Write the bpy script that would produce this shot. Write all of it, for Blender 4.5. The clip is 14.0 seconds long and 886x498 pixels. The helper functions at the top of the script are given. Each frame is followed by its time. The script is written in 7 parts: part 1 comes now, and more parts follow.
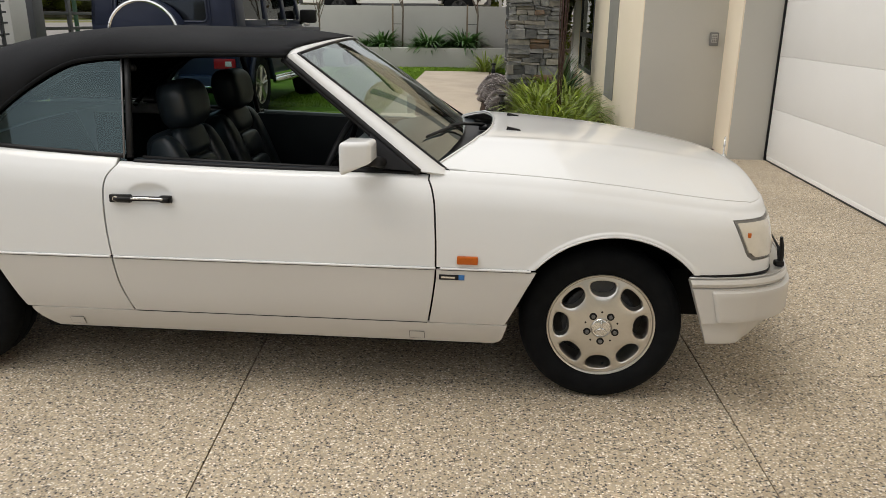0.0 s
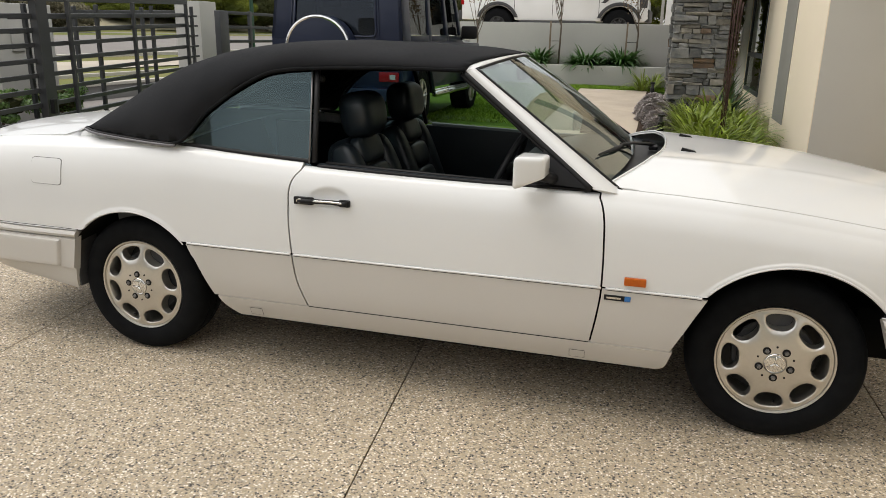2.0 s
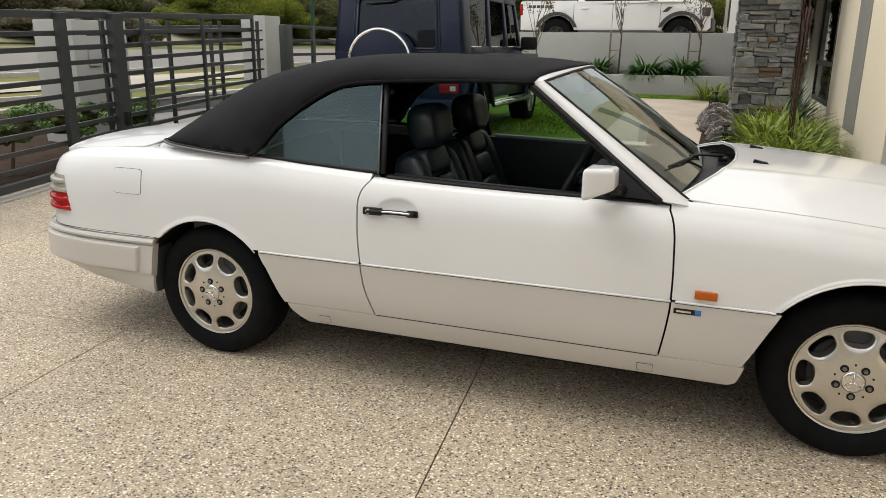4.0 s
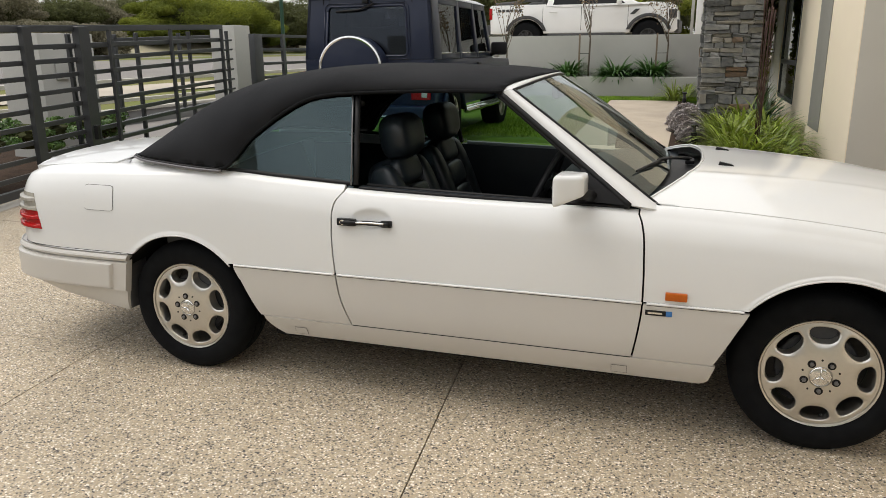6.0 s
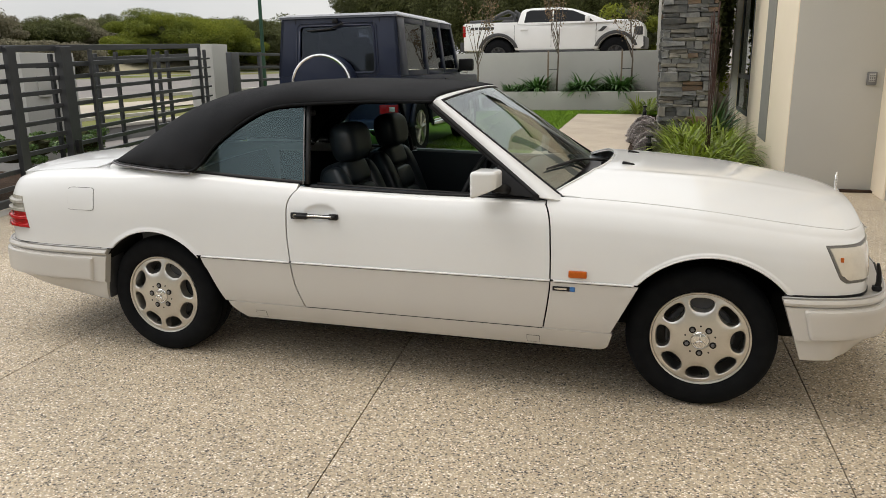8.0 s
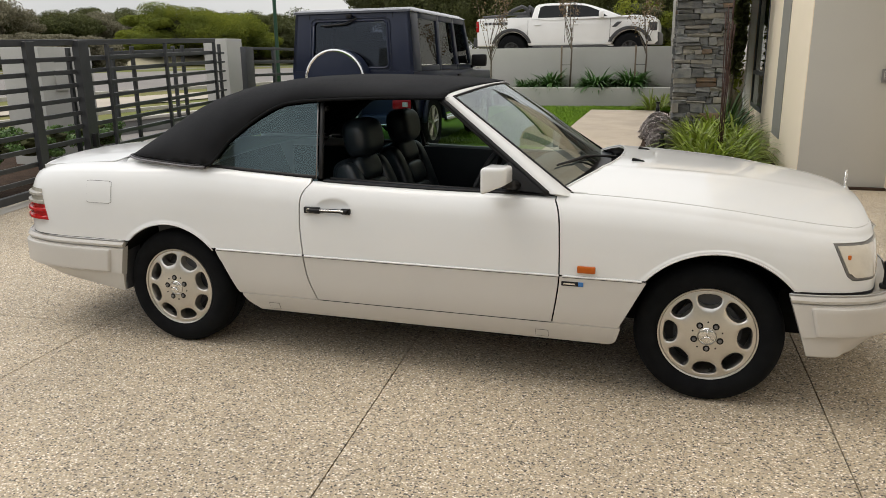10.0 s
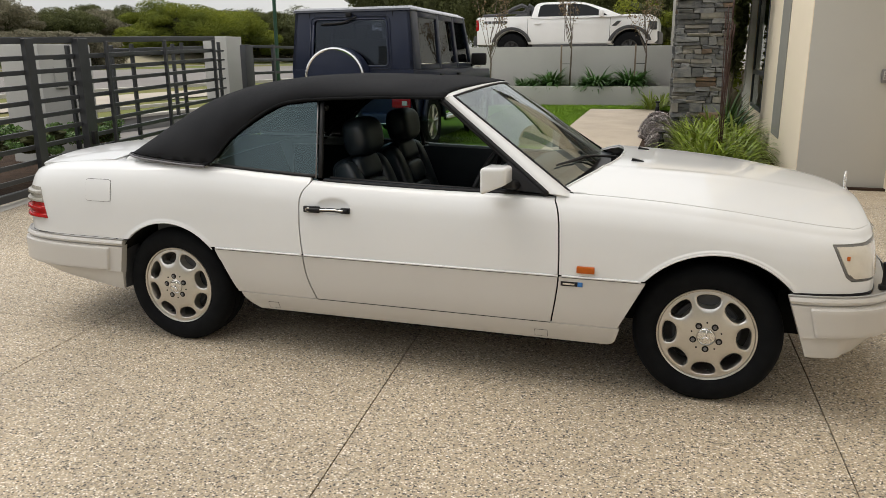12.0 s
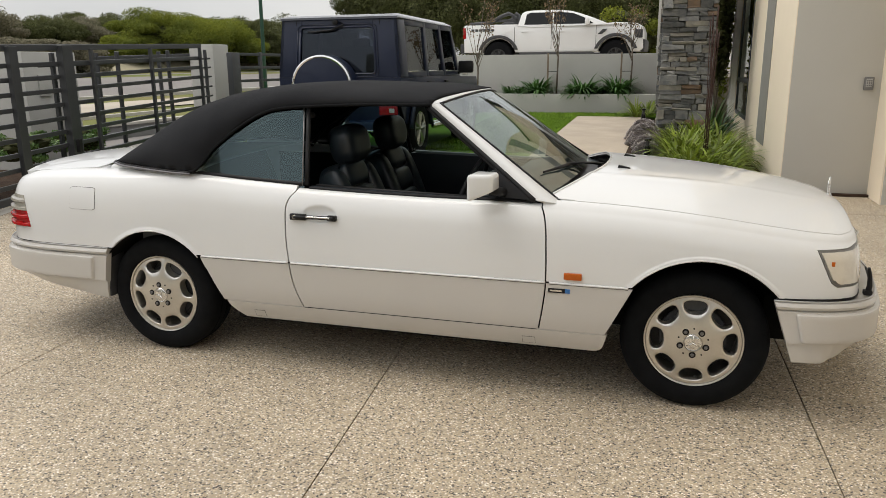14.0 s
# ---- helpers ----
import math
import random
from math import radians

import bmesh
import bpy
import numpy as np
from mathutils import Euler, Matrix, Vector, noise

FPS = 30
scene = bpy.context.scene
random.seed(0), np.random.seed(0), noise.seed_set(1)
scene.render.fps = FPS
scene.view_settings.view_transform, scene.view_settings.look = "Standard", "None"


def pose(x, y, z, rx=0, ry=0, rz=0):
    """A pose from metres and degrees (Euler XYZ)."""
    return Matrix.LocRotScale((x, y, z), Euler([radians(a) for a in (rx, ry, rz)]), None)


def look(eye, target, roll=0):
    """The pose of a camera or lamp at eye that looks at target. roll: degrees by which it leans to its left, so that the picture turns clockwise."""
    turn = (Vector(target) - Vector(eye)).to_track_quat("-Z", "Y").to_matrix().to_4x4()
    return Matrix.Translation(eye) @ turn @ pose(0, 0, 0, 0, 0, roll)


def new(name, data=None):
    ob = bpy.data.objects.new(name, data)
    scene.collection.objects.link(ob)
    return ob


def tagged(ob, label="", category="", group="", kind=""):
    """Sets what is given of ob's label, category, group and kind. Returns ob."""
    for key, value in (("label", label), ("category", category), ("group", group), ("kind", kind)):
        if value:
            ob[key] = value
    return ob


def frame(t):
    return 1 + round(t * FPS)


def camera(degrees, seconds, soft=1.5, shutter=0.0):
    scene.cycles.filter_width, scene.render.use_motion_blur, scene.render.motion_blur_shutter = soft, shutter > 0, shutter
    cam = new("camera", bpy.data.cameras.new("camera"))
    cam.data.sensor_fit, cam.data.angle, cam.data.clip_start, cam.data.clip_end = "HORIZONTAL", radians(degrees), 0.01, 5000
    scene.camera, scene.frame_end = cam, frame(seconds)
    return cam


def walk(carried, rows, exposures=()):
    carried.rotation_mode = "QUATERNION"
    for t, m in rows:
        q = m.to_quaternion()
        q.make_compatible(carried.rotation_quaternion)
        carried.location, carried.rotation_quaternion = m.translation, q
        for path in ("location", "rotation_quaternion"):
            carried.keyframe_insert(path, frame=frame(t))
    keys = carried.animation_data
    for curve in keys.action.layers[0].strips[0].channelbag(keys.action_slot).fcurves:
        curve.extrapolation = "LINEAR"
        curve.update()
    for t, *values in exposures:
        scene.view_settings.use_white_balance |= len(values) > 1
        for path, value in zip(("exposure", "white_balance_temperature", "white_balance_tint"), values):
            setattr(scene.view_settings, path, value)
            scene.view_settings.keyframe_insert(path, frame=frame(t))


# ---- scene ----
cam = camera(61.7, 14.0, soft=0.6)
METRES, EYE, TILT, LEAN, TURN = 1.0, 1.55, 0.0, 0.0, 0.0
PATH = [
    (0, (2.319, -3.486, 1.443), (2.164, -1.582, 0.852), 0.6),
    (0.5, (2.301, -3.494, 1.443), (2.06, -1.595, 0.862), 0.8),
    (1, (2.273, -3.508, 1.445), (1.93, -1.623, 0.873), 1.0),
    (1.5, (2.245, -3.513, 1.445), (1.807, -1.645, 0.88), 1.2),
    (2, (2.219, -3.521, 1.442), (1.697, -1.673, 0.885), 1.2),
    (2.5, (2.2, -3.529, 1.443), (1.611, -1.698, 0.894), 1.2),
    (3, (2.188, -3.541, 1.45), (1.549, -1.724, 0.909), 1.0),
    (3.2, (2.18, -3.546, 1.445), (1.528, -1.733, 0.91), 1.0),
    (5.3, (2.179, -3.558, 1.466), (1.522, -1.745, 0.934), 0.1),
    (5.5, (2.185, -3.557, 1.468), (1.54, -1.74, 0.937), -0.1),
    (6, (2.196, -3.574, 1.474), (1.59, -1.741, 0.952), -0.5),
    (6.5, (2.282, -3.643, 1.482), (1.71, -1.794, 0.979), -0.9),
    (7, (2.463, -3.8, 1.465), (1.9, -1.941, 0.986), -0.9),
    (9.5, (2.566, -4.011, 1.48), (1.974, -2.164, 0.989), -0.6),
    (10, (2.564, -4.007, 1.48), (1.965, -2.164, 0.986), -0.6),
    (10.5, (2.565, -4.008, 1.48), (1.964, -2.167, 0.982), -0.6),
    (11, (2.565, -4.012, 1.48), (1.965, -2.172, 0.975), -0.5),
    (11.5, (2.559, -4.009, 1.48), (1.959, -2.168, 0.977), -0.5),
    (12, (2.562, -4.007, 1.486), (1.966, -2.165, 0.988), -0.4),
    (12.5, (2.565, -4.008, 1.484), (1.972, -2.162, 0.995), -0.3),
    (13, (2.56, -4.009, 1.484), (1.972, -2.159, 1.002), -0.3),
    (13.5, (2.563, -4.006, 1.486), (1.983, -2.153, 1.006), -0.3),
    (14, (2.564, -3.999, 1.483), (1.997, -2.142, 1.004), -0.4),
]
walk(cam, [(t, look(eye, target, roll)) for t, eye, target, roll in PATH], ((0, -0.03), (1, 0.05), (3.2, 0.07), (6.5, 0.07), (9.5, -0.02), (14, -0.01)))

# ---------------------------------------------------------------- light
SUN_ELEVATION, SUN_AZIMUTH = 62.0, 192.0      # degrees; azimuth is the way to the sun, counted from +x towards +y
world = bpy.data.worlds.new("sky_world")
scene.world = world
world.use_nodes = True
wn, wl = world.node_tree.nodes, world.node_tree.links
wn.clear()
w_out = wn.new("ShaderNodeOutputWorld")
w_bg = wn.new("ShaderNodeBackground")
w_sky = wn.new("ShaderNodeTexSky")
w_sky.sky_type = "NISHITA"
w_sky.sun_disc = False
w_sky.sun_elevation = radians(SUN_ELEVATION)
w_sky.sun_rotation = radians(90.0 - SUN_AZIMUTH)
w_sky.dust_density = 2.0
w_coord = wn.new("ShaderNodeTexCoord")
w_map = wn.new("ShaderNodeMapping")
w_map.inputs["Scale"].default_value = (1.0, 1.0, 2.6)
w_noise = wn.new("ShaderNodeTexNoise")
w_noise.inputs["Scale"].default_value = 2.3
w_noise.inputs["Detail"].default_value = 6.0
w_ramp = wn.new("ShaderNodeValToRGB")
w_ramp.color_ramp.elements[0].position, w_ramp.color_ramp.elements[0].color = 0.3, (7.75, 7.8, 7.9, 1)
w_ramp.color_ramp.elements[1].position, w_ramp.color_ramp.elements[1].color = 0.72, (11.2, 11.0, 10.6, 1)
w_mix = wn.new("ShaderNodeMix")
w_mix.data_type = "RGBA"
w_mix.inputs["Factor"].default_value = 0.86
wl.new(w_coord.outputs["Generated"], w_map.inputs["Vector"])
wl.new(w_map.outputs["Vector"], w_noise.inputs["Vector"])
wl.new(w_noise.outputs["Fac"], w_ramp.inputs["Fac"])
wl.new(w_sky.outputs["Color"], w_mix.inputs["A"])
wl.new(w_ramp.outputs["Color"], w_mix.inputs["B"])
# an overcast sky is brightest overhead
w_sep = wn.new("ShaderNodeSeparateXYZ")
w_grade = wn.new("ShaderNodeMapRange")
w_grade.inputs["From Min"].default_value, w_grade.inputs["From Max"].default_value = 0.0, 1.0
w_grade.inputs["To Min"].default_value, w_grade.inputs["To Max"].default_value = 0.61, 1.62
w_scale = wn.new("ShaderNodeVectorMath")
w_scale.operation = "SCALE"
wl.new(w_coord.outputs["Generated"], w_sep.inputs["Vector"])
wl.new(w_sep.outputs["Z"], w_grade.inputs["Value"])
wl.new(w_mix.outputs["Result"], w_scale.inputs[0])
wl.new(w_grade.outputs["Result"], w_scale.inputs["Scale"])
wl.new(w_scale.outputs["Vector"], w_bg.inputs["Color"])
w_bg.inputs["Strength"].default_value = 0.124
wl.new(w_bg.outputs["Background"], w_out.inputs["Surface"])

sun_data = bpy.data.lights.new("sun", "SUN")
sun_data.energy, sun_data.angle, sun_data.color = 1.15, radians(36.0), (1.0, 0.93, 0.83)
sun = new("sun", sun_data)
_a, _e = radians(SUN_AZIMUTH), radians(SUN_ELEVATION)
sun.matrix_world = look((30 * math.cos(_a) * math.cos(_e), 30 * math.sin(_a) * math.cos(_e), 30 * math.sin(_e)), (0, 0, 0))


# ---------------------------------------------------------------- materials
def principled(name):
    m = bpy.data.materials.new(name)
    m.use_nodes = True
    return m, m.node_tree.nodes, m.node_tree.links, m.node_tree.nodes["Principled BSDF"]


def surface(name, c1, c2=None, scale=6.0, rough=0.6, metal=0.0, bump=0.0, bump_scale=80.0, coat=0.0, island=0.0, spec=0.5, thin=0.0):
    """A surface in two close colours: broad stains, fine grain, a little relief. island: how far single pieces differ."""
    m, n, l, b = principled(name)
    c2 = c2 or tuple(0.85 * c for c in c1)
    coord = n.new("ShaderNodeTexCoord")
    broad, fine = n.new("ShaderNodeTexNoise"), n.new("ShaderNodeTexNoise")
    broad.inputs["Scale"].default_value, broad.inputs["Detail"].default_value = scale, 5.0
    fine.inputs["Scale"].default_value, fine.inputs["Detail"].default_value = bump_scale, 3.0
    add = n.new("ShaderNodeMath")
    add.operation = "MULTIPLY_ADD"
    add.inputs[1].default_value = 0.35
    ramp = n.new("ShaderNodeValToRGB")
    ramp.color_ramp.elements[0].position, ramp.color_ramp.elements[0].color = 0.50, (*c1, 1)
    ramp.color_ramp.elements[1].position, ramp.color_ramp.elements[1].color = 0.85, (*c2, 1)
    for t in (broad, fine):
        l.new(coord.outputs["Object"], t.inputs["Vector"])
    l.new(fine.outputs["Fac"], add.inputs[0])
    l.new(broad.outputs["Fac"], add.inputs[2])
    l.new(add.outputs["Value"], ramp.inputs["Fac"])
    last = ramp.outputs["Color"]
    if island:
        geo = n.new("ShaderNodeNewGeometry")
        info = n.new("ShaderNodeObjectInfo")
        s = n.new("ShaderNodeMath")
        s.operation = "ADD"
        fr = n.new("ShaderNodeMath")
        fr.operation = "FRACT"
        rng = n.new("ShaderNodeMapRange")
        rng.inputs["To Min"].default_value, rng.inputs["To Max"].default_value = 1 - island, 1 + island
        mul = n.new("ShaderNodeVectorMath")
        mul.operation = "SCALE"
        l.new(geo.outputs["Random Per Island"], s.inputs[0])
        l.new(info.outputs["Random"], s.inputs[1])
        l.new(s.outputs["Value"], fr.inputs[0])
        l.new(fr.outputs["Value"], rng.inputs["Value"])
        l.new(last, mul.inputs[0])
        l.new(rng.outputs["Result"], mul.inputs["Scale"])
        last = mul.outputs["Vector"]
    l.new(last, b.inputs["Base Color"])
    b.inputs["Roughness"].default_value, b.inputs["Metallic"].default_value = rough, metal
    b.inputs["Coat Weight"].default_value, b.inputs["Coat Roughness"].default_value = coat, 0.04
    b.inputs["Specular IOR Level"].default_value = spec
    if thin:
        tl, mx = n.new("ShaderNodeBsdfTranslucent"), n.new("ShaderNodeMixShader")
        mx.inputs["Fac"].default_value = thin
        l.new(last, tl.inputs["Color"])
        l.new(b.outputs["BSDF"], mx.inputs[1])
        l.new(tl.outputs["BSDF"], mx.inputs[2])
        l.new(mx.outputs["Shader"], n["Material Output"].inputs["Surface"])
    if bump:
        bp = n.new("ShaderNodeBump")
        bp.inputs["Strength"].default_value, bp.inputs["Distance"].default_value = 1.0, bump
        l.new(fine.outputs["Fac"], bp.inputs["Height"])
        l.new(bp.outputs["Normal"], b.inputs["Normal"])
    return m


def aggregate(name, tint=(1, 1, 1)):
    """Exposed-aggregate concrete: pebbles of many colours in cement."""
    m, n, l, b = principled(name)
    coord = n.new("ShaderNodeTexCoord")
    cell = n.new("ShaderNodeTexVoronoi")
    cell.inputs["Scale"].default_value = 140.0
    warp = n.new("ShaderNodeTexVoronoi")
    warp.inputs["Scale"].default_value = 98.0
    broad = n.new("ShaderNodeTexNoise")
    broad.inputs["Scale"].default_value, broad.inputs["Detail"].default_value = 0.9, 6.0
    for t in (cell, warp, broad):
        l.new(coord.outputs["Object"], t.inputs["Vector"])
    sep = n.new("ShaderNodeSeparateColor")
    l.new(cell.outputs["Color"], sep.inputs["Color"])
    ramp = n.new("ShaderNodeValToRGB")
    ramp.color_ramp.interpolation = "CONSTANT"
    stops = [(0.0, (0.03, 0.028, 0.027)), (0.06, (0.15, 0.13, 0.095)), (0.18, (0.34, 0.275, 0.18)), (0.42, (0.42, 0.35, 0.24)),
             (0.60, (0.38, 0.315, 0.22)), (0.75, (0.56, 0.48, 0.35)), (0.90, (0.74, 0.69, 0.59))]
    e = ramp.color_ramp.elements
    e[0].position, e[0].color = stops[0][0], (*stops[0][1], 1)
    e[1].position, e[1].color = stops[1][0], (*stops[1][1], 1)
    for p, c in stops[2:]:
        k = e.new(p)
        k.color = (*c, 1)
    l.new(sep.outputs["Red"], ramp.inputs["Fac"])
    # cement between the pebbles
    edge = n.new("ShaderNodeMapRange")
    edge.inputs["From Min"].default_value, edge.inputs["From Max"].default_value = 0.46, 0.78
    l.new(cell.outputs["Distance"], edge.inputs["Value"])
    mix = n.new("ShaderNodeMix")
    mix.data_type = "RGBA"
    mix.inputs["B"].default_value = (0.33, 0.285, 0.22, 1)
    l.new(edge.outputs["Result"], mix.inputs["Factor"])
    l.new(ramp.outputs["Color"], mix.inputs["A"])
    # a few larger dark stones
    sep2 = n.new("ShaderNodeSeparateColor")
    l.new(warp.outputs["Color"], sep2.inputs["Color"])
    gt = n.new("ShaderNodeMath")
    gt.operation = "GREATER_THAN"
    gt.inputs[1].default_value = 0.945
    l.new(sep2.outputs["Green"], gt.inputs[0])
    lt = n.new("ShaderNodeMath")
    lt.operation = "LESS_THAN"
    lt.inputs[1].default_value = 0.50
    l.new(warp.outputs["Distance"], lt.inputs[0])
    both_ = n.new("ShaderNodeMath")
    both_.operation = "MULTIPLY"
    l.new(gt.outputs["Value"], both_.inputs[0])
    l.new(lt.outputs["Value"], both_.inputs[1])
    mix2 = n.new("ShaderNodeMix")
    mix2.data_type = "RGBA"
    mix2.inputs["B"].default_value = (0.06, 0.055, 0.05, 1)
    l.new(both_.outputs["Value"], mix2.inputs["Factor"])
    l.new(mix.outputs["Result"], mix2.inputs["A"])
    # broad stains
    rng = n.new("ShaderNodeMapRange")
    rng.inputs["From Min"].default_value, rng.inputs["From Max"].default_value = 0.3, 0.7
    rng.inputs["To Min"].default_value, rng.inputs["To Max"].default_value = 0.86, 1.1
    l.new(broad.outputs["Fac"], rng.inputs["Value"])
    tone = n.new("ShaderNodeVectorMath")
    tone.operation = "MULTIPLY"
    tone.inputs[1].default_value = tint
    l.new(mix2.outputs["Result"], tone.inputs[0])
    mul = n.new("ShaderNodeVectorMath")
    mul.operation = "SCALE"
    l.new(tone.outputs["Vector"], mul.inputs[0])
    l.new(rng.outputs["Result"], mul.inputs["Scale"])
    l.new(mul.outputs["Vector"], b.inputs["Base Color"])
    b.inputs["Roughness"].default_value = 0.75
    bp = n.new("ShaderNodeBump")
    bp.inputs["Strength"].default_value, bp.inputs["Distance"].default_value = 0.7, 0.002
    bp.invert = True
    l.new(cell.outputs["Distance"], bp.inputs["Height"])
    l.new(bp.outputs["Normal"], b.inputs["Normal"])
    return m


def glass(name, colour=(0.8, 0.9, 0.9), clear=0.75, rough=0.0, ior=1.6, film=0.0, shine=(0.95, 1.0, 1.0)):
    """Thin window glass: part clear, part mirror."""
    m, n, l, b = principled(name)
    n.remove(b)
    out = n["Material Output"]
    tr, gl, mx, fr = n.new("ShaderNodeBsdfTransparent"), n.new("ShaderNodeBsdfGlossy"), n.new("ShaderNodeMixShader"), n.new("ShaderNodeFresnel")
    tr.inputs["Color"].default_value = (*[c * clear for c in colour], 1)
    gl.inputs["Roughness"].default_value = rough
    gl.inputs["Color"].default_value = (*shine, 1)
    fr.inputs["IOR"].default_value = ior
    add = n.new("ShaderNodeMath")
    add.operation = "ADD"
    add.inputs[1].default_value = film
    add.use_clamp = True
    l.new(fr.outputs["Fac"], add.inputs[0])
    l.new(add.outputs["Value"], mx.inputs["Fac"])
    l.new(tr.outputs["BSDF"], mx.inputs[1])
    l.new(gl.outputs["BSDF"], mx.inputs[2])
    l.new(mx.outputs["Shader"], out.inputs["Surface"])
    return m


PAINT = surface("white_paint", (0.655, 0.661, 0.660), (0.635, 0.641, 0.640), 1.5, 0.34, coat=0.85, bump_scale=300, spec=0.2)
CLAD = surface("cladding_paint", (0.495, 0.478, 0.450), (0.47, 0.453, 0.425), 2.0, 0.38, coat=0.55, bump_scale=300)
FABRIC = surface("canvas_black", (0.0118, 0.0123, 0.0140), (0.0180, 0.0187, 0.0206), 3.0, 0.95, bump=0.0006, bump_scale=900, spec=0.12)
RUBBER = surface("rubber", (0.0030, 0.0034, 0.0042), (0.0055, 0.0060, 0.0068), 20, 0.85, bump=0.0004, bump_scale=200, spec=0.14)
BLACK = surface("black_plastic", (0.007, 0.007, 0.008), (0.012, 0.012, 0.013), 10, 0.48, spec=0.22)
DARK = surface("dark_cavity", (0.006, 0.006, 0.006), (0.009, 0.009, 0.009), 5, 0.9, spec=0.1)
LEATHER = surface("black_leather", (0.0120, 0.0175, 0.0225), (0.0165, 0.0225, 0.0285), 8, 0.38, bump=0.0004, bump_scale=260, spec=0.45)
CARPET = surface("black_carpet", (0.006, 0.006, 0.007), (0.010, 0.010, 0.011), 8, 0.95, spec=0.1)
CHROME = surface("chrome", (0.75, 0.75, 0.74), (0.65, 0.65, 0.64), 20, 0.12, metal=1.0)
ALLOY = surface("alloy_silver", (0.60, 0.578, 0.535), (0.54, 0.52, 0.48), 9, 0.28, metal=0.9, coat=0.3)
# darker copy of the alloy: the shade inside the rim is in its colour
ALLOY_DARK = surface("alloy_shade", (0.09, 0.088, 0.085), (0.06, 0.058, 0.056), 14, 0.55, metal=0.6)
AMBER = surface("amber_lens", (0.46, 0.105, 0.008), (0.38, 0.08, 0.006), 60, 0.3, coat=0.15, spec=0.25)
RED = surface("red_lens", (0.42, 0.007, 0.008), (0.30, 0.004, 0.005), 60, 0.22, coat=0.2, spec=0.3)
SMOKE = surface("smoke_lens", (0.34, 0.325, 0.28), (0.26, 0.245, 0.21), 60, 0.25, coat=0.2)
LAMP = surface("lamp_glass", (0.60, 0.56, 0.48), (0.54, 0.50, 0.425), 18, 0.12, coat=0.9)
SEAM = surface("panel_seam", (0.48, 0.475, 0.46), (0.44, 0.435, 0.42), 20, 0.6)
BLUE = surface("badge_blue", (0.03, 0.16, 0.42), (0.03, 0.12, 0.34), 60, 0.3)
SCREEN = glass("screen_glass", (0.78, 0.96, 0.95), 0.80, ior=2.1)
TINT = glass("quarter_glass", (0.42, 0.68, 0.76), 0.72, ior=1.52, film=0.03, shine=(0.74, 0.98, 1.04))
DOORGLASS = glass("door_glass", (0.60, 0.70, 0.68), 0.74, ior=1.4)
SUVREAR = glass("rear_tinted_glass", (0.55, 0.60, 0.70), 0.55, ior=1.3, film=0.022, shine=(0.85, 0.95, 1.1))
SUVGLASS = glass("dark_glass", (0.60, 0.64, 0.66), 0.75, ior=1.3)
HOUSEGLASS = glass("house_window_glass", (0.86, 0.90, 0.90), 0.9, ior=1.2)
DULL = surface("dull_bright_trim", (0.20, 0.20, 0.205), (0.16, 0.16, 0.165), 20, 0.35, metal=0.7)
TRIM = surface("mauve_grey_trim", (0.13, 0.125, 0.135), (0.10, 0.096, 0.104), 20, 0.4)
SATIN = surface("satin_trim", (0.46, 0.46, 0.465), (0.40, 0.40, 0.405), 20, 0.38, metal=0.6)
CAP_SHEEN = surface("door_cap_sheen", (0.13, 0.165, 0.18), (0.11, 0.14, 0.15), 20, 0.3)
NAVY = surface("navy_paint", (0.009, 0.014, 0.034), (0.011, 0.016, 0.038), 3, 0.35, coat=0.25, spec=0.25)
NAVYROOF = surface("navy_roof_paint", (0.008, 0.011, 0.024), (0.011, 0.014, 0.027), 3, 0.25, coat=1.0)
UTEWHITE = surface("ute_white_paint", (0.80, 0.80, 0.79), (0.76, 0.76, 0.75), 2, 0.3, coat=0.7)
LAMPRING = surface("lamp_ring_plastic", (0.15, 0.145, 0.135), (0.12, 0.116, 0.108), 20, 0.5)
GREY = surface("grey_plastic", (0.035, 0.036, 0.038), (0.05, 0.05, 0.052), 20, 0.6)
AGG = aggregate("aggregate", (1.04, 1.025, 1.03))
PATHAGG = surface("path_concrete", (0.45, 0.385, 0.305), (0.37, 0.315, 0.25), 2.2, 0.85, bump=0.002, bump_scale=260, spec=0.3)
JOINT = surface("joint_filler", (0.05, 0.045, 0.04), (0.035, 0.03, 0.028), 20, 0.9)
CREAM = surface("cream_render", (0.88, 0.78, 0.62), (0.85, 0.75, 0.595), 1.2, 0.85, bump=0.0012, bump_scale=140, spec=0.2)
GREYRENDER = surface("grey_render", (0.515, 0.503, 0.458), (0.49, 0.478, 0.436), 1.0, 0.88, bump=0.0012, bump_scale=140, spec=0.2)
BAND = surface("mid_grey_paint", (0.265, 0.258, 0.235), (0.245, 0.238, 0.217), 3, 0.75)
STRIP = surface("dark_grey_paint", (0.17, 0.168, 0.165), (0.15, 0.148, 0.145), 3, 0.6)
WALLGREY = surface("pale_grey_render", (0.46, 0.455, 0.43), (0.40, 0.395, 0.37), 0.8, 0.88, bump=0.0015, bump_scale=90, spec=0.2)
GARAGE = surface("garage_panel_white", (0.82, 0.81, 0.79), (0.79, 0.78, 0.76), 1.5, 0.45, bump=0.0004, bump_scale=160)
GATE = surface("gate_charcoal", (0.036, 0.038, 0.042), (0.030, 0.032, 0.035), 9, 0.38, bump=0.0003, bump_scale=400)
LAWN = surface("lawn_soil", (0.085, 0.17, 0.015), (0.06, 0.12, 0.014), 2.5, 0.95, bump=0.01, bump_scale=60, spec=0.1)
TURF = surface("turf_blades", (0.175, 0.30, 0.020), (0.125, 0.215, 0.018), 3.0, 0.75, island=0.4, spec=0.25)
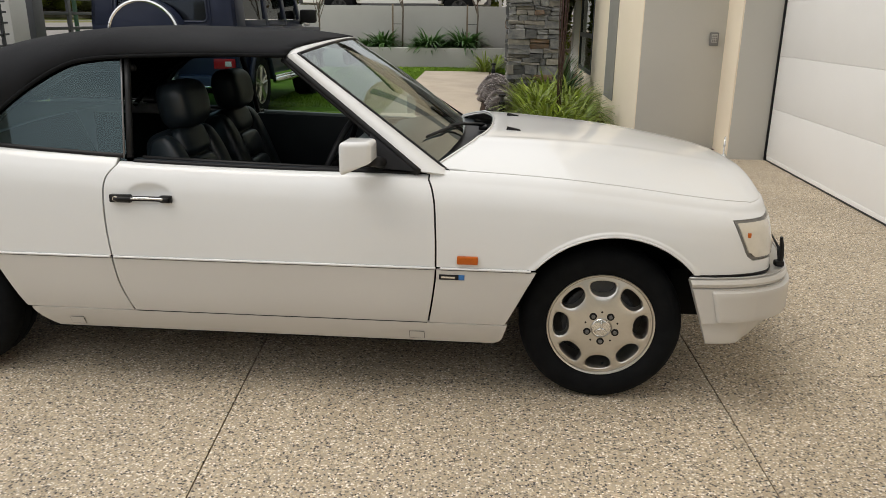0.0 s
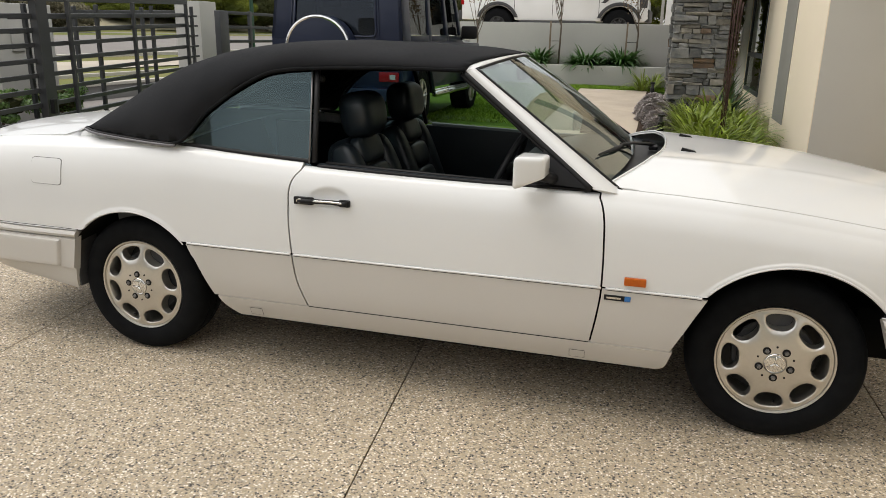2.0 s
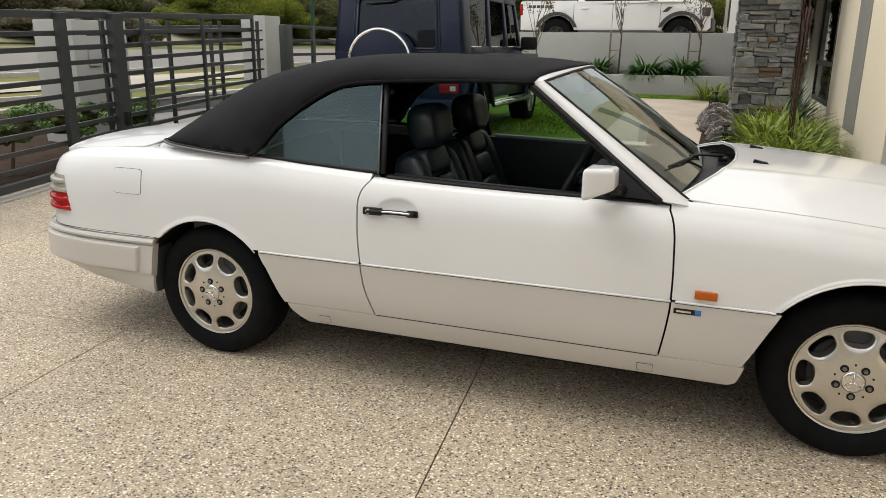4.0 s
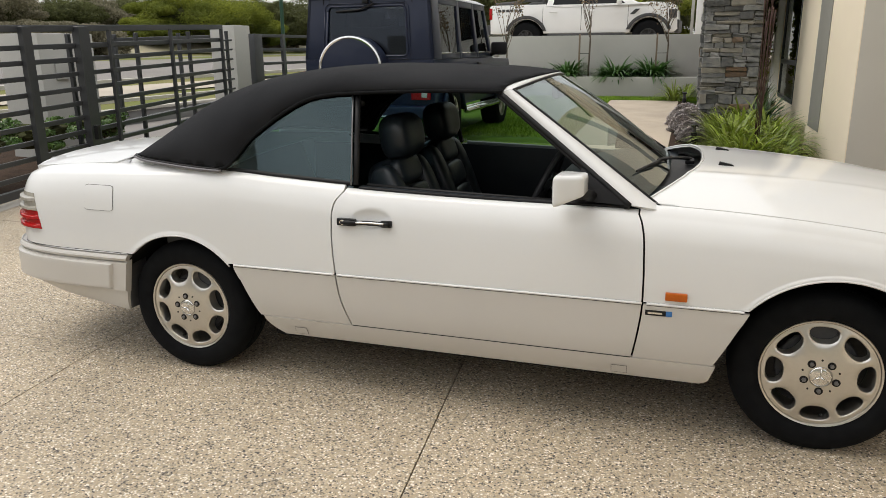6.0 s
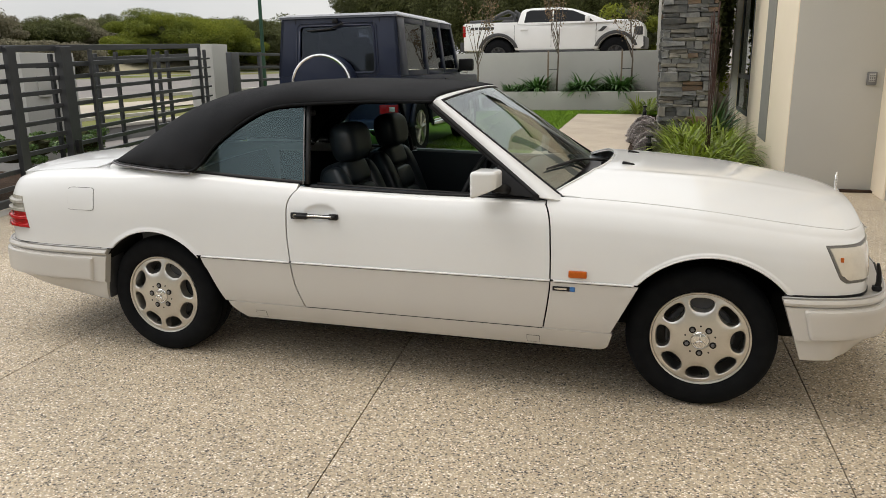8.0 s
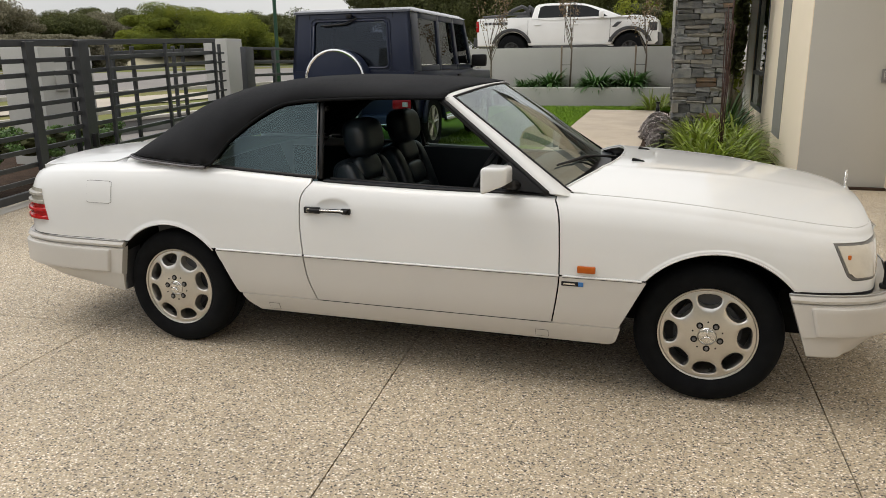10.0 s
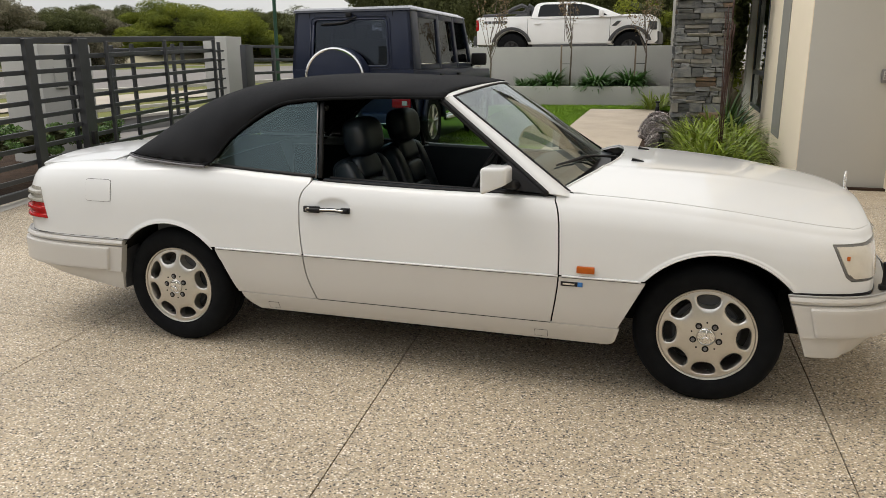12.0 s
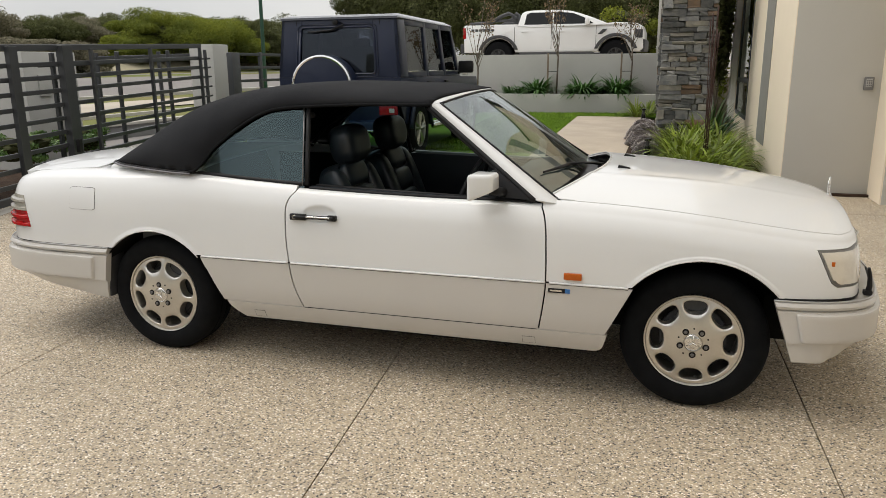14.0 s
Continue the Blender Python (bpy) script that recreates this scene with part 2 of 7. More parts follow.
SOIL = surface("mulch", (0.055, 0.035, 0.024), (0.03, 0.02, 0.014), 9, 0.95, bump=0.01, bump_scale=70, spec=0.1)
FARGRASS = surface("verge_grass", (0.115, 0.140, 0.038), (0.17, 0.155, 0.065), 0.35, 0.95, bump=0.01, bump_scale=9, spec=0.1)
SAND = surface("verge_concrete", (0.42, 0.375, 0.31), (0.36, 0.32, 0.265), 0.5, 0.9, spec=0.2)
BANK = surface("sandy_bank", (0.30, 0.265, 0.19), (0.20, 0.19, 0.11), 0.5, 0.95, bump=0.01, bump_scale=6, spec=0.1)
ROAD = surface("asphalt_pale", (0.19, 0.175, 0.162), (0.165, 0.152, 0.14), 0.3, 0.9, bump=0.002, bump_scale=60)
KERB = surface("kerb_concrete", (0.42, 0.40, 0.36), (0.36, 0.34, 0.30), 2, 0.9)
LEAF = surface("strap_leaf", (0.140, 0.205, 0.022), (0.215, 0.265, 0.040), 6, 0.42, island=0.5, bump_scale=40, thin=0.3)
LEAF_DARK = surface("agapanthus_leaf", (0.038, 0.105, 0.022), (0.065, 0.14, 0.03), 6, 0.4, island=0.45, bump_scale=40, thin=0.2)
LEAF_GROUND = surface("groundcover_leaf", (0.06, 0.13, 0.025), (0.11, 0.20, 0.04), 5, 0.5, island=0.5)
SUCCULENT = surface("succulent_grey", (0.45, 0.42, 0.41), (0.33, 0.30, 0.295), 14, 0.7, island=0.45)
SUCCULENT_STEM = surface("succulent_stems", (0.15, 0.135, 0.13), (0.11, 0.095, 0.09), 30, 0.9)
BUSH_GREEN = surface("bush_green", (0.21, 0.235, 0.030), (0.095, 0.118, 0.022), 0.6, 0.8, island=0.3, spec=0.2, thin=0.4)
BUSH_DARK = surface("bush_dark", (0.105, 0.115, 0.040), (0.065, 0.072, 0.028), 0.5, 0.8, island=0.3, spec=0.2, thin=0.35)
BUSH_GREY = surface("scrub_grey", (0.23, 0.215, 0.145), (0.13, 0.115, 0.078), 0.5, 0.85, island=0.35, spec=0.15, thin=0.3)
CROWN_SHADE = surface("crown_shade", (0.060, 0.066, 0.026), (0.040, 0.042, 0.019), 2, 0.9, spec=0.1)
BARK = surface("bark", (0.17, 0.135, 0.105), (0.11, 0.085, 0.065), 12, 0.9, bump=0.004, bump_scale=40)
REED = surface("rust_reed", (0.055, 0.024, 0.018), (0.035, 0.016, 0.012), 30, 0.8)
TWIGLEAF = surface("crepe_leaf", (0.16, 0.12, 0.055), (0.22, 0.13, 0.07), 8, 0.7, island=0.4)
STONE = surface("ledge_stone", (0.118, 0.124, 0.128), (0.195, 0.193, 0.180), 11, 0.85, bump=0.012, bump_scale=30, island=0.5)
STONE_WARM = surface("ledge_stone_rust", (0.18, 0.115, 0.068), (0.13, 0.10, 0.075), 10, 0.85, bump=0.006, bump_scale=26, island=0.35)
STONE_PALE = surface("ledge_stone_pale", (0.25, 0.235, 0.195), (0.17, 0.16, 0.14), 9, 0.85, bump=0.006, bump_scale=26, island=0.3)
MORTAR = surface("mortar_dark", (0.10, 0.095, 0.085), (0.075, 0.07, 0.063), 20, 0.95)
WOODSTAKE = surface("stake_timber", (0.22, 0.17, 0.12), (0.16, 0.12, 0.085), 14, 0.85)
POLEGREEN = surface("pole_green", (0.02, 0.075, 0.05), (0.018, 0.06, 0.042), 9, 0.5)
FLOWER = surface("pink_flower", (0.55, 0.22, 0.22), (0.45, 0.3, 0.22), 30, 0.7, island=0.3)


# ---------------------------------------------------------------- builders
def part(name, bm, material, parent=None, label="", smooth=True, angle=35.0, **tags):
    """Links a bmesh as one mesh object, under a thing or under a part."""
    me = bpy.data.meshes.new(name)
    if smooth:
        for f in bm.faces:
            f.smooth = True
        lim = radians(angle)
        for e in bm.edges:
            if len(e.link_faces) == 2 and e.calc_face_angle(0.0) > lim:
                e.smooth = False
    bm.to_mesh(me)
    bm.free()
    me.materials.append(material)
    ob = new(name, me)
    if parent:
        ob.parent = parent
    if label or tags:
        tagged(ob, label, **tags)
    return ob


def thing(name, label, category, m=None, group="", kind=""):
    ob = new(name)
    ob.empty_display_size = 0.2
    if m is not None:
        ob.matrix_world = m
    return tagged(ob, label, category, group, kind)


def curve(*pts):
    """A smooth function through points (x, y)."""
    xs, ys = np.array([p[0] for p in pts], float), np.array([p[1] for p in pts], float)
    d = np.diff(ys) / np.diff(xs)
    m = np.concatenate([[d[0]], (d[:-1] + d[1:]) / 2, [d[-1]]])
    for i in range(1, len(xs) - 1):
        if d[i - 1] * d[i] <= 0:
            m[i] = 0

    def f(x):
        if x <= xs[0]:
            return float(ys[0] + m[0] * (x - xs[0]))
        if x >= xs[-1]:
            return float(ys[-1] + m[-1] * (x - xs[-1]))
        i = int(np.searchsorted(xs, x)) - 1
        h = xs[i + 1] - xs[i]
        t = (x - xs[i]) / h
        return float((1 + 2 * t) * (1 - t) ** 2 * ys[i] + t * (1 - t) ** 2 * h * m[i] + t * t * (3 - 2 * t) * ys[i + 1] + t * t * (t - 1) * h * m[i + 1])
    return f


def way(*pts):
    """A smooth way through points in space: a function of 0 to 1 by length."""
    p = [Vector(q) for q in pts]
    ln = [0.0]
    for a, b in zip(p, p[1:]):
        ln.append(ln[-1] + max((b - a).length, 1e-6))
    fs = [curve(*[(s / ln[-1], q[k]) for s, q in zip(ln, p)]) for k in range(len(p[0]))]
    return lambda t: Vector([f(t) for f in fs])


def box(bm, c, s, bevel=0.0, m=None, seg=2):
    """A bevelled box with centre c and size s."""
    r = bmesh.ops.create_cube(bm, size=1.0)
    vs = r["verts"]
    for v in vs:
        v.co = Vector((v.co.x * s[0], v.co.y * s[1], v.co.z * s[2]))
    if bevel:
        es = list({e for v in vs for e in v.link_edges})
        q = bmesh.ops.bevel(bm, geom=es, offset=min(bevel, 0.49 * min(s)), segments=seg, profile=0.6, affect="EDGES")
        vs = list({v for f in q["faces"] for v in f.verts} | {v for v in vs if v.is_valid})
    mm = Matrix.Translation(c) @ (m or Matrix())
    for v in vs:
        v.co = mm @ v.co
    return vs


def prism(bm, outline, a, b, axis="y", bevel=0.0, shape=None):
    """An outline of (u, w) points carried from a to b along an axis; shape(co) may bend it afterwards."""
    def at(u, w, k):
        return {"y": (u, k, w), "x": (k, u, w), "z": (u, w, k)}[axis]
    n = len(outline)
    v0 = [bm.verts.new(at(u, w, a)) for u, w in outline]
    v1 = [bm.verts.new(at(u, w, b)) for u, w in outline]
    fs = [bm.faces.new(v0), bm.faces.new(v1[::-1])]
    for i in range(n):
        j = (i + 1) % n
        fs.append(bm.faces.new((v0[j], v0[i], v1[i], v1[j])))
    bmesh.ops.recalc_face_normals(bm, faces=fs)
    vs = v0 + v1
    if bevel:
        es = list({e for f in fs[:2] for e in f.edges})
        q = bmesh.ops.bevel(bm, geom=es, offset=bevel, segments=2, profile=0.6, affect="EDGES")
        vs = list({v for f in q["faces"] for v in f.verts} | {v for v in vs if v.is_valid})
    if shape:
        for v in vs:
            v.co = shape(v.co)
    return vs


def tube(bm, pts, r, n=8, caps=True, flat=1.0):
    """A round bar along points; r may be a number or one for each point."""
    p = [Vector(q) for q in pts]
    rs = r if isinstance(r, (list, tuple)) else [r] * len(p)
    rings = []
    up = None
    for i, q in enumerate(p):
        d = (p[min(i + 1, len(p) - 1)] - p[max(i - 1, 0)]).normalized()
        if up is None:
            up = Vector((0, 0, 1)) if abs(d.z) < 0.9 else Vector((1, 0, 0))
        s = d.cross(up).normalized()
        up = s.cross(d).normalized()
        rings.append([bm.verts.new(q + rs[i] * (s * math.cos(k * math.tau / n) + up * flat * math.sin(k * math.tau / n))) for k in range(n)])
    for a, b in zip(rings, rings[1:]):
        for k in range(n):
            bm.faces.new((a[k], a[(k + 1) % n], b[(k + 1) % n], b[k]))
    if caps:
        bm.faces.new(rings[0][::-1])
        bm.faces.new(rings[-1])
    return rings


def lathe(bm, profile, n=48, m=None):
    """Turns a profile of (radius, along) about the local y axis."""
    mm = m or Matrix()
    rings = []
    for r, a in profile:
        if r < 1e-5:
            rings.append([bm.verts.new(mm @ Vector((0, a, 0)))])
        else:
            rings.append([bm.verts.new(mm @ Vector((r * math.cos(k * math.tau / n), a, r * math.sin(k * math.tau / n)))) for k in range(n)])
    for a, b in zip(rings, rings[1:]):
        for k in range(n):
            j = (k + 1) % n
            if len(a) == 1 and len(b) == 1:
                continue
            if len(a) == 1:
                bm.faces.new((a[0], b[j], b[k]))
            elif len(b) == 1:
                bm.faces.new((a[k], a[j], b[0]))
            else:
                bm.faces.new((a[k], a[j], b[j], b[k]))
    bmesh.ops.recalc_face_normals(bm, faces=bm.faces[:])


def sheet(fn, nu, nv, out, thick=0.012, mirror=False, bm=None):
    """A curved panel from fn(u, v), its rim turned inwards by thick; out: roughly where its face looks."""
    bm = bm or bmesh.new()
    g = [[bm.verts.new(fn(i / nu, j / nv)) for j in range(nv + 1)] for i in range(nu + 1)]
    fs = []
    for i in range(nu):
        for j in range(nv):
            fs.append(bm.faces.new((g[i][j], g[i + 1][j], g[i + 1][j + 1], g[i][j + 1])))
    bm.normal_update()
    n = Vector((0, 0, 0))
    for f in fs:
        n += f.normal * f.calc_area()
    if n.dot(Vector(out)) < 0:
        bmesh.ops.reverse_faces(bm, faces=fs)
        bm.normal_update()
    if thick:
        ring = [g[i][0] for i in range(nu + 1)] + [g[nu][j] for j in range(1, nv + 1)] + [g[i][nv] for i in range(nu - 1, -1, -1)] + [g[0][j] for j in range(nv - 1, 0, -1)]
        norms = [v.normal.copy() for v in ring]
        inner = [bm.verts.new(v.co - nn * thick) for v, nn in zip(ring, norms)]
        for k in range(len(ring)):
            j = (k + 1) % len(ring)
            e = bm.edges.get((ring[k], ring[j]))
            if not e or not e.link_faces:
                continue
            lp = [x for x in e.link_loops][0]
            if lp.vert == ring[k]:
                bm.faces.new((ring[j], ring[k], inner[k], inner[j]))
            else:
                bm.faces.new((ring[k], ring[j], inner[j], inner[k]))
    if mirror:
        flip_y(bm)
    return bm


def pillow(bm, c, half, n=3.5, m=None, nu=20, nv=14):
    """A stuffed, rounded block: a superellipsoid of the half sizes, turned by m."""
    m = m.to_3x3() if m else Matrix.Identity(3)
    pw = lambda t: math.copysign(abs(t) ** (2 / n), t)
    rows = []
    for j in range(1, nv):
        a = -math.pi / 2 + math.pi * j / nv
        row = []
        for i in range(nu):
            b = math.tau * i / nu
            p = Vector((half[0] * pw(math.cos(a)) * pw(math.cos(b)), half[1] * pw(math.cos(a)) * pw(math.sin(b)), half[2] * pw(math.sin(a))))
            row.append(bm.verts.new(Vector(c) + m @ p))
        rows.append(row)
    lo, hi = bm.verts.new(Vector(c) - m @ Vector((0, 0, half[2]))), bm.verts.new(Vector(c) + m @ Vector((0, 0, half[2])))
    for r0, r1 in zip(rows, rows[1:]):
        for i in range(nu):
            bm.faces.new((r0[i], r0[(i + 1) % nu], r1[(i + 1) % nu], r1[i]))
    for i in range(nu):
        bm.faces.new((lo, rows[0][(i + 1) % nu], rows[0][i]))
        bm.faces.new((hi, rows[-1][i], rows[-1][(i + 1) % nu]))


def flip_y(bm):
    for v in bm.verts:
        v.co.y = -v.co.y
    bmesh.ops.reverse_faces(bm, faces=bm.faces[:])
    return bm


def sweep(bm, path, profile, closed=True):
    """Carries a closed profile of (outward, z) along a plan way of (x, y) points whose outward side is to the left of travel reversed."""
    rows = []
    n = len(path)
    for i, (x, y) in enumerate(path):
        a, b = path[max(i - 1, 0)], path[min(i + 1, n - 1)]
        d = Vector((b[0] - a[0], b[1] - a[1])).normalized()
        o = Vector((d.y, -d.x))
        rows.append([bm.verts.new((x + o.x * p, y + o.y * p, z)) for p, z in profile])
    k = len(profile)
    for r0, r1 in zip(rows, rows[1:]):
        for j in range(k if closed else k - 1):
            bm.faces.new((r0[j], r1[j], r1[(j + 1) % k], r0[(j + 1) % k]))
    if closed:
        bm.faces.new(rows[0])
        bm.faces.new(rows[-1][::-1])
    bmesh.ops.recalc_face_normals(bm, faces=bm.faces[:])
    return rows


# ---------------------------------------------------------------- ground, drive, path
def land(x, y):
    """Height of the land: level drive, rising gently behind it and towards the street."""
    z = 0.036 * min(max(y - 1.5, 0.0), 12.0) * (1 - min(1.0, max(0.0, (x - 2.3) / 0.8)))
    if x < -5.3:
        k = min(1.0, (-5.3 - x) / 0.7)
        far = 0.02 if x > -8.7 else 0.26 + 0.060 * min(max(-11.0 - x, 0.0), 15.0) + 0.050 * min(max(-27.0 - x, 0.0), 10.0) + 0.22 * min(max(-29.0 - x, 0.0), 4.5) + 0.012 * min(max(-37.0 - x, 0.0), 40.0)
        z = z * (1 - k) + k * far
    return z


def slope_sheet(xs, ys, lift):
    bm = bmesh.new()
    g = [[bm.verts.new((x, y, land(x, y) + lift)) for y in ys] for x in xs]
    for i in range(len(xs) - 1):
        for j in range(len(ys) - 1):
            bm.faces.new((g[i][j], g[i + 1][j], g[i + 1][j + 1], g[i][j + 1]))
    return bm


_xs = [-900, -400, -200, -120, -80, -60, -45, -37, -35, -33.5, -32, -31, -30, -29, -27, -26, -22, -18, -15, -12.5, -11, -10, -8.71, -8.69, -8, -7, -6, -5.3, -4.6, -2, 0, 2, 4, 6, 9, 14, 25, 60, 200, 900]
_ys = [-900, -300, -100, -40, -20, -10, -4, 0, 1.5, 3, 5, 7, 9, 11, 13.5, 16, 20, 25, 30, 40, 55, 80, 130, 250, 500, 1200]
part("ground", slope_sheet(_xs, _ys, -0.035), FARGRASS, None, "dry coastal ground with sparse grass", kind="structure", category="ground")

drive = part("driveway", slope_sheet([-4.6, -2, 0, 2, 3.2], [-9, -4, 0, 1.5, 3.0, 4.2], -0.012), JOINT, None, "exposed aggregate concrete driveway with saw-cut joints", kind="structure", category="driveway")
_jx = [(-4.6, -0.15), (-2.62, -0.13), (-0.69, -0.11), (1.195, -0.106), (3.195, -0.026), (5.180, 0.0)]    # x at y = 0, and its lean
_jy = [-9.0, -6.4, -3.35, -0.68, 1.62, 4.0]                                                             # y at x = 0; all lean by 0.055


def joint_cross(jx, jy):
    y = (jy + 0.055 * jx[0]) / (1 - 0.055 * jx[1])
    return jx[0] + jx[1] * y, y


for i in range(len(_jx) - 1):
    for j in range(len(_jy)):
        y1 = _jy[j + 1] if j + 1 < len(_jy) else 5.18
        if j + 1 == len(_jy) and i != len(_jx) - 2:
            continue
        if i in (2, 3) and j == 3:
            continue
        if i in (2, 3) and j == 2:
            y1 = _jy[4]
        c = [joint_cross(_jx[i], _jy[j]), joint_cross(_jx[i + 1], _jy[j]), joint_cross(_jx[i + 1], y1), joint_cross(_jx[i], y1)]
        mx, my = sum(p[0] for p in c) / 4, sum(p[1] for p in c) / 4
        c = [(x - math.copysign(0.003, x - mx), y - math.copysign(0.003, y - my)) for x, y in c]
        bm = bmesh.new()
        n = 8
        quad = lambda u, v: ((1 - u) * (1 - v) * c[0][0] + u * (1 - v) * c[1][0] + u * v * c[2][0] + (1 - u) * v * c[3][0],
                             (1 - u) * (1 - v) * c[0][1] + u * (1 - v) * c[1][1] + u * v * c[2][1] + (1 - u) * v * c[3][1])
        level = land
        sheet(lambda u, v: Vector((*quad(u, v), level(*quad(u, v)))), n, n, (0, 0, 1), 0.012, bm=bm)
        part("slab", bm, AGG, drive, smooth=False)

part("path", slope_sheet([0.60, 1.1, 1.95], [4.2, 6, 8, 10, 12.55], 0.004), PATHAGG, None, "pale exposed aggregate garden path", kind="structure", category="path")
lawn = part("lawn", slope_sheet([-4.4, -3, -1, 0.585], [4.16, 6, 8, 10, 12, 13.2], 0.0), LAWN, None, "short green lawn", kind="structure", category="lawn")
part("lawn", slope_sheet([0.585, 2.1, 3.6], [12.56, 12.9, 13.2], 0.0), LAWN, None, "short green lawn", kind="structure", category="lawn")
part("garden_bed", slope_sheet([1.955, 2.6, 3.8], [4.2, 5, 7, 9, 12.5], 0.01), SOIL, None, "dark mulched garden bed", kind="structure", category="garden bed")

rng = random.Random(4)
turf = bmesh.new()


def blade(bm, base, out, length, width, rise, seg=4, droop=1.0):
    """A strap leaf: rises from base, leans along out and bends over."""
    side = Vector((-out.y, out.x, 0)).normalized()
    last = None
    p = Vector(base)
    d = (out * math.cos(rise) + Vector((0, 0, 1)) * math.sin(rise)).normalized()
    for i in range(seg + 1):
        t = i / seg
        w = width * (0.55 + 0.9 * t) if t < 0.4 else width * max(0.02, 1 - ((t - 0.4) / 0.6) ** 1.6)
        a, b = bm.verts.new(p - side * w / 2), bm.verts.new(p + side * w / 2)
        if last:
            bm.faces.new((last[0], last[1], b, a))
        last = (a, b)
        p = p + d * length / seg
        d = (d + Vector((0, 0, -1)) * droop * 0.32 + out * 0.05).normalized()


def grass_patch(x0, x1, y0, y1, n, h):
    for _ in range(n):
        x, y = rng.uniform(x0, x1), rng.uniform(y0, y1)
        a = rng.uniform(0, math.tau)
        out = Vector((math.cos(a), math.sin(a), 0))
        w = 0.007 + 0.004 * rng.random()
        p = Vector((x, y, land(x, y)))
        s = Vector((-out.y, out.x, 0)) * w
        hh = h * rng.uniform(0.6, 1.3)
        v = [turf.verts.new(p - s), turf.verts.new(p + s), turf.verts.new(p + out * hh * 0.6 + Vector((0, 0, hh)))]
        turf.faces.new(v)


grass_patch(-1.2, 0.60, 7.2, 13.2, 26000, 0.035)
grass_patch(0.56, 3.0, 12.55, 13.2, 7000, 0.035)
part("lawn_grass", turf, TURF, None, "short green mown grass blades", kind="stuff", category="grass", smooth=False)

# street side
def strip_sheet(x0, x1, lift, ya=-60, yb=140):
    return slope_sheet([x0, (x0 + x1) / 2, x1], [ya, -20, 0, 10, 20, 30, 45, 70, yb], lift)


part("footpath", strip_sheet(-14.2, -12.4, 0.0), SAND, None, "pale concrete footpath along the street", kind="structure", category="pavement")
part("road", strip_sheet(-27.0, -15.4, 0.0), ROAD, None, "pale grey asphalt street", kind="structure", category="road")
part("sand_bank", slope_sheet([-33.5, -32.4, -31.3, -30.2, -29.1], [-60, -20, 0, 10, 20, 30, 45, 70, 140], 0.03), BANK, None, "pale sandy bank with dry grass beyond the street", kind="structure", category="bank")
_b = bmesh.new()
sweep(_b, [(-15.4, -60), (-15.4, 10), (-15.4, 40), (-15.4, 140)], [(0.0, 0.44), (0.0, 0.60), (-0.15, 0.61), (-0.15, 0.44)])
part("kerb", _b, KERB, None, "concrete kerb along the street", kind="structure", category="kerb")
_b = bmesh.new()
sweep(_b, [(-11.3, -60), (-11.3, 10), (-11.3, 40), (-11.3, 140)], [(0.0, 0.12), (0.0, 0.32), (-0.18, 0.32), (-0.18, 0.12)])
part("garden_kerb", _b, KERB, None, "low concrete garden edge by the footpath", kind="structure", category="kerb")

# ---------------------------------------------------------------- garage and house
house = thing("house", "cream and grey rendered house front with garage", "house", kind="structure")


def wall(name, c, s, material, label="", parent=None, bevel=0.006):
    bm = bmesh.new()
    box(bm, c, s, bevel)
    return part(name, bm, material, parent or house, label, angle=50)


def span(name, x0, x1, y0, y1, z0, z1, material, label="", parent=None, bevel=0.006):
    return wall(name, ((x0 + x1) / 2, (y0 + y1) / 2, (z0 + z1) / 2), (x1 - x0, y1 - y0, z1 - z0), material, label, parent, bevel)


HX = 3.83     # the cream wall's face
GY = 5.45     # the grey wall's face
# grey return wall and cream side wall with a window opening
span("return_wall", HX + 0.01, 5.00, GY, GY + 0.25, -0.05, 6.2, GREYRENDER, "grey rendered return wall")
W0, W1, WZ0, WZ1 = 10.45, 12.85, 0.50, 3.3
span("side_wall", HX, HX + 0.26, GY + 0.002, W0, -0.05, 6.2, CREAM, "cream rendered wall")
span("side_wall", HX, HX + 0.26, W0 + 0.0005, W1, -0.05, WZ0, CREAM)
span("side_wall", HX, HX + 0.26, W0 + 0.0005, W1, WZ1, 6.2, CREAM)
span("side_wall", HX, HX + 0.26, W1 + 0.0005, 14.2, -0.05, 6.2, CREAM)
span("painted_band", HX - 0.012, HX - 0.0005, 7.40, 8.35, 0.355, 6.2, BAND, "grey painted vertical band")
# pier and garage
span("pier", 4.76, 5.30, 4.90, GY + 0.24, -0.05, 6.2, CREAM, "cream rendered pier beside the garage door")
span("pier_face", 4.775, 5.30, 4.885, 4.8985, -0.05, 6.2, GREYRENDER, "grey painted pier face")
span("lintel", 5.16, 5.40, -1.2, 4.884, 2.75, 6.2, CREAM)
span("jamb", 5.14, 5.45, -4.0, -1.202, -0.05, 6.2, CREAM)
span("garden_strip", HX + 0.05, 4.79, GY - 0.10, GY - 0.002, -0.03, 0.025, SOIL, "narrow mulched strip", bevel=0.01)
door_g = thing("garage_door", "white sectional garage door with wide panels, closed", "garage door", kind="structure")
span("bottom_rail", 5.180, 5.228, -1.16, 4.84, 0.015, 0.052, GARAGE, "white bottom rail", parent=door_g, bevel=0.004)
for k in range(5):
    span("door_panel", 5.185, 5.225, -1.16, 4.862, (0.016 if k else 0.0535) + 0.547 * k, 0.016 + 0.547 * k + 0.5458, GARAGE, parent=door_g, bevel=0.004)
span("bottom_seal", 5.182, 5.228, -1.16, 4.84, 0.0, 0.014, GREY, parent=door_g)
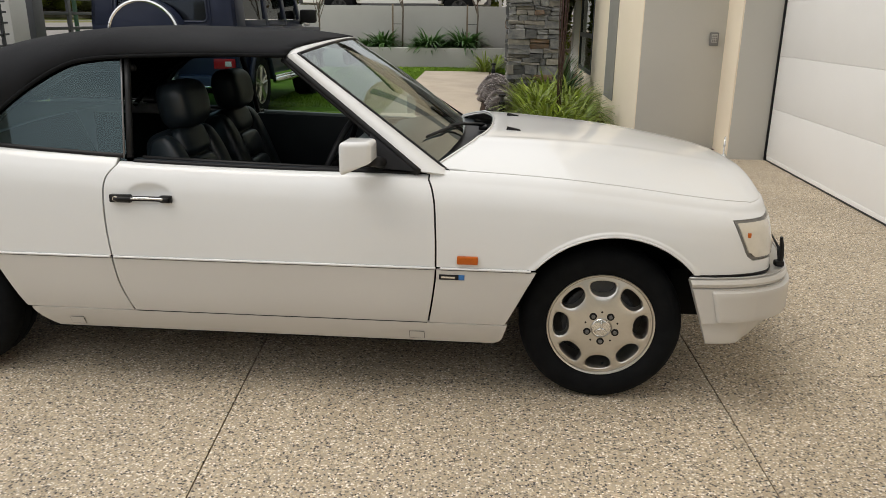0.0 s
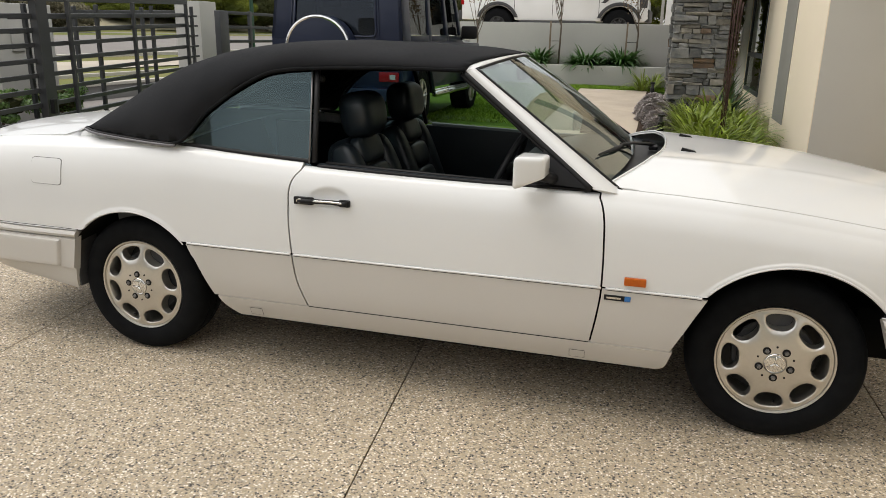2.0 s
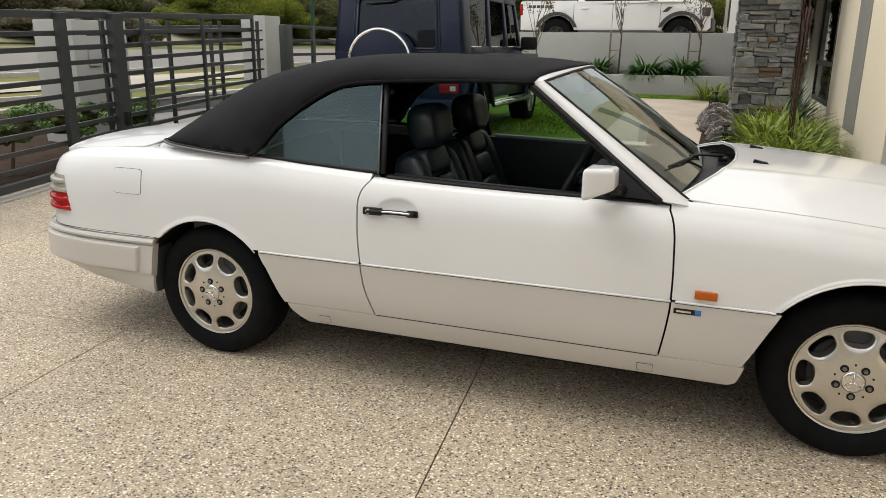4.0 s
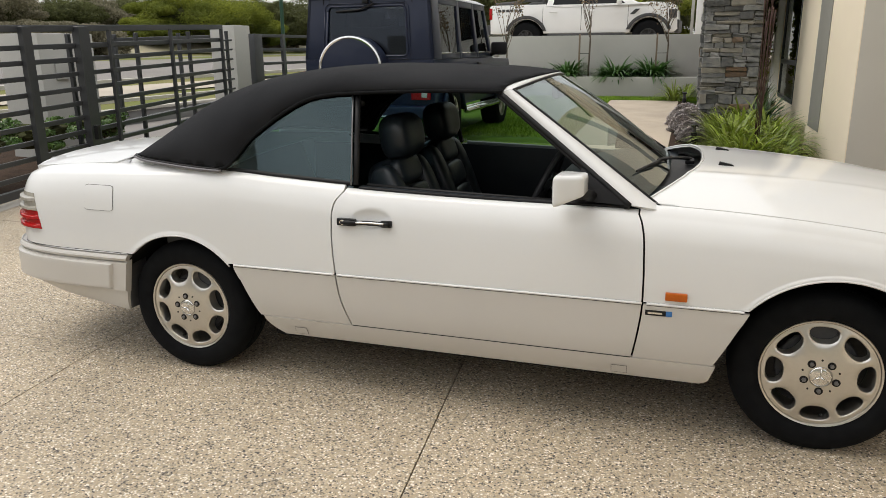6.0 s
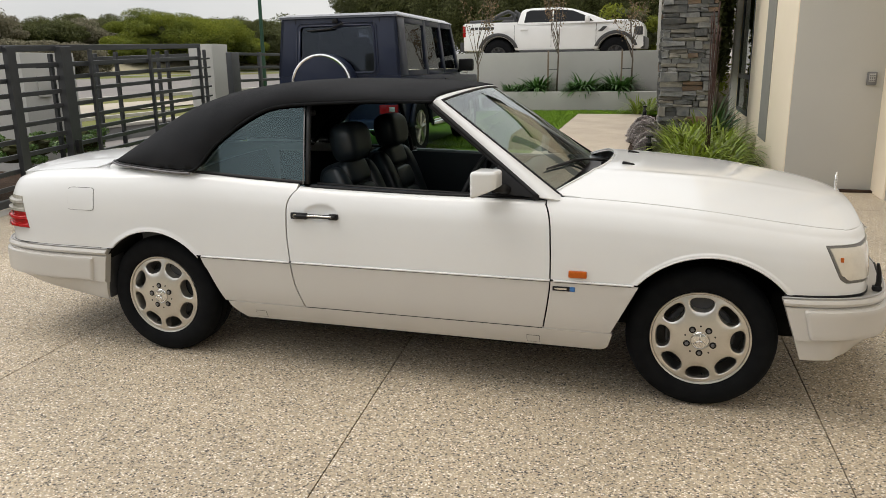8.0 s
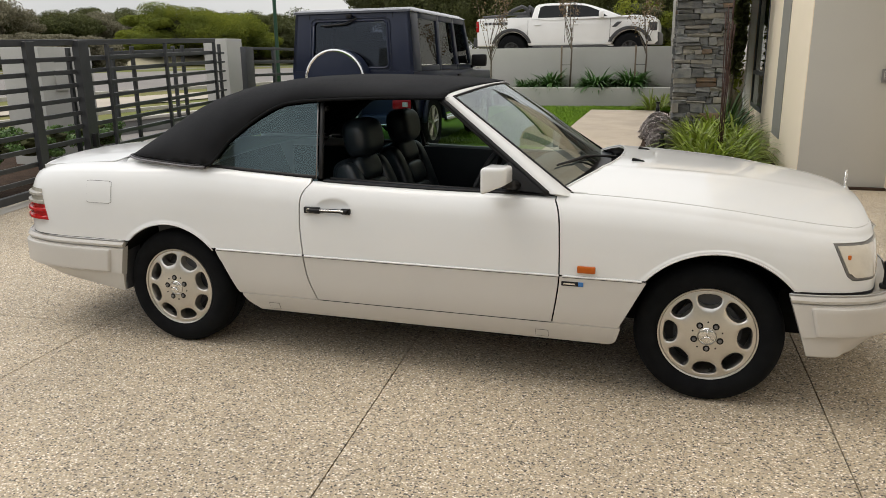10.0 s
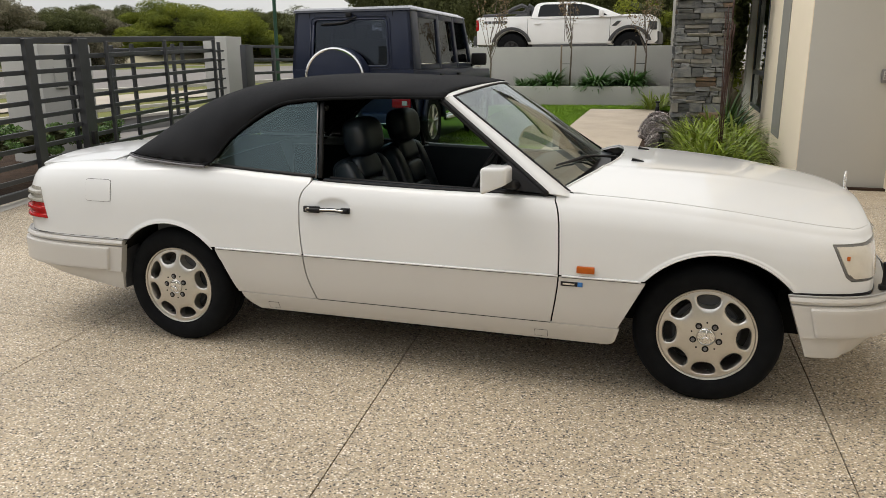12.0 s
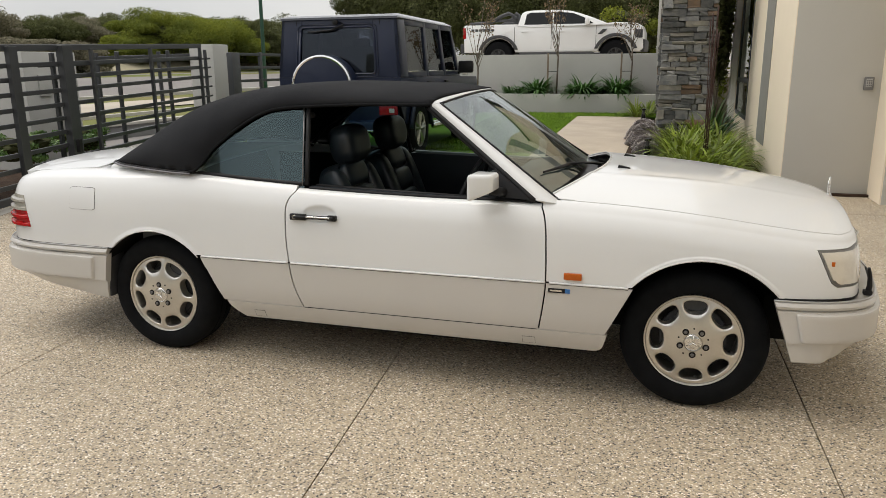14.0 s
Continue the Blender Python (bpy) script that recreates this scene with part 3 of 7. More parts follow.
span("side_seal", 5.165, 5.20, 4.864, 4.884, 0.0, 2.75, BLACK, "black door edge seal", parent=door_g)
span("side_seal", 5.165, 5.20, -1.199, -1.162, 0.0, 2.75, BLACK, parent=door_g)
# window in the cream wall
win = thing("window_1", "dark framed house window with pale blinds", "window", kind="structure")
for y0, y1, z0, z1 in ((W0 + 0.002, W1 - 0.002, WZ0 + 0.002, WZ0 + 0.07), (W0 + 0.002, W1 - 0.002, WZ1 - 0.07, WZ1 - 0.002), (W0 + 0.002, W0 + 0.07, WZ0 + 0.07, WZ1 - 0.07),
                       (W1 - 0.07, W1 - 0.002, WZ0 + 0.07, WZ1 - 0.07), (W0 + 0.07, W1 - 0.07, 1.14, 1.22)):
    span("window_frame", HX - 0.012, HX + 0.08, y0, y1, z0, z1, GATE, parent=win, bevel=0.004)
for z0, z1 in ((WZ0 + 0.07, 1.14), (1.22, WZ1 - 0.07)):
    _g = span("pane", HX + 0.010, HX + 0.016, W0 + 0.07, W1 - 0.07, z0, z1, HOUSEGLASS, parent=win, bevel=0)
for k in range(34):
    bm = bmesh.new()
    box(bm, (HX + 0.06, (W0 + W1) / 2, 1.25 + 0.056 * k), (0.045, W1 - W0 - 0.16, 0.006), 0.0, Matrix.Rotation(radians(35), 4, "Y"))
    part("blind_slat", bm, GARAGE, win)
span("room_back", HX + 0.255, HX + 0.28, W0 + 0.01, W1 - 0.01, WZ0 + 0.01, WZ1 - 0.01, DARK, parent=win, bevel=0)
# downpipe
dp = thing("downpipe", "white square downpipe on the cream wall", "downpipe")
span("pipe", HX - 0.12, HX - 0.005, 13.1, 13.6, 0.35, 6.2, GARAGE, parent=dp, bevel=0.012)
span("pipe_clip", HX - 0.135, HX - 0.004, 13.08, 13.62, 0.62, 0.74, GARAGE, parent=dp, bevel=0.008)
# keypad on the return wall
kp = thing("keypad", "small grey wall keypad", "keypad")
span("keypad_box", 4.585, 4.685, GY - 0.035, GY - 0.001, 1.19, 1.335, STRIP, parent=kp, bevel=0.012)
span("keypad_face", 4.603, 4.667, GY - 0.040, GY - 0.0355, 1.225, 1.315, WALLGREY, parent=kp, bevel=0.002)
for a in range(3):
    for b in range(3):
        span("key", 4.609 + 0.020 * a, 4.623 + 0.020 * a, GY - 0.043, GY - 0.0402, 1.233 + 0.026 * b, 1.251 + 0.026 * b, STRIP, parent=kp, bevel=0.001)
# eaves so that the wall tops are closed
span("roof_slab", 3.84, 12.0, -6.0, 14.6, 6.2, 6.4, CREAM, "flat eaves slab")
span("porch_front", 2.00, 3.828, 9.55, 9.80, 3.15, 5.20, CREAM, "cream rendered front above the porch, carried by the stone pier")
span("porch_roof", 1.70, 3.838, 9.45, 12.2, 5.205, 5.38, STRIP, "dark flat eaves slab over the porch")
# out of view: added so the flank reflects a darker band below the sky
span("facing_wall", -9.0, 6.5, -13.3, -13.0, -0.05, 4.4, WALLGREY, "plain unseen wall added for the car's flank to reflect", bevel=0)
span("house_back", 5.46, 12.0, -6.0, 14.2, -0.05, 6.2, CREAM)

# ---------------------------------------------------------------- retaining walls and neighbours
rw = thing("retaining_wall", "pale grey rendered boundary retaining wall", "wall", kind="structure")
span("wall_body", -3.6, 3.4, 14.25, 14.45, 0.2, 1.735, WALLGREY, parent=rw, bevel=0.01)
pw = thing("planter_wall", "low pale grey rendered planter wall", "planter wall", kind="structure")
span("wall_body", -3.6, 3.4, 13.28, 13.44, 0.2, 0.845, WALLGREY, parent=pw, bevel=0.01)
span("planter_soil", -3.6, 3.4, 13.442, 14.248, 0.3, 0.80, SOIL, parent=pw, bevel=0)
span("neighbour_ground", -3.55, 14.0, 14.46, 24.0, 0.0, 1.20, SAND, "raised paved yard next door", parent=rw, bevel=0)
nb = thing("neighbour_house", "white rendered house next door with slim windows", "house")
span("house_wall", 2.15, 9.0, 20.5, 28.0, 1.2, 7.0, UTEWHITE, parent=nb)
span("downpipe", 2.35, 2.43, 20.42, 20.495, 1.2, 7.0, WALLGREY, parent=nb, bevel=0.01)
span("window", 2.62, 3.3, 20.46, 20.498, 2.4, 4.0, SUVGLASS, parent=nb, bevel=0)
nf = thing("neighbour_pillar", "pale rendered boundary pillar", "pillar")
span("pillar_body", 2.02, 2.10, 19.2, 19.6, 1.2, 5.5, WALLGREY, parent=nf)

# ---------------------------------------------------------------- sliding gate and fence
GX0, GY0, GK = -4.10, 1.70, -0.15      # foot of the gate: x = GX0 + GK (y - GY0)
gate_dir = Vector((GK, 1, 0)).normalized()
gate_nrm = Vector((-gate_dir.y, gate_dir.x, 0))


def bar(bm, along0, along1, off, z0, z1, thick, climb=0.0, bevel=0.004):
    """A bar in the gate's plane: from along0 to along1 (metres from its foot), off behind it; climb: rise per metre."""
    a, b = min(along0, along1), max(along0, along1)
    base = Vector((GX0, GY0, 0)) + gate_dir * (a + b) / 2 + gate_nrm * off
    m = Matrix.Rotation(math.atan2(gate_dir.y, gate_dir.x), 4, "Z") @ Matrix.Rotation(-math.atan(climb), 4, "Y")
    box(bm, (base.x, base.y, (z0 + z1) / 2 + climb * (a + b) / 2), (b - a, thick, z1 - z0), bevel, m, 1)


gate = thing("sliding_gate", "charcoal powder-coated sliding gate with flat rails", "gate")
CL = 0.028
for a, w, th in ((-0.62, 0.13, 0.07), (0.73, 0.13, 0.06), (1.60, 0.19, 0.09)):
    bm = bmesh.new()
    bar(bm, a, a + w, -0.02 if w > 0.2 else 0.0, 0.05 + CL * a, 1.70 + CL * a, th)
    part("gate_post", bm, GATE, gate)
for a in (2.18, 3.60, 5.14):
    bm = bmesh.new()
    bar(bm, a + 0.02, a + 0.065, 0.0, 0.05 + CL * a, 1.66 + CL * a, 0.045)
    part("gate_upright", bm, GATE, gate)
for z, h in ((1.645, 0.07), (1.470, 0.050), (1.320, 0.050), (1.165, 0.050), (1.000, 0.050), (0.840, 0.050), (0.680, 0.050), (0.520, 0.050), (0.360, 0.050), (0.200, 0.05)):
    bm = bmesh.new()
    bar(bm, -2.6, 5.30, 0.035, z, z + h, 0.028, CL)
    part("gate_rail", bm, GATE, gate)
bm = bmesh.new()
bar(bm, -2.6, 5.30, 0.0, 0.05, 0.13, 0.06, CL)
part("gate_bottom_rail", bm, GATE, gate)
bm = bmesh.new()
bar(bm, 1.60, 1.66, -0.095, 0.50, 0.66, 0.05, 0.0)
part("gate_latch", bm, BLACK, gate)
fence = thing("fence", "charcoal metal slat fence behind the sliding gate", "fence")
for a in (1.72, 3.10, 4.50, 5.78):
    bm = bmesh.new()
    bar(bm, a + 0.02, a + 0.07, 0.22, 0.05 + CL * a, 1.62 + CL * a, 0.045)
    part("fence_post", bm, GATE, fence)
for z in (1.455, 1.305, 1.150, 0.985, 0.825, 0.665, 0.505, 0.345):
    bm = bmesh.new()
    bar(bm, 1.5, 6.0, 0.22, z, z + 0.030, 0.028, CL)
    part("fence_rail", bm, GATE, fence)
screen_f = thing("side_gate", "charcoal side gate uprights standing behind the fence", "gate")
for a in (3.75, 5.55, 7.1):
    bm = bmesh.new()
    bar(bm, a + 0.02, a + 0.075, 0.95, 0.35 + CL * a, 1.60 + CL * a, 0.05)
    part("upright", bm, GATE, screen_f)
bm = bmesh.new()
bar(bm, 3.7, 7.3, 0.95, 1.50, 1.55, 0.04, CL)
part("rail", bm, GATE, screen_f)
bm = bmesh.new()
bar(bm, 3.7, 7.3, 0.95, 0.35, 0.40, 0.04, CL)
part("rail", bm, GATE, screen_f)
_tk = part("gate_track", sheet(lambda u, v: Vector((GX0, GY0, 0.006)) + gate_dir * (-3.2 + 8 * u) + gate_nrm * (-0.13 + 0.2 * v) + Vector((0, 0, land(0, GY0 - 3.2 + 8 * u))), 16, 1, (0, 0, 1), 0.0), KERB, None,
           "pale concrete strip under the gate", kind="structure", category="track")


gw = thing("garden_wall", "low grey rendered wall with pale capping beyond the gate", "wall", kind="structure")
span("wall_body", -8.75, -8.60, -12.0, 30.0, -0.2, 0.30, STRIP, parent=gw)
span("capping", -8.80, -8.55, -12.0, 30.0, 0.301, 0.36, KERB, parent=gw)


def pillar(name, x0, x1, y0, y1, z0, z1, label):
    t = thing(name, label, "pillar")
    span("pillar_body", x0, x1, y0, y1, z0, z1, WALLGREY, parent=t, bevel=0.012)
    return t


p1 = pillar("gate_pillar", -6.9, -6.2, 4.55, 5.55, 0.0, 1.72, "pale rendered gate pillar with a letter box")
span("letter_box", -6.2, -6.17, 4.78, 5.00, 1.10, 1.40, WALLGREY, parent=p1)
pillar("gate_pillar", -6.00, -5.50, 8.15, 8.65, 0.0, 1.90, "pale rendered gate pillar")
fp = thing("fence_post_panel", "charcoal fence post with open rails beside the off-roader", "fence")
bm = bmesh.new()
box(bm, (-4.96, 7.95, 0.96), (0.11, 0.26, 1.56), 0.01)
part("post", bm, GATE, fp)
for k in range(6):
    bm = bmesh.new()
    box(bm, (-5.1, 9.9, 0.52 + 0.24 * k), (0.04, 3.3, 0.05), 0.004)
    part("rail", bm, GATE, fp)
for y in (9.1, 10.9):
    bm = bmesh.new()
    box(bm, (-5.1, y, 0.98), (0.05, 0.08, 1.56), 0.004)
    part("upright", bm, GATE, fp)

# ---------------------------------------------------------------- the white convertible
car = thing("car", "white two-door convertible with closed black canvas roof parked on the driveway", "car")

_plan = way((-1.10, 0), (-1.095, -0.3), (-1.06, -0.58), (-1.0, -0.72), (-0.90, -0.805), (-0.75, -0.845), (-0.4, -0.860), (0.0, -0.866), (0.8, -0.870),
            (2.0, -0.870), (2.7, -0.866), (3.0, -0.852), (3.15, -0.832), (3.25, -0.798), (3.32, -0.745), (3.355, -0.66), (3.382, -0.45), (3.398, -0.2), (3.402, 0.0))
_dense = [_plan(i / 1600) for i in range(1601)]
_run = [0.0]
for _p, _q in zip(_dense, _dense[1:]):
    _run.append(_run[-1] + (_q - _p).length)
_zero = min(range(1601), key=lambda i: abs(_dense[i].x) if _dense[i].y < -0.8 else 9)
_run = np.array(_run) - _run[_zero]
_px, _py = np.array([p.x for p in _dense]), np.array([p.y for p in _dense])
S_REAR, S_FRONT = float(_run[0]), float(_run[-1])

shoulder = curve((-1.9, 0.880), (-1.1, 0.886), (-0.6, 0.914), (0.2, 0.937), (0.55, 0.917), (0.9, 0.898), (1.45, 0.883), (2.03, 0.878), (2.34, 0.866), (2.57, 0.850), (2.8, 0.826), (3.02, 0.798), (3.23, 0.776), (3.42, 0.765), (3.7, 0.760), (4.2, 0.760))
_inset = curve((-1.0, 0.055), (-0.85, 0.030), (-0.6, 0.006), (-0.2, 0.0), (0.0, 0.0), (0.3, 0.004), (0.6, 0.014), (0.8, 0.028), (0.92, 0.046), (1.0, 0.066))
ARCHES = ((0.032, 0.302, 0.362, 1.0), (2.738, 0.305, 0.386, 0.99))      # middle, radius, and how much steeper the front side stands


def plan_at(s):
    """Place in plan and outward normal at s along the body's outline; s is x along the flanks."""
    x, y = float(np.interp(s, _run, _px)), float(np.interp(s, _run, _py))
    x1, y1 = float(np.interp(s + 0.01, _run, _px)), float(np.interp(s + 0.01, _run, _py))
    x0, y0 = float(np.interp(s - 0.01, _run, _px)), float(np.interp(s - 0.01, _run, _py))
    d = Vector((x1 - x0, y1 - y0)).normalized()
    return Vector((x, y)), Vector((d.y, -d.x))


def flank(s, z, proud=0.0):
    """A point of the body's side."""
    p, o = plan_at(s)
    zs = shoulder(s)
    ins = _inset((z - 0.555) / (zs - 0.555)) if z > 0.555 else _inset((z - 0.555) / 0.32)
    for ax, az, ar, steep in ARCHES:
        d = math.hypot((s - ax) / (steep if s > ax else 1.0), z - az) - ar
        if z > 0.5:
            k = min(1.0, max(0.0, (0.021 - d) / 0.007))
            ins -= 0.0042 * k * k * (3 - 2 * k)
    # finger dish behind the door handle
    e = ((s - 0.985) / 0.085) ** 2 + ((z - 0.800) / 0.040) ** 2
    if e < 1:
        ins += 0.016 * (1 - e) ** 0.8
    if s > 3.3:
        k = min(1.0, (s - 3.3) / 0.35)
        ins *= 1 - 0.75 * k * k * (3 - 2 * k)
    p = p + o * (proud - ins)
    return Vector((p.x, p.y, z))


def roll(s, t, depth, rise):
    """From the shoulder inwards over the top, t from 0 to 1."""
    zs = shoulder(s)
    p0 = flank(s, zs)
    _, o = plan_at(s)
    inn = Vector((-o.x, -o.y, 0))
    up = Vector((0, 0, 1))
    p1 = p0 + inn * depth * 0.30 + up * rise * 0.62
    p2 = p0 + inn * depth * 0.62 + up * rise * 0.98
    p3 = p0 + inn * depth + up * rise
    return p0 * (1 - t) ** 3 + p1 * 3 * t * (1 - t) ** 2 + p2 * 3 * t * t * (1 - t) + p3 * t ** 3


def side_panel(name, s0, s1, low, high, e0, e1, material, parent, label="", over=None, nu=80, nv=22, nt=8, thick=0.014, proud=0.0):
    """A flank panel between two upright edges e0(z), e1(z) and the lines low(s), high(s); over(s) gives depth and rise of its top."""
    total = nv + (nt if over else 0)

    def fn(u, v):
        s = s0 + (s1 - s0) * u
        k = v * total
        if k <= nv + 1e-6:
            for _ in range(6):
                z = low(s) + (high(s) - low(s)) * k / nv
                a, b = e0(z), e1(z)
                s = a + (b - a) * u
            return flank(s, z, proud)
        a, b = e0(high(s)), e1(high(s))
        s = a + (b - a) * u
        d, r = over(s)
        return roll(s, (k - nv) / nt, d, r)
    obs = []
    for mirrored in (False, True):
        obs.append(part(name, sheet(fn, nu, total, (0, -1, 0), thick, mirrored), material, parent, label, angle=50))
    return obs


def arch_low(base):
    """The lower line of a panel: base(s), raised over the wheel arches."""
    def f(s):
        z = base(s)
        for ax, az, ar, steep in ARCHES:
            dx = (s - ax) / (steep if s > ax else 1.0)
            if abs(dx) < ar:
                z = max(z, az + math.sqrt(ar * ar - dx * dx))
        return z
    return f


door_rear = curve((0.20, 0.92), (0.33, 0.885), (0.45, 0.840), (0.55, 0.822), (0.75, 0.806), (0.86, 0.815), (0.90, 0.845), (0.95, 0.905))
door_front = curve((0.20, 2.03), (0.33, 2.050), (0.45, 2.069), (0.55, 2.078), (0.70, 2.075), (0.84, 2.060), (0.88, 2.042), (0.92, 2.008))
lamp_edge = curve((0.50, 3.262), (0.59, 3.244), (0.61, 3.238), (0.64, 3.222), (0.76, 3.172), (0.85, 3.15))
lamp_round = lambda s: 0.018 * min(1.0, max(0.0, 1 - (s - 3.232) / 0.030)) ** 2      # rounded lower corner
GAP = 0.0035
trim_z = lambda s: 0.560

quarter_low = arch_low(lambda s: 0.563 if s < 0.0 else 0.560)


def quarter_over(s):
    """The rear quarter's top: wide beside the boot, narrow under the side window."""
    k = min(1.0, max(0.0, (s + 0.50) / 0.68))
    k = k * k * (3 - 2 * k)
    return 0.125 - 0.085 * k, 0.036 - 0.010 * k



quarter = side_panel("rear_quarter_panel", -1.45, 0.815, quarter_low, shoulder, lambda z: -1.45, lambda z: door_rear(z) - GAP, PAINT, car, over=quarter_over, nu=170, nv=44)
side_panel("tail_panel", S_REAR, -1.45 + 0.001, lambda s: 0.558, shoulder, lambda z: S_REAR, lambda z: -1.449, PAINT, car, over=lambda s: (0.125, 0.036), nu=16)
door = side_panel("door", 0.815, 2.084, trim_z, shoulder, lambda z: door_rear(z) + GAP, lambda z: door_front(z) - GAP, PAINT, car, over=lambda s: (0.030, 0.012), nu=160, nv=44, nt=5)
fender_over = lambda s: (0.045 - 0.030 * min(1.0, max(0.0, (s - 3.25) / 0.4)), 0.030)
fender_low = arch_low(lambda s: 0.560 if s < 2.7 else 0.557)
fender = side_panel("front_fender", 2.084, 3.16, fender_low, shoulder, lambda z: door_front(z) + GAP, lambda z: lamp_edge(z) - GAP, PAINT, car, over=fender_over, nu=150, nv=48)
side_panel("lamp_sill", 3.2, 3.42, lambda s: 0.557, lambda s: 0.604 + lamp_round(s), lambda z: lamp_edge(z) - GAP, lambda z: 3.80, PAINT, car, nu=80, nv=6)
side_panel("headlamp_surround", 3.17, 3.415, lambda s: 0.6065 + lamp_round(s), lambda s: 0.7515, lambda z: lamp_edge(z), lambda z: 3.80, LAMPRING, car, nu=80, nv=10, proud=-0.002)
lamps = side_panel("headlamp", 3.18, 3.40, lambda s: 0.6170 + lamp_round(s - 0.010), lambda s: 0.7440, lambda z: lamp_edge(z) + 0.0105, lambda z: 3.775, LAMP, car, "cloudy pale headlamp glass", nu=80, nv=10, proud=0.004)
for _k in (False, True):
    _b = bmesh.new()
    box(_b, (0, 0, 0), (0.013, 0.004, 0.019), 0.004)
    _p = flank(3.232, 0.700, 0.006)
    for _v in _b.verts:
        _v.co = _v.co + _p
    if _k:
        flip_y(_b)
    part("turn_bulb", _b, AMBER, lamps[1 if _k else 0])

side_panel("lamp_brow", 3.148, S_FRONT, lambda s: min(0.7535, shoulder(s) - 0.004), shoulder, lambda z: lamp_edge(z) - GAP, lambda z: S_FRONT, PAINT, car, over=fender_over, nu=70, nv=3)
side_panel("nose_panel", 3.805, S_FRONT, lambda s: 0.557, lambda s: 0.7535, lambda z: 3.805, lambda z: S_FRONT, PAINT, car, nu=30, nv=6, proud=-0.003)

# rolled lips of the wheel arches
for _ax, _az, _ar, _st in ARCHES:
    for _k in (False, True):
        _b = bmesh.new()
        tube(_b, [flank(_ax + (_ar + 0.004) * math.cos(radians(a)) * (_st if a < 90 else 1.0), _az + (_ar + 0.004) * math.sin(radians(a)), 0.0) for a in range(42, 141 if _ax > 1 else 131, 3)], 0.0030, 8)
        if _k:
            flip_y(_b)
        part("arch_lip", _b, PAINT, car)
# lower cladding
side_panel("quarter_cladding", 0.33, 0.82, lambda s: 0.333, lambda s: 0.551, lambda z: 0.318 + (0.555 - z) * 0.54, lambda z: door_rear(z) - GAP, CLAD, car, nu=26, nv=14, proud=0.003)
side_panel("door_cladding", 0.82, 2.086, lambda s: 0.333, lambda s: 0.551, lambda z: door_rear(z) + GAP, lambda z: door_front(z) - GAP, CLAD, car, nu=60, nv=14, proud=0.003)
side_panel("fender_cladding", 2.086, 2.42, lambda s: 0.333, lambda s: 0.551, lambda z: door_front(z) + GAP, lambda z: 2.453 - (0.555 - z) * 0.50, CLAD, car, nu=18, nv=14, proud=0.003)
side_panel("sill_cladding", 0.47, 2.34, lambda s: 0.240, lambda s: 0.330, lambda z: 0.455 + 0.085 * (max(0.0, 0.33 - z) / 0.09) ** 1.7, lambda z: 2.352 - (0.33 - z) * 0.28 - 0.03 * (max(0.0, 0.270 - z) / 0.032) ** 3, CLAD, car, nu=60, nv=8, proud=0.006)
for _a, _b0 in ((0.325, 0.816), (0.829, 2.078), (2.094, 2.432)):
    for _k in (False, True):
        _b = bmesh.new()
        _n = 40
        tube(_b, [flank(_a + (_b0 - _a) * i / _n, 0.5555, 0.0030) for i in range(_n + 1)], 0.0050, 8)
        if _k:
            flip_y(_b)
        part("side_moulding", _b, PAINT, car)
        _b = bmesh.new()
        tube(_b, [flank(_a + (_b0 - _a) * i / _n, 0.5500, 0.0042) for i in range(_n + 1)], 0.0012, 6)
        if _k:
            flip_y(_b)
        part("moulding_gap", _b, GREY, car)
# black tube laid along the door's bottom gap to draw it dark
for _k in (False, True):
    _b = bmesh.new()
    tube(_b, [flank(0.888 + (2.046 - 0.888) * i / 40, 0.3315, 0.0042) for i in range(41)], 0.0017, 6)
    if _k:
        flip_y(_b)
    part("door_seal", _b, BLACK, door[1 if _k else 0])
for _s in (0.63, 2.005):
    part("jack_cover", sheet(lambda u, v: flank(_s + 0.056 * (u - 0.5), 0.254 + 0.034 * v, 0.0100), 4, 4, (0, -1, 0), 0.0), CLAD, car)
    part("jack_cover_gap", sheet(lambda u, v: flank(_s + 0.0595 * (u - 0.5), 0.2522 + 0.0376 * v, 0.0090), 4, 4, (0, -1, 0), 0.0), GREY, car)

# fuel flap
def corner(v, k=0.20):
    e = max(0.0, (abs(2 * v - 1) - (1 - k)) / k)
    return 1 - 0.20 * (1 - math.sqrt(max(0.0, 1 - e * e)))


_b = sheet(lambda u, v: flank(-0.402 + 0.082 * (2 * u - 1) * corner(v), 0.758 + 0.114 * v, 0.0030), 16, 24, (0, -1, 0), 0.006)
part("fuel_flap", _b, PAINT, car)
_b = sheet(lambda u, v: flank(-0.402 + 0.0838 * (2 * u - 1) * corner(v), 0.7562 + 0.1176 * v, 0.0012), 16, 24, (0, -1, 0), 0.0)
part("fuel_flap_gap", _b, GREY, car)

# bonnet
crest = curve((2.0, 0.995), (2.25, 0.994), (2.5, 0.982), (2.84, 0.953), (3.11, 0.910), (3.25, 0.880), (3.33, 0.853), (3.375, 0.825), (3.40, 0.79))
_rim = [roll(2.0 + (S_FRONT - 2.0) * i / 260, 1.0, *fender_over(2.0 + (S_FRONT - 2.0) * i / 260)) for i in range(261)]
_rx, _ry, _rz = [p.x for p in _rim], [abs(p.y) for p in _rim], [p.z for p in _rim]
BONNET_END = max(_rx) - 0.004


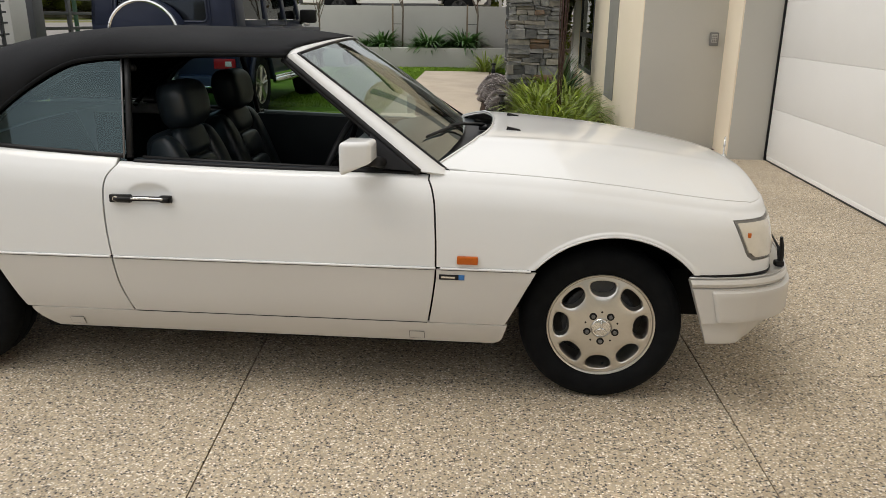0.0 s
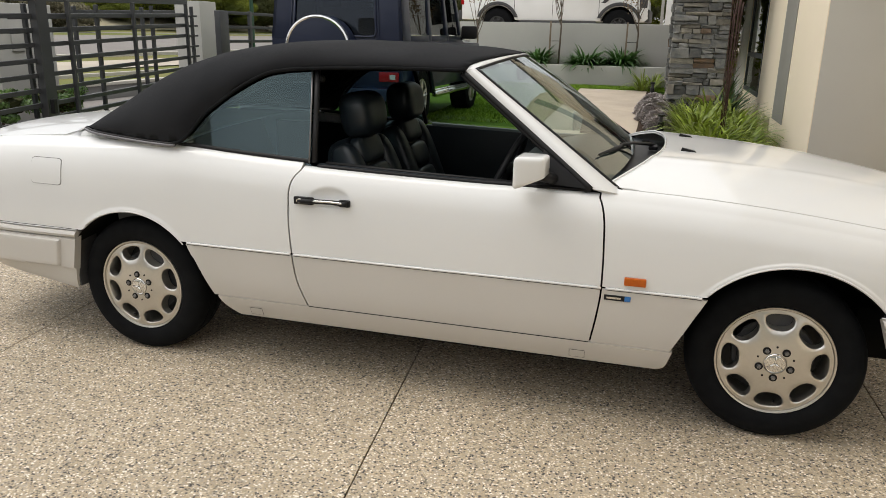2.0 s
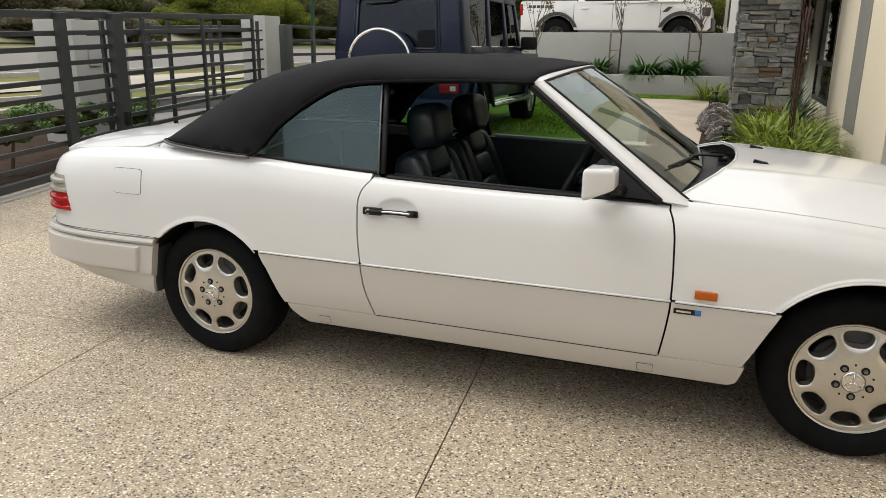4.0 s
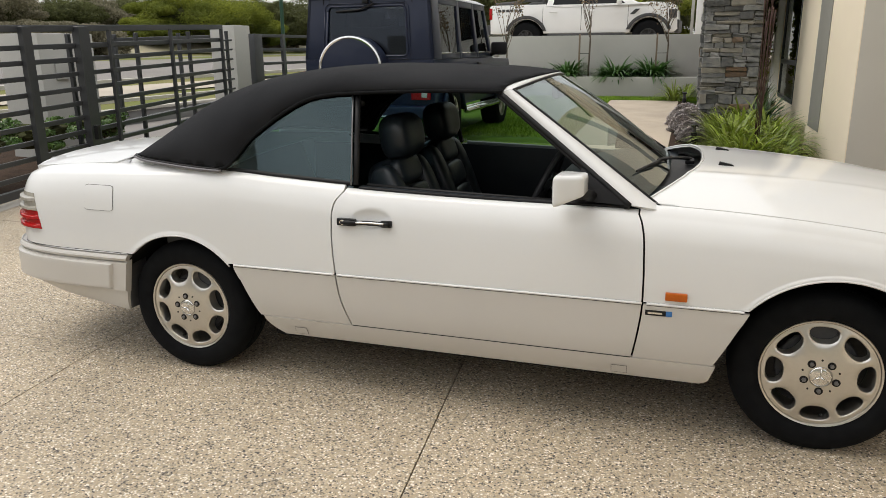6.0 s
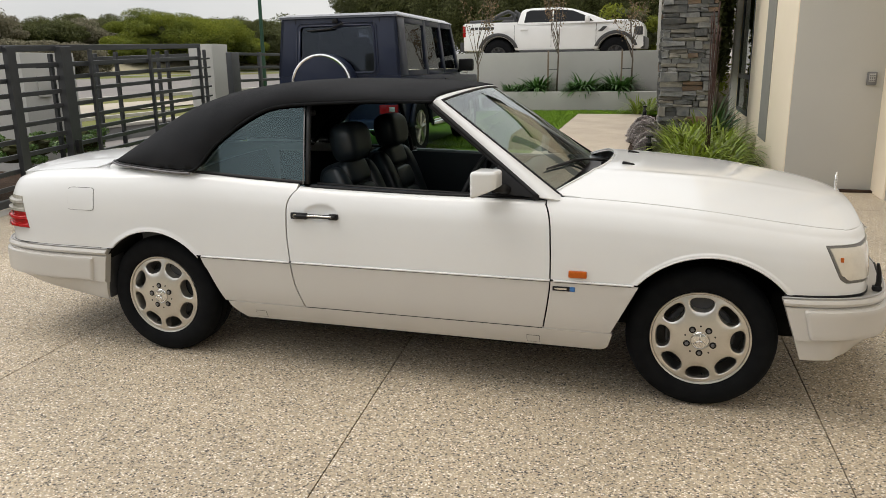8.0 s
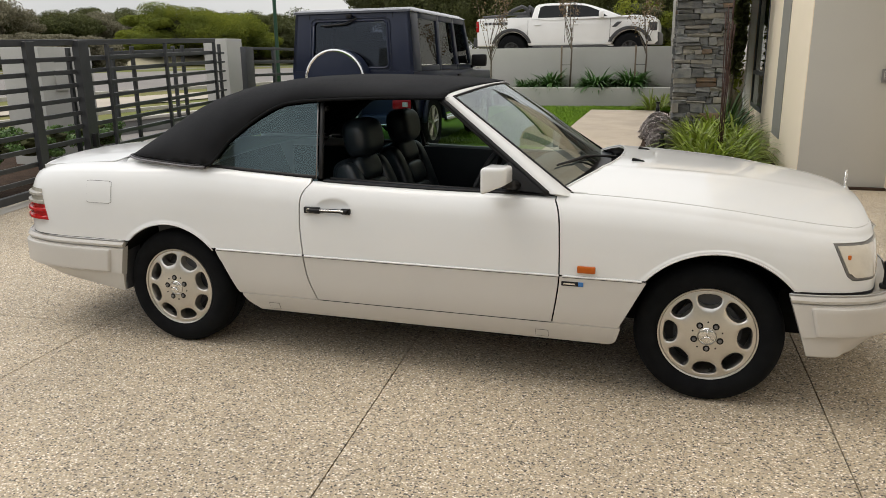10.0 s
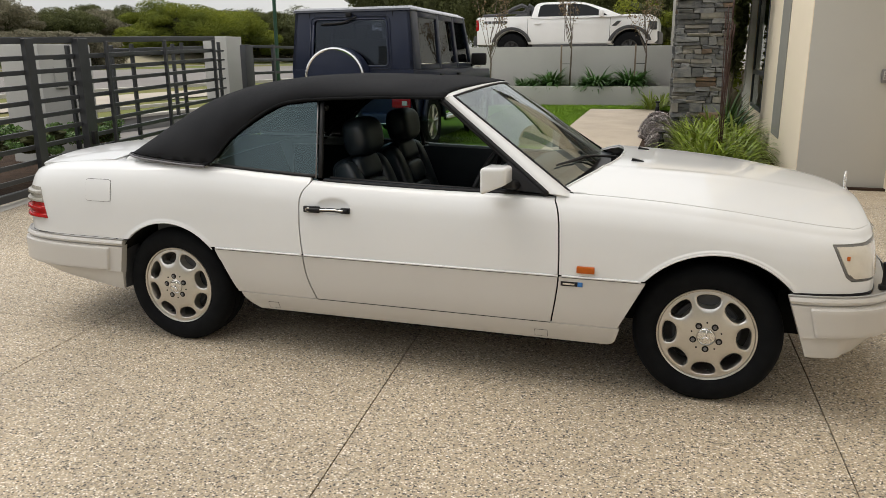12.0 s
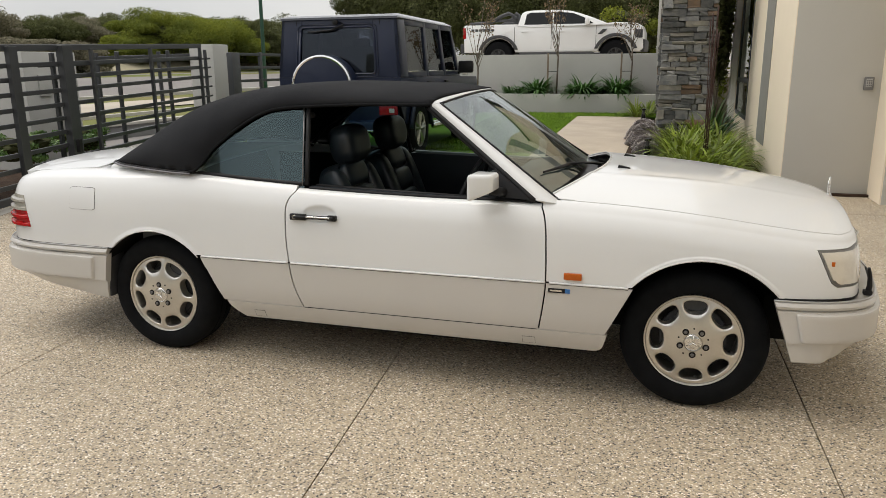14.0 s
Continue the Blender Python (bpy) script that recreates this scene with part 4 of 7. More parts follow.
def bonnet_at(x, k):
    """A point of the bonnet at x, k from -1 to 1 across it."""
    half, ze = float(np.interp(x, _rx, _ry)), float(np.interp(x, _rx, _rz))
    half += 0.0002
    z = ze + 0.0008 + (max(crest(x), ze) - ze) * (1 - abs(k) ** (3.9 - 1.4 * min(1.0, max(0.0, (x - 2.2) / 0.8))))
    rid = 0.60 - 0.16 * (x - 2.2)
    z += 0.0035 * math.exp(-((abs(k) - rid) / 0.04) ** 2) * min(1.0, max(0.0, (3.25 - x) / 0.4))
    z += 0.008 * abs(k) ** 4 * math.exp(-((x - 2.06) / 0.10) ** 2)
    return Vector((x, k * half, z))


def bonnet(u, v):
    k = math.sin((2 * v - 1) * math.pi / 2)
    k = 0.5 * k + 0.5 * (2 * v - 1)
    x_rear = max(2.262 - 0.205 * abs(k) ** 2.6, 2.062)
    x = x_rear + (BONNET_END - x_rear) * (1 - (1 - u) ** 1.7)
    return bonnet_at(x, k)


part("bonnet", sheet(bonnet, 90, 90, (0, 0, 1), 0.011), PAINT, car, angle=60)
_b = bmesh.new()
tube(_b, [bonnet(0.0, 0.03 + 0.94 * i / 70) + Vector((0.002, 0, 0.000)) for i in range(71)], 0.0045, 8)
part("bonnet_lip", _b, PAINT, car)
# thin tube covering the bonnet joint, grey in place of its shadow line
for _k in (False, True):
    _b = bmesh.new()
    tube(_b, [p + Vector((0, 0.0004, 0.0004)) for p in _rim[22:196]], 0.0019, 6)
    if _k:
        flip_y(_b)
    part("bonnet_gap", _b, SEAM, car)
for _k, _x in ((-0.33, 2.36), (0.33, 2.36)):
    _b = bmesh.new()
    _p = bonnet_at(_x, _k)
    prism(_b, [(-0.036, -0.004), (0.030, -0.004), (0.022, 0.004), (-0.030, 0.015)], -0.012, 0.012, "y", 0.002)
    for _v in _b.verts:
        _v.co += _p
    part("washer_jet", _b, BLACK, car)

# nose: grille, mascot ring
_b = bmesh.new()
for _i in range(6):
    box(_b, (3.400, 0, 0.590 + 0.026 * _i), (0.012, 0.62, 0.006), 0.002)
part("grille_slats", _b, BLACK, car)
_b = bmesh.new()
for _c, _s in (((3.400, 0, 0.575), (0.014, 0.70, 0.014)), ((3.400, 0, 0.738), (0.014, 0.68, 0.014)), ((3.394, -0.34, 0.656), (0.014, 0.016, 0.17)), ((3.394, 0.34, 0.656), (0.014, 0.016, 0.17))):
    box(_b, _c, _s, 0.004)
part("grille_frame", _b, CHROME, car)
for _k in (False, True):
    _b = bmesh.new()
    tube(_b, [(3.388, -0.676, 0.550), (3.392, -0.675, 0.590), (3.388, -0.678, 0.630), (3.378, -0.688, 0.668)], [0.012, 0.011, 0.009, 0.006], 8)
    box(_b, (3.388, -0.672, 0.560), (0.034, 0.036, 0.024), 0.009)
    tube(_b, [(3.402, -0.640, 0.560), (3.406, -0.600, 0.600), (3.410, -0.50, 0.625)], [0.008, 0.006, 0.004], 6)
    if _k:
        flip_y(_b)
    part("lamp_wiper", _b, BLACK, car, "black headlamp wiper arm")
mascot = bmesh.new()
_ring = [(3.325 + 0.010 * math.sin(a), 0.036 * math.sin(a), 0.905 + 0.037 * math.cos(a)) for a in [i * math.tau / 28 for i in range(29)]]
tube(mascot, _ring, 0.0035, 8, False)
for _k in range(3):
    _a = _k * math.tau / 3
    tube(mascot, [(3.325, 0, 0.905), (3.325 + 0.010 * math.sin(_a), 0.036 * math.sin(_a), 0.905 + 0.037 * math.cos(_a))], [0.005, 0.0022], 6)
tube(mascot, [(3.330, 0, 0.850), (3.326, 0, 0.868)], [0.014, 0.005], 10)
part("bonnet_mascot", mascot, CHROME, car, "chrome ring mascot on the bonnet")


# bumpers
def bumper(name, path, profile, shear, pad, apron_from, apron_in, apron_up):
    """A wrap-round bumper: path in plan from one wheel arch to the middle; pad: the raised strip's range of heights; the apron draws in past apron_from."""
    full = path + [(x, -y) for x, y in reversed(path[:-1])]
    sm = way(*[(x, y, 0) for x, y in full])
    n = 520
    pts = [sm(i / n) for i in range(n + 1)]
    run = [0.0]
    for p, q in zip(pts, pts[1:]):
        run.append(run[-1] + (q - p).length)
    bm = bmesh.new()
    rows = []
    sgn = 1 if shear > 0 else -1
    top = profile[0][1]
    for i, p in enumerate(pts):
        s = min(run[i], run[-1] - run[i])
        d = (pts[min(i + 1, n)] - pts[max(i - 1, 0)]).normalized()
        o = Vector((d.y, -d.x, 0)) * sgn
        row = []
        for off, z in profile:
            if pad[0] <= z <= pad[1]:
                off = min(off, 0.002)
            zz = z
            if z < pad[0]:
                low = (pad[0] - z) / (pad[0] - profile[-2][1])
                t = min(1.0, max(0.0, (s - apron_from) / (0.42 if shear > 0 else 0.85)))
                off -= apron_in * t * low
                zz += apron_up * t * low
            if s < 0.03:
                off = max(off, -0.038)
            q = p + o * off
            x = q.x + shear * (top - z) * max(0.0, 1 - s / 0.25)
            row.append(bm.verts.new((x, q.y, zz)))
        rows.append(row)
    k = len(profile)
    for r0, r1 in zip(rows, rows[1:]):
        for j in range(k):
            bm.faces.new((r0[j], r1[j], r1[(j + 1) % k], r0[(j + 1) % k]))
    bmesh.ops.recalc_face_normals(bm, faces=bm.faces[:])
    ends = []
    for row in (rows[0], rows[-1]):
        ends.append(bmesh.new())
        ends[-1].faces.new([ends[-1].verts.new(v.co) for v in row])
    body = part(name, bm, CLAD, car, "body-coloured plastic bumper with raised pad", angle=24)
    for b_ in ends:
        part("bumper_end", b_, CLAD, body)
    # the raised pad with its rounded rim
    bm = bmesh.new()
    rows = []
    ends = 0.070 if shear > 0 else 0.078
    for i, p in enumerate(pts):
        s = min(run[i], run[-1] - run[i])
        if s < ends - 0.002:
            continue
        d = (pts[min(i + 1, n)] - pts[max(i - 1, 0)]).normalized()
        o = Vector((d.y, -d.x, 0)) * sgn
        e = min(1.0, (s - ends) / 0.016)
        e = math.sqrt(max(0.0, 1 - (1 - e) ** 2))
        row = []
        for j in range(17):
            v = -1 + j / 8
            b_ = max(0.0, 1 - abs(v) ** 12) ** 0.5
            q = p + o * (-0.003 + 0.021 * b_ * e)
            z = (pad[0] + pad[1]) / 2 + v * (pad[1] - pad[0] - 0.006) / 2 * (0.93 + 0.07 * e)
            row.append(bm.verts.new((q.x + shear * (top - z) * max(0.0, 1 - s / 0.25), q.y, z)))
        rows.append(row)
    for r0, r1 in zip(rows, rows[1:]):
        for j in range(16):
            bm.faces.new((r0[j], r1[j], r1[j + 1], r0[j + 1]))
    bmesh.ops.recalc_face_normals(bm, faces=bm.faces[:])
    part("bumper_pad", bm, CLAD, body, angle=40)
    return body


_prof_f = [(-0.11, 0.536), (-0.012, 0.545), (0.0, 0.540), (0.005, 0.528), (0.0, 0.516), (-0.011, 0.511), (0.010, 0.507), (0.018, 0.502), (0.022, 0.440), (0.019, 0.384), (0.011, 0.374),
           (-0.012, 0.370), (-0.012, 0.330), (-0.020, 0.288), (-0.030, 0.281), (-0.06, 0.286)]
_path_f = [(3.016, -0.866), (3.12, -0.860), (3.24, -0.832), (3.34, -0.778), (3.405, -0.70), (3.44, -0.60), (3.485, -0.30), (3.497, 0.0)]
front_bumper = bumper("front_bumper", _path_f, _prof_f, 0.34, (0.373, 0.5085), 0.19, 0.13, 0.040)
_prof_r = [(-0.09, 0.547), (-0.012, 0.554), (0.0, 0.548), (0.007, 0.536), (0.0, 0.523), (-0.011, 0.518), (0.010, 0.514), (0.016, 0.508), (0.017, 0.445), (0.014, 0.387), (0.007, 0.376),
           (-0.012, 0.372), (-0.018, 0.318), (-0.030, 0.278), (-0.044, 0.268), (-0.08, 0.274)]
_path_r = [(-0.256, -0.868), (-0.46, -0.868), (-0.70, -0.858), (-0.88, -0.822), (-1.00, -0.765), (-1.075, -0.67), (-1.115, -0.52), (-1.14, -0.28), (-1.145, 0.0)]
rear_bumper = bumper("rear_bumper", _path_r, _prof_r, -0.17, (0.375, 0.5155), 0.05, 0.07, 0.070)
for _path, _top, _par, _rev in ((_path_f, 0.5475, front_bumper, False), (_path_r, 0.5555, rear_bumper, True)):
    _full = _path + [(x, -y) for x, y in reversed(_path[:-1])]
    _sm = way(*[(x, y, 0) for x, y in _full])
    _b = bmesh.new()
    _c = [_sm(0.0 + i / 80) for i in range(81)]
    _c = [(0.997 * p.x + 0.003 * 1.2, 0.992 * p.y, _top + 0.002) for p in _c]
    tube(_b, _c, 0.0035, 8)
    part("bumper_trim", _b, SATIN, _par, "thin bright trim")
_b = bmesh.new()
tube(_b, [flank(3.02 + 0.90 * i / 50, 0.552, -0.004) for i in range(51)], 0.0075, 8)
part("bumper_seal", _b, BLACK, car)
_b = bmesh.new()
tube(_b, [flank(3.02 + 0.90 * i / 50, 0.552, -0.004) * Vector((1, -1, 1)) for i in range(51)], 0.0075, 8)
part("bumper_seal", _b, BLACK, car)
_b = bmesh.new()
tube(_b, [flank(-0.29 - 1.45 * i / 50, 0.559, -0.005) for i in range(51)], 0.0065, 8)
part("bumper_seal", _b, BLACK, car)
_b = bmesh.new()
tube(_b, [flank(-0.29 - 1.45 * i / 50, 0.559, -0.005) * Vector((1, -1, 1)) for i in range(51)], 0.0065, 8)
part("bumper_seal", _b, BLACK, car)

for _k in (False, True):
    _b = bmesh.new()
    box(_b, (-0.290, -0.770, 0.415), (0.006, 0.130, 0.27), 0.0)
    if _k:
        flip_y(_b)
    part("bumper_liner", _b, GREY, car)
# ribbed tail lamps
for _k in (False, True):
    _h = None
    for _z0, _z1, _m in ((0.640, 0.7245, RED), (0.7255, 0.810, SMOKE)):
        def _rib(u, v, z0=_z0, z1=_z1):
            z = z0 + (z1 - z0) * v
            s = -1.45 + (0.625 + 0.055 * (0.810 - z) / 0.17) * u
            f = ((z - 0.640) / 0.0425) % 1.0
            rib = min(1.0, f / 0.12, max(0.0, (0.55 - f) / 0.12))
            return flank(s, z, 0.003 + 0.017 * rib * min(1.0, (1 - u) / 0.05))
        _b = sheet(_rib, 40, 48, (-1, -1, 0), 0.012, _k)
        part("tail_lamp", _b, _m, car, "ribbed red lens" if _m == RED else "ribbed smoke-grey lens", angle=30)

# boot lid and the deck round the folding roof
deck_z = curve((-1.1, 0.910), (-0.98, 0.924), (-0.6, 0.950), (-0.2, 0.968), (0.3, 0.968))


def deck(x, y, half):
    return deck_z(x) + 0.040 * (1 - min(1.0, (y / half) ** 2))


_b = sheet(lambda u, v: Vector(((-0.985 + 0.09 * abs(2 * v - 1) ** 4) + (0.585 - 0.09 * abs(2 * v - 1) ** 4) * u, (2 * v - 1) * 0.692, deck(-0.985 + 0.585 * u, (2 * v - 1) * 0.692, 0.70))), 24, 30, (0, 0, 1), 0.02)
part("boot_lid", _b, PAINT, car)


def _deck(u, v):
    y = (2 * v - 1)
    x = -0.3985 + 0.6245 * u
    e = roll(x, 1.0, *quarter_over(x))
    return Vector((x, y * (abs(e.y) - 0.002), e.z + (deck(x, y * 0.7, 0.70) - e.z) * (1 - abs(y) ** 10)))


part("roof_deck", sheet(_deck, 30, 30, (0, 0, 1), 0.01), PAINT, car)

# canvas roof
EDGE = [(1.470, -0.602, 1.307), (1.2, -0.628, 1.309), (1.0, -0.640, 1.304), (0.84, -0.650, 1.298), (0.72, -0.660, 1.289), (0.62, -0.674, 1.266), (0.50, -0.704, 1.199), (0.38, -0.752, 1.100),
        (0.262, -0.802, 0.978), (0.12, -0.795, 0.982), (-0.05, -0.775, 0.992), (-0.20, -0.735, 0.999), (-0.31, -0.66, 1.002)]
CREST = [(1.578, 0, 1.362), (1.35, 0, 1.389), (1.1, 0, 1.401), (0.87, 0, 1.402), (0.68, 0, 1.400), (0.52, 0, 1.391), (0.36, 0, 1.374), (0.20, 0, 1.344), (0.03, 0, 1.297), (-0.12, 0, 1.230),
         (-0.25, 0, 1.146), (-0.36, 0, 1.062), (-0.45, 0, 0.99)]
_ef = [curve(*[(i / 12, p[k]) for i, p in enumerate(EDGE)]) for k in range(3)]
_cf = [curve(*[(i / 12, p[k]) for i, p in enumerate(CREST)]) for k in range(3)]


def canopy(u, v, inside=0.0):
    e = Vector([f(u) for f in _ef])
    c = Vector([f(u) for f in _cf])
    a = abs(2 * v - 1) * math.pi / 2
    n = 2.9 - 0.3 * min(1.0, max(0.0, (u - 0.6) / 0.3)) - 0.8 * max(0.0, 1 - u / 0.16) ** 2
    p, q = math.sin(a) ** (2 / n), max(0.0, math.cos(a)) ** (2 / n)
    x = c.x + (e.x - c.x) * p * p
    y = abs(e.y) * p * (-1 if v < 0.5 else 1)
    z = e.z + (c.z - e.z) * q
    # the roof bows lift the cloth a little
    z += 0.004 * math.cos(u * math.tau * 3.0) * q * (1 if u < 0.6 else 0)
    w = Vector((x * 3.2, y * 2.0, z * 3.2))
    z += 0.0035 * noise.noise(w) * min(1.0, 4 * q) + 0.0012 * noise.noise(w * 4.1) * min(1.0, 4 * q)
    return Vector((x, y * (1 - inside), z - inside * 0.3))


_top = part("canvas_roof", sheet(canopy, 84, 72, (0, 0, 1), 0.018), FABRIC, car, "closed black canvas folding roof", angle=60)
_b = sheet(lambda u, v: canopy(u * 0.97, 0.10 + 0.80 * v, 0.03), 40, 30, (0, 0, -1), 0.0)
part("headliner", _b, CARPET, _top)
for _k in (False, True):
    _b = bmesh.new()
    tube(_b, [Vector([f(i / 80 * 8.1 / 12) for f in _ef]) + Vector((0, -0.002, -0.004)) for i in range(81)], 0.0075, 8)
    if _k:
        flip_y(_b)
    part("window_seal", _b, RUBBER, car)
    _b = bmesh.new()
    tube(_b, [Vector([f((8 + 4 * i / 40) / 12) for f in _ef]) + Vector((0, -0.004, -0.008)) for i in range(41)], 0.006, 8)
    if _k:
        flip_y(_b)
    part("roof_hem", _b, BLACK, car)
    _b = bmesh.new()
    tube(_b, [Vector([f((8 + 4 * i / 40) / 12) for f in _ef]) + Vector((-0.002, -0.009, -0.015)) for i in range(41)], 0.0062, 8)
    if _k:
        flip_y(_b)
    part("deck_trim", _b, TRIM, car, "dull grey trim round the roof's foot")
    # the body's lip rises to the hem
    def _lip(u, v):
        e = Vector([f((8 + 4 * u) / 12) for f in _ef]) + Vector((0, 0.002, -0.018))
        p = roll(e.x - 0.02 * u, 0.96, *quarter_over(e.x - 0.02 * u))
        return p + (e - p) * v + Vector((0, -0.004, 0.006)) * math.sin(math.pi * v)
    part("deck_rim", sheet(_lip, 40, 8, (0, -0.4, 1), 0.0, _k), PAINT, car)


def _tail_lip(u, v):
    c = canopy(1.0, 0.02 + 0.96 * u) + Vector((0.006, 0, -0.008))
    o = Vector((c.x - 0.060, c.y * 1.05, deck(c.x - 0.060, c.y, 0.70) + 0.001))
    return o + (c - o) * v


part("deck_rim", sheet(_tail_lip, 40, 6, (-0.4, 0, 1), 0.0), PAINT, car)

# side glass and belt strips
qtop = curve((0.22, 0.985), (0.33, 1.075), (0.404, 1.132), (0.47, 1.186), (0.54, 1.230), (0.611, 1.258), (0.684, 1.278), (0.774, 1.290), (0.88, 1.296))
qlow = lambda x: 0.958 - (x - 0.28) * 0.085


_ex, _ey, _ez = [p[0] for p in EDGE[8:2:-1]], [p[1] for p in EDGE[8:2:-1]], [p[2] for p in EDGE[8:2:-1]]


def lean(x, z):
    base = flank(x, shoulder(x)).y + 0.034
    return base + (z - 0.945) * 0.385


for _k in (False, True):
    def _qg(u, v):
        x = 0.264 + 0.594 * u
        zt = float(np.interp(x, _ex, _ez)) - 0.004
        z = qlow(x) + (zt - qlow(x)) * v
        yb, yt = lean(x, 0.945), float(np.interp(x, _ex, _ey)) + 0.010
        y = yb + (yt - yb) * v
        x -= 0.040 * max(0.0, (z - 0.92) / 0.37) * u ** 3 - 0.015 * u ** 3
        return Vector((x, y, z))
    _b = sheet(_qg, 30, 12, (0, -1, 0), 0.0, _k)
    _g = part("quarter_window", _b, TINT, car, "raised tinted side window")
    _g.visible_shadow = False
    _b = bmesh.new()
    tube(_b, [Vector((0.870 - 0.112 * (z - 0.92), lean(0.868, z) - 0.002, z)) for z in (0.925, 1.05, 1.15, 1.286)], 0.0038, 8)
    if _k:
        flip_y(_b)
    part("window_post", _b, DULL, car, "slim bright window edge")
    _b = bmesh.new()
    tube(_b, [Vector((0.888 - 0.112 * (z - 0.92), lean(0.868, z) + 0.010, z)) for z in (0.925, 1.05, 1.15, 1.286)], 0.013, 8)
    if _k:
        flip_y(_b)
    part("window_post_seal", _b, BLACK, car)
    _b = bmesh.new()
    _c = []
    for i in range(61):
        x = 0.20 + (0.866 - 0.20) * i / 60
        p = roll(x, 1.0, *quarter_over(x))
        _c.append(p + Vector((0, -0.004, 0.004)))
    tube(_b, _c, 0.010, 8)
    if _k:
        flip_y(_b)
    part("belt_strip", _b, BLACK, car)
    _b = bmesh.new()
    _c = []
    for i in range(61):
        x = 0.905 + (2.00 - 0.905) * i / 60
        p = roll(x, 1.0, 0.030, 0.012)
        _c.append(p + Vector((0, 0.000, 0.004)))
    tube(_b, _c, 0.0075, 8)
    tube(_b, [p + Vector((0, 0.018, 0.000)) for p in _c], 0.0065, 8)
    if _k:
        flip_y(_b)
    part("belt_strip", _b, BLACK, door[1 if _k else 0])

# the far door's window is wound up, the near one down
def _dg(u, v):
    x = 0.885 + 1.085 * u
    top = min(1.288, 0.902 + (1.992 - x) * 0.725)
    z = 0.925 + (top - 0.925) * v
    return Vector((x - 0.112 * (z - 0.92) * (1 - u), -0.788 + (z - 0.945) * 0.515, z))


_g = part("door_window", sheet(_dg, 30, 10, (0, -1, 0), 0.0, True), DOORGLASS, door[1], "raised green-tinted window glass")
_g.visible_shadow = False

# windscreen, pillars, header
def screen(u, v):
    y = 2 * v - 1
    lo = Vector((2.130 - 0.060 * y * y, 0.735 * y, 0.945 - 0.012 * y * y))
    hi = Vector((1.590 - 0.078 * y * y, 0.584 * y, 1.352 - 0.042 * y * y))
    p = lo + (hi - lo) * u
    return p + Vector((0.6, 0, 0.8)) * 0.022 * math.sin(math.pi * u) * (1 - y * y)


_g = part("windscreen", sheet(screen, 24, 30, (1, 0, 1), 0.0), SCREEN, car, "clear laminated windscreen")
_g.visible_shadow = False
for _k in (False, True):
    lo_f, lo_r = Vector((2.082, -0.752, 0.922)), Vector((2.010, -0.799, 0.911))
    hi_f, hi_r = Vector((1.512, -0.586, 1.310)), Vector((1.472, -0.601, 1.299))

    def _pil(u, v):
        u0 = -0.09 * (1 - v) - 0.012
        u = u0 + (1 - u0) * u
        a, b = lo_f + (hi_f - lo_f) * u, lo_r + (hi_r - lo_r) * u
        p = a + (b - a) * v
        bow = Vector((0.6, 0, 0.8)) * 0.001 * math.sin(math.pi * u)
        return p + bow + Vector((0.25, -0.85, 0.35)) * 0.016 * math.sin(math.pi * v)
    part("screen_pillar", sheet(_pil, 30, 8, (0.3, -1, 0.4), 0.02, _k), PAINT, car)
    _b = bmesh.new()
    tube(_b, [_pil(i / 30, 1.0) + Vector((-0.006, 0.006, -0.004)) for i in range(31)], 0.013, 8)
    tube(_b, [_pil(i / 30, 1.0) + Vector((-0.020, 0.013, -0.010)) for i in range(31)], 0.010, 8)
    if _k:
        flip_y(_b)
    part("pillar_seal", _b, BLACK, car)
    _b = bmesh.new()
    tube(_b, [_pil(i / 30, 0.0) + Vector((0.003, 0.003, 0.002)) for i in range(31)], 0.0050, 8)
    if _k:
        flip_y(_b)
    part("screen_rubber", _b, BLACK, car)
    _b = bmesh.new()
    prism(_b, [(1.80, 0.915), (2.00, 0.905), (1.82, 1.035)], -0.800, -0.780, "y", 0.004)
    for v in _b.verts:
        v.co.y += (v.co.z - 0.91) * 0.36
    if _k:
        flip_y(_b)
    part("mirror_sail", _b, BLACK, door[1 if _k else 0])
    # mirror
    _b = bmesh.new()
    box(_b, (0, 0, 0), (0.110, 0.175, 0.122), 0.021, seg=4)
    for v in _b.verts:
        t = (v.co.x + 0.059) / 0.118
        v.co.z = v.co.z * (1 - (0.74 if v.co.z < 0 else 0.10) * t) + 0.006 * t
        v.co.y *= 1 - 0.24 * t
        v.co.z += -0.03 * (v.co.y)
        v.co += Vector((1.805, -0.905, 0.973))
    if _k:
        flip_y(_b)
    _mirror = part("door_mirror", _b, PAINT, door[1 if _k else 0], "white mirror housing")
    _b = bmesh.new()
    box(_b, (1.7515, -0.905, 0.973), (0.004, 0.145, 0.088), 0.02, seg=3)
    if _k:
        flip_y(_b)
    part("mirror_glass", _b, CHROME, _mirror)
    _b = bmesh.new()
    tube(_b, [(1.87, -0.775, 0.93), (1.85, -0.83, 0.945), (1.83, -0.86, 0.955)], 0.022, 10)
    if _k:
        flip_y(_b)
    part("mirror_arm", _b, BLACK, _mirror)
def header(u, v):
    y = 2 * v - 1
    a = math.asin(min(1.0, abs(y)) ** 1.05) / math.pi
    p, q = canopy(0.0, 0.5 + math.copysign(a, y)) + Vector((-0.012, 0, -0.010)), screen(1.0, v)
    return p + (q - p) * u + Vector((0.5, 0, 0.8)) * 0.009 * math.sin(math.pi * u)


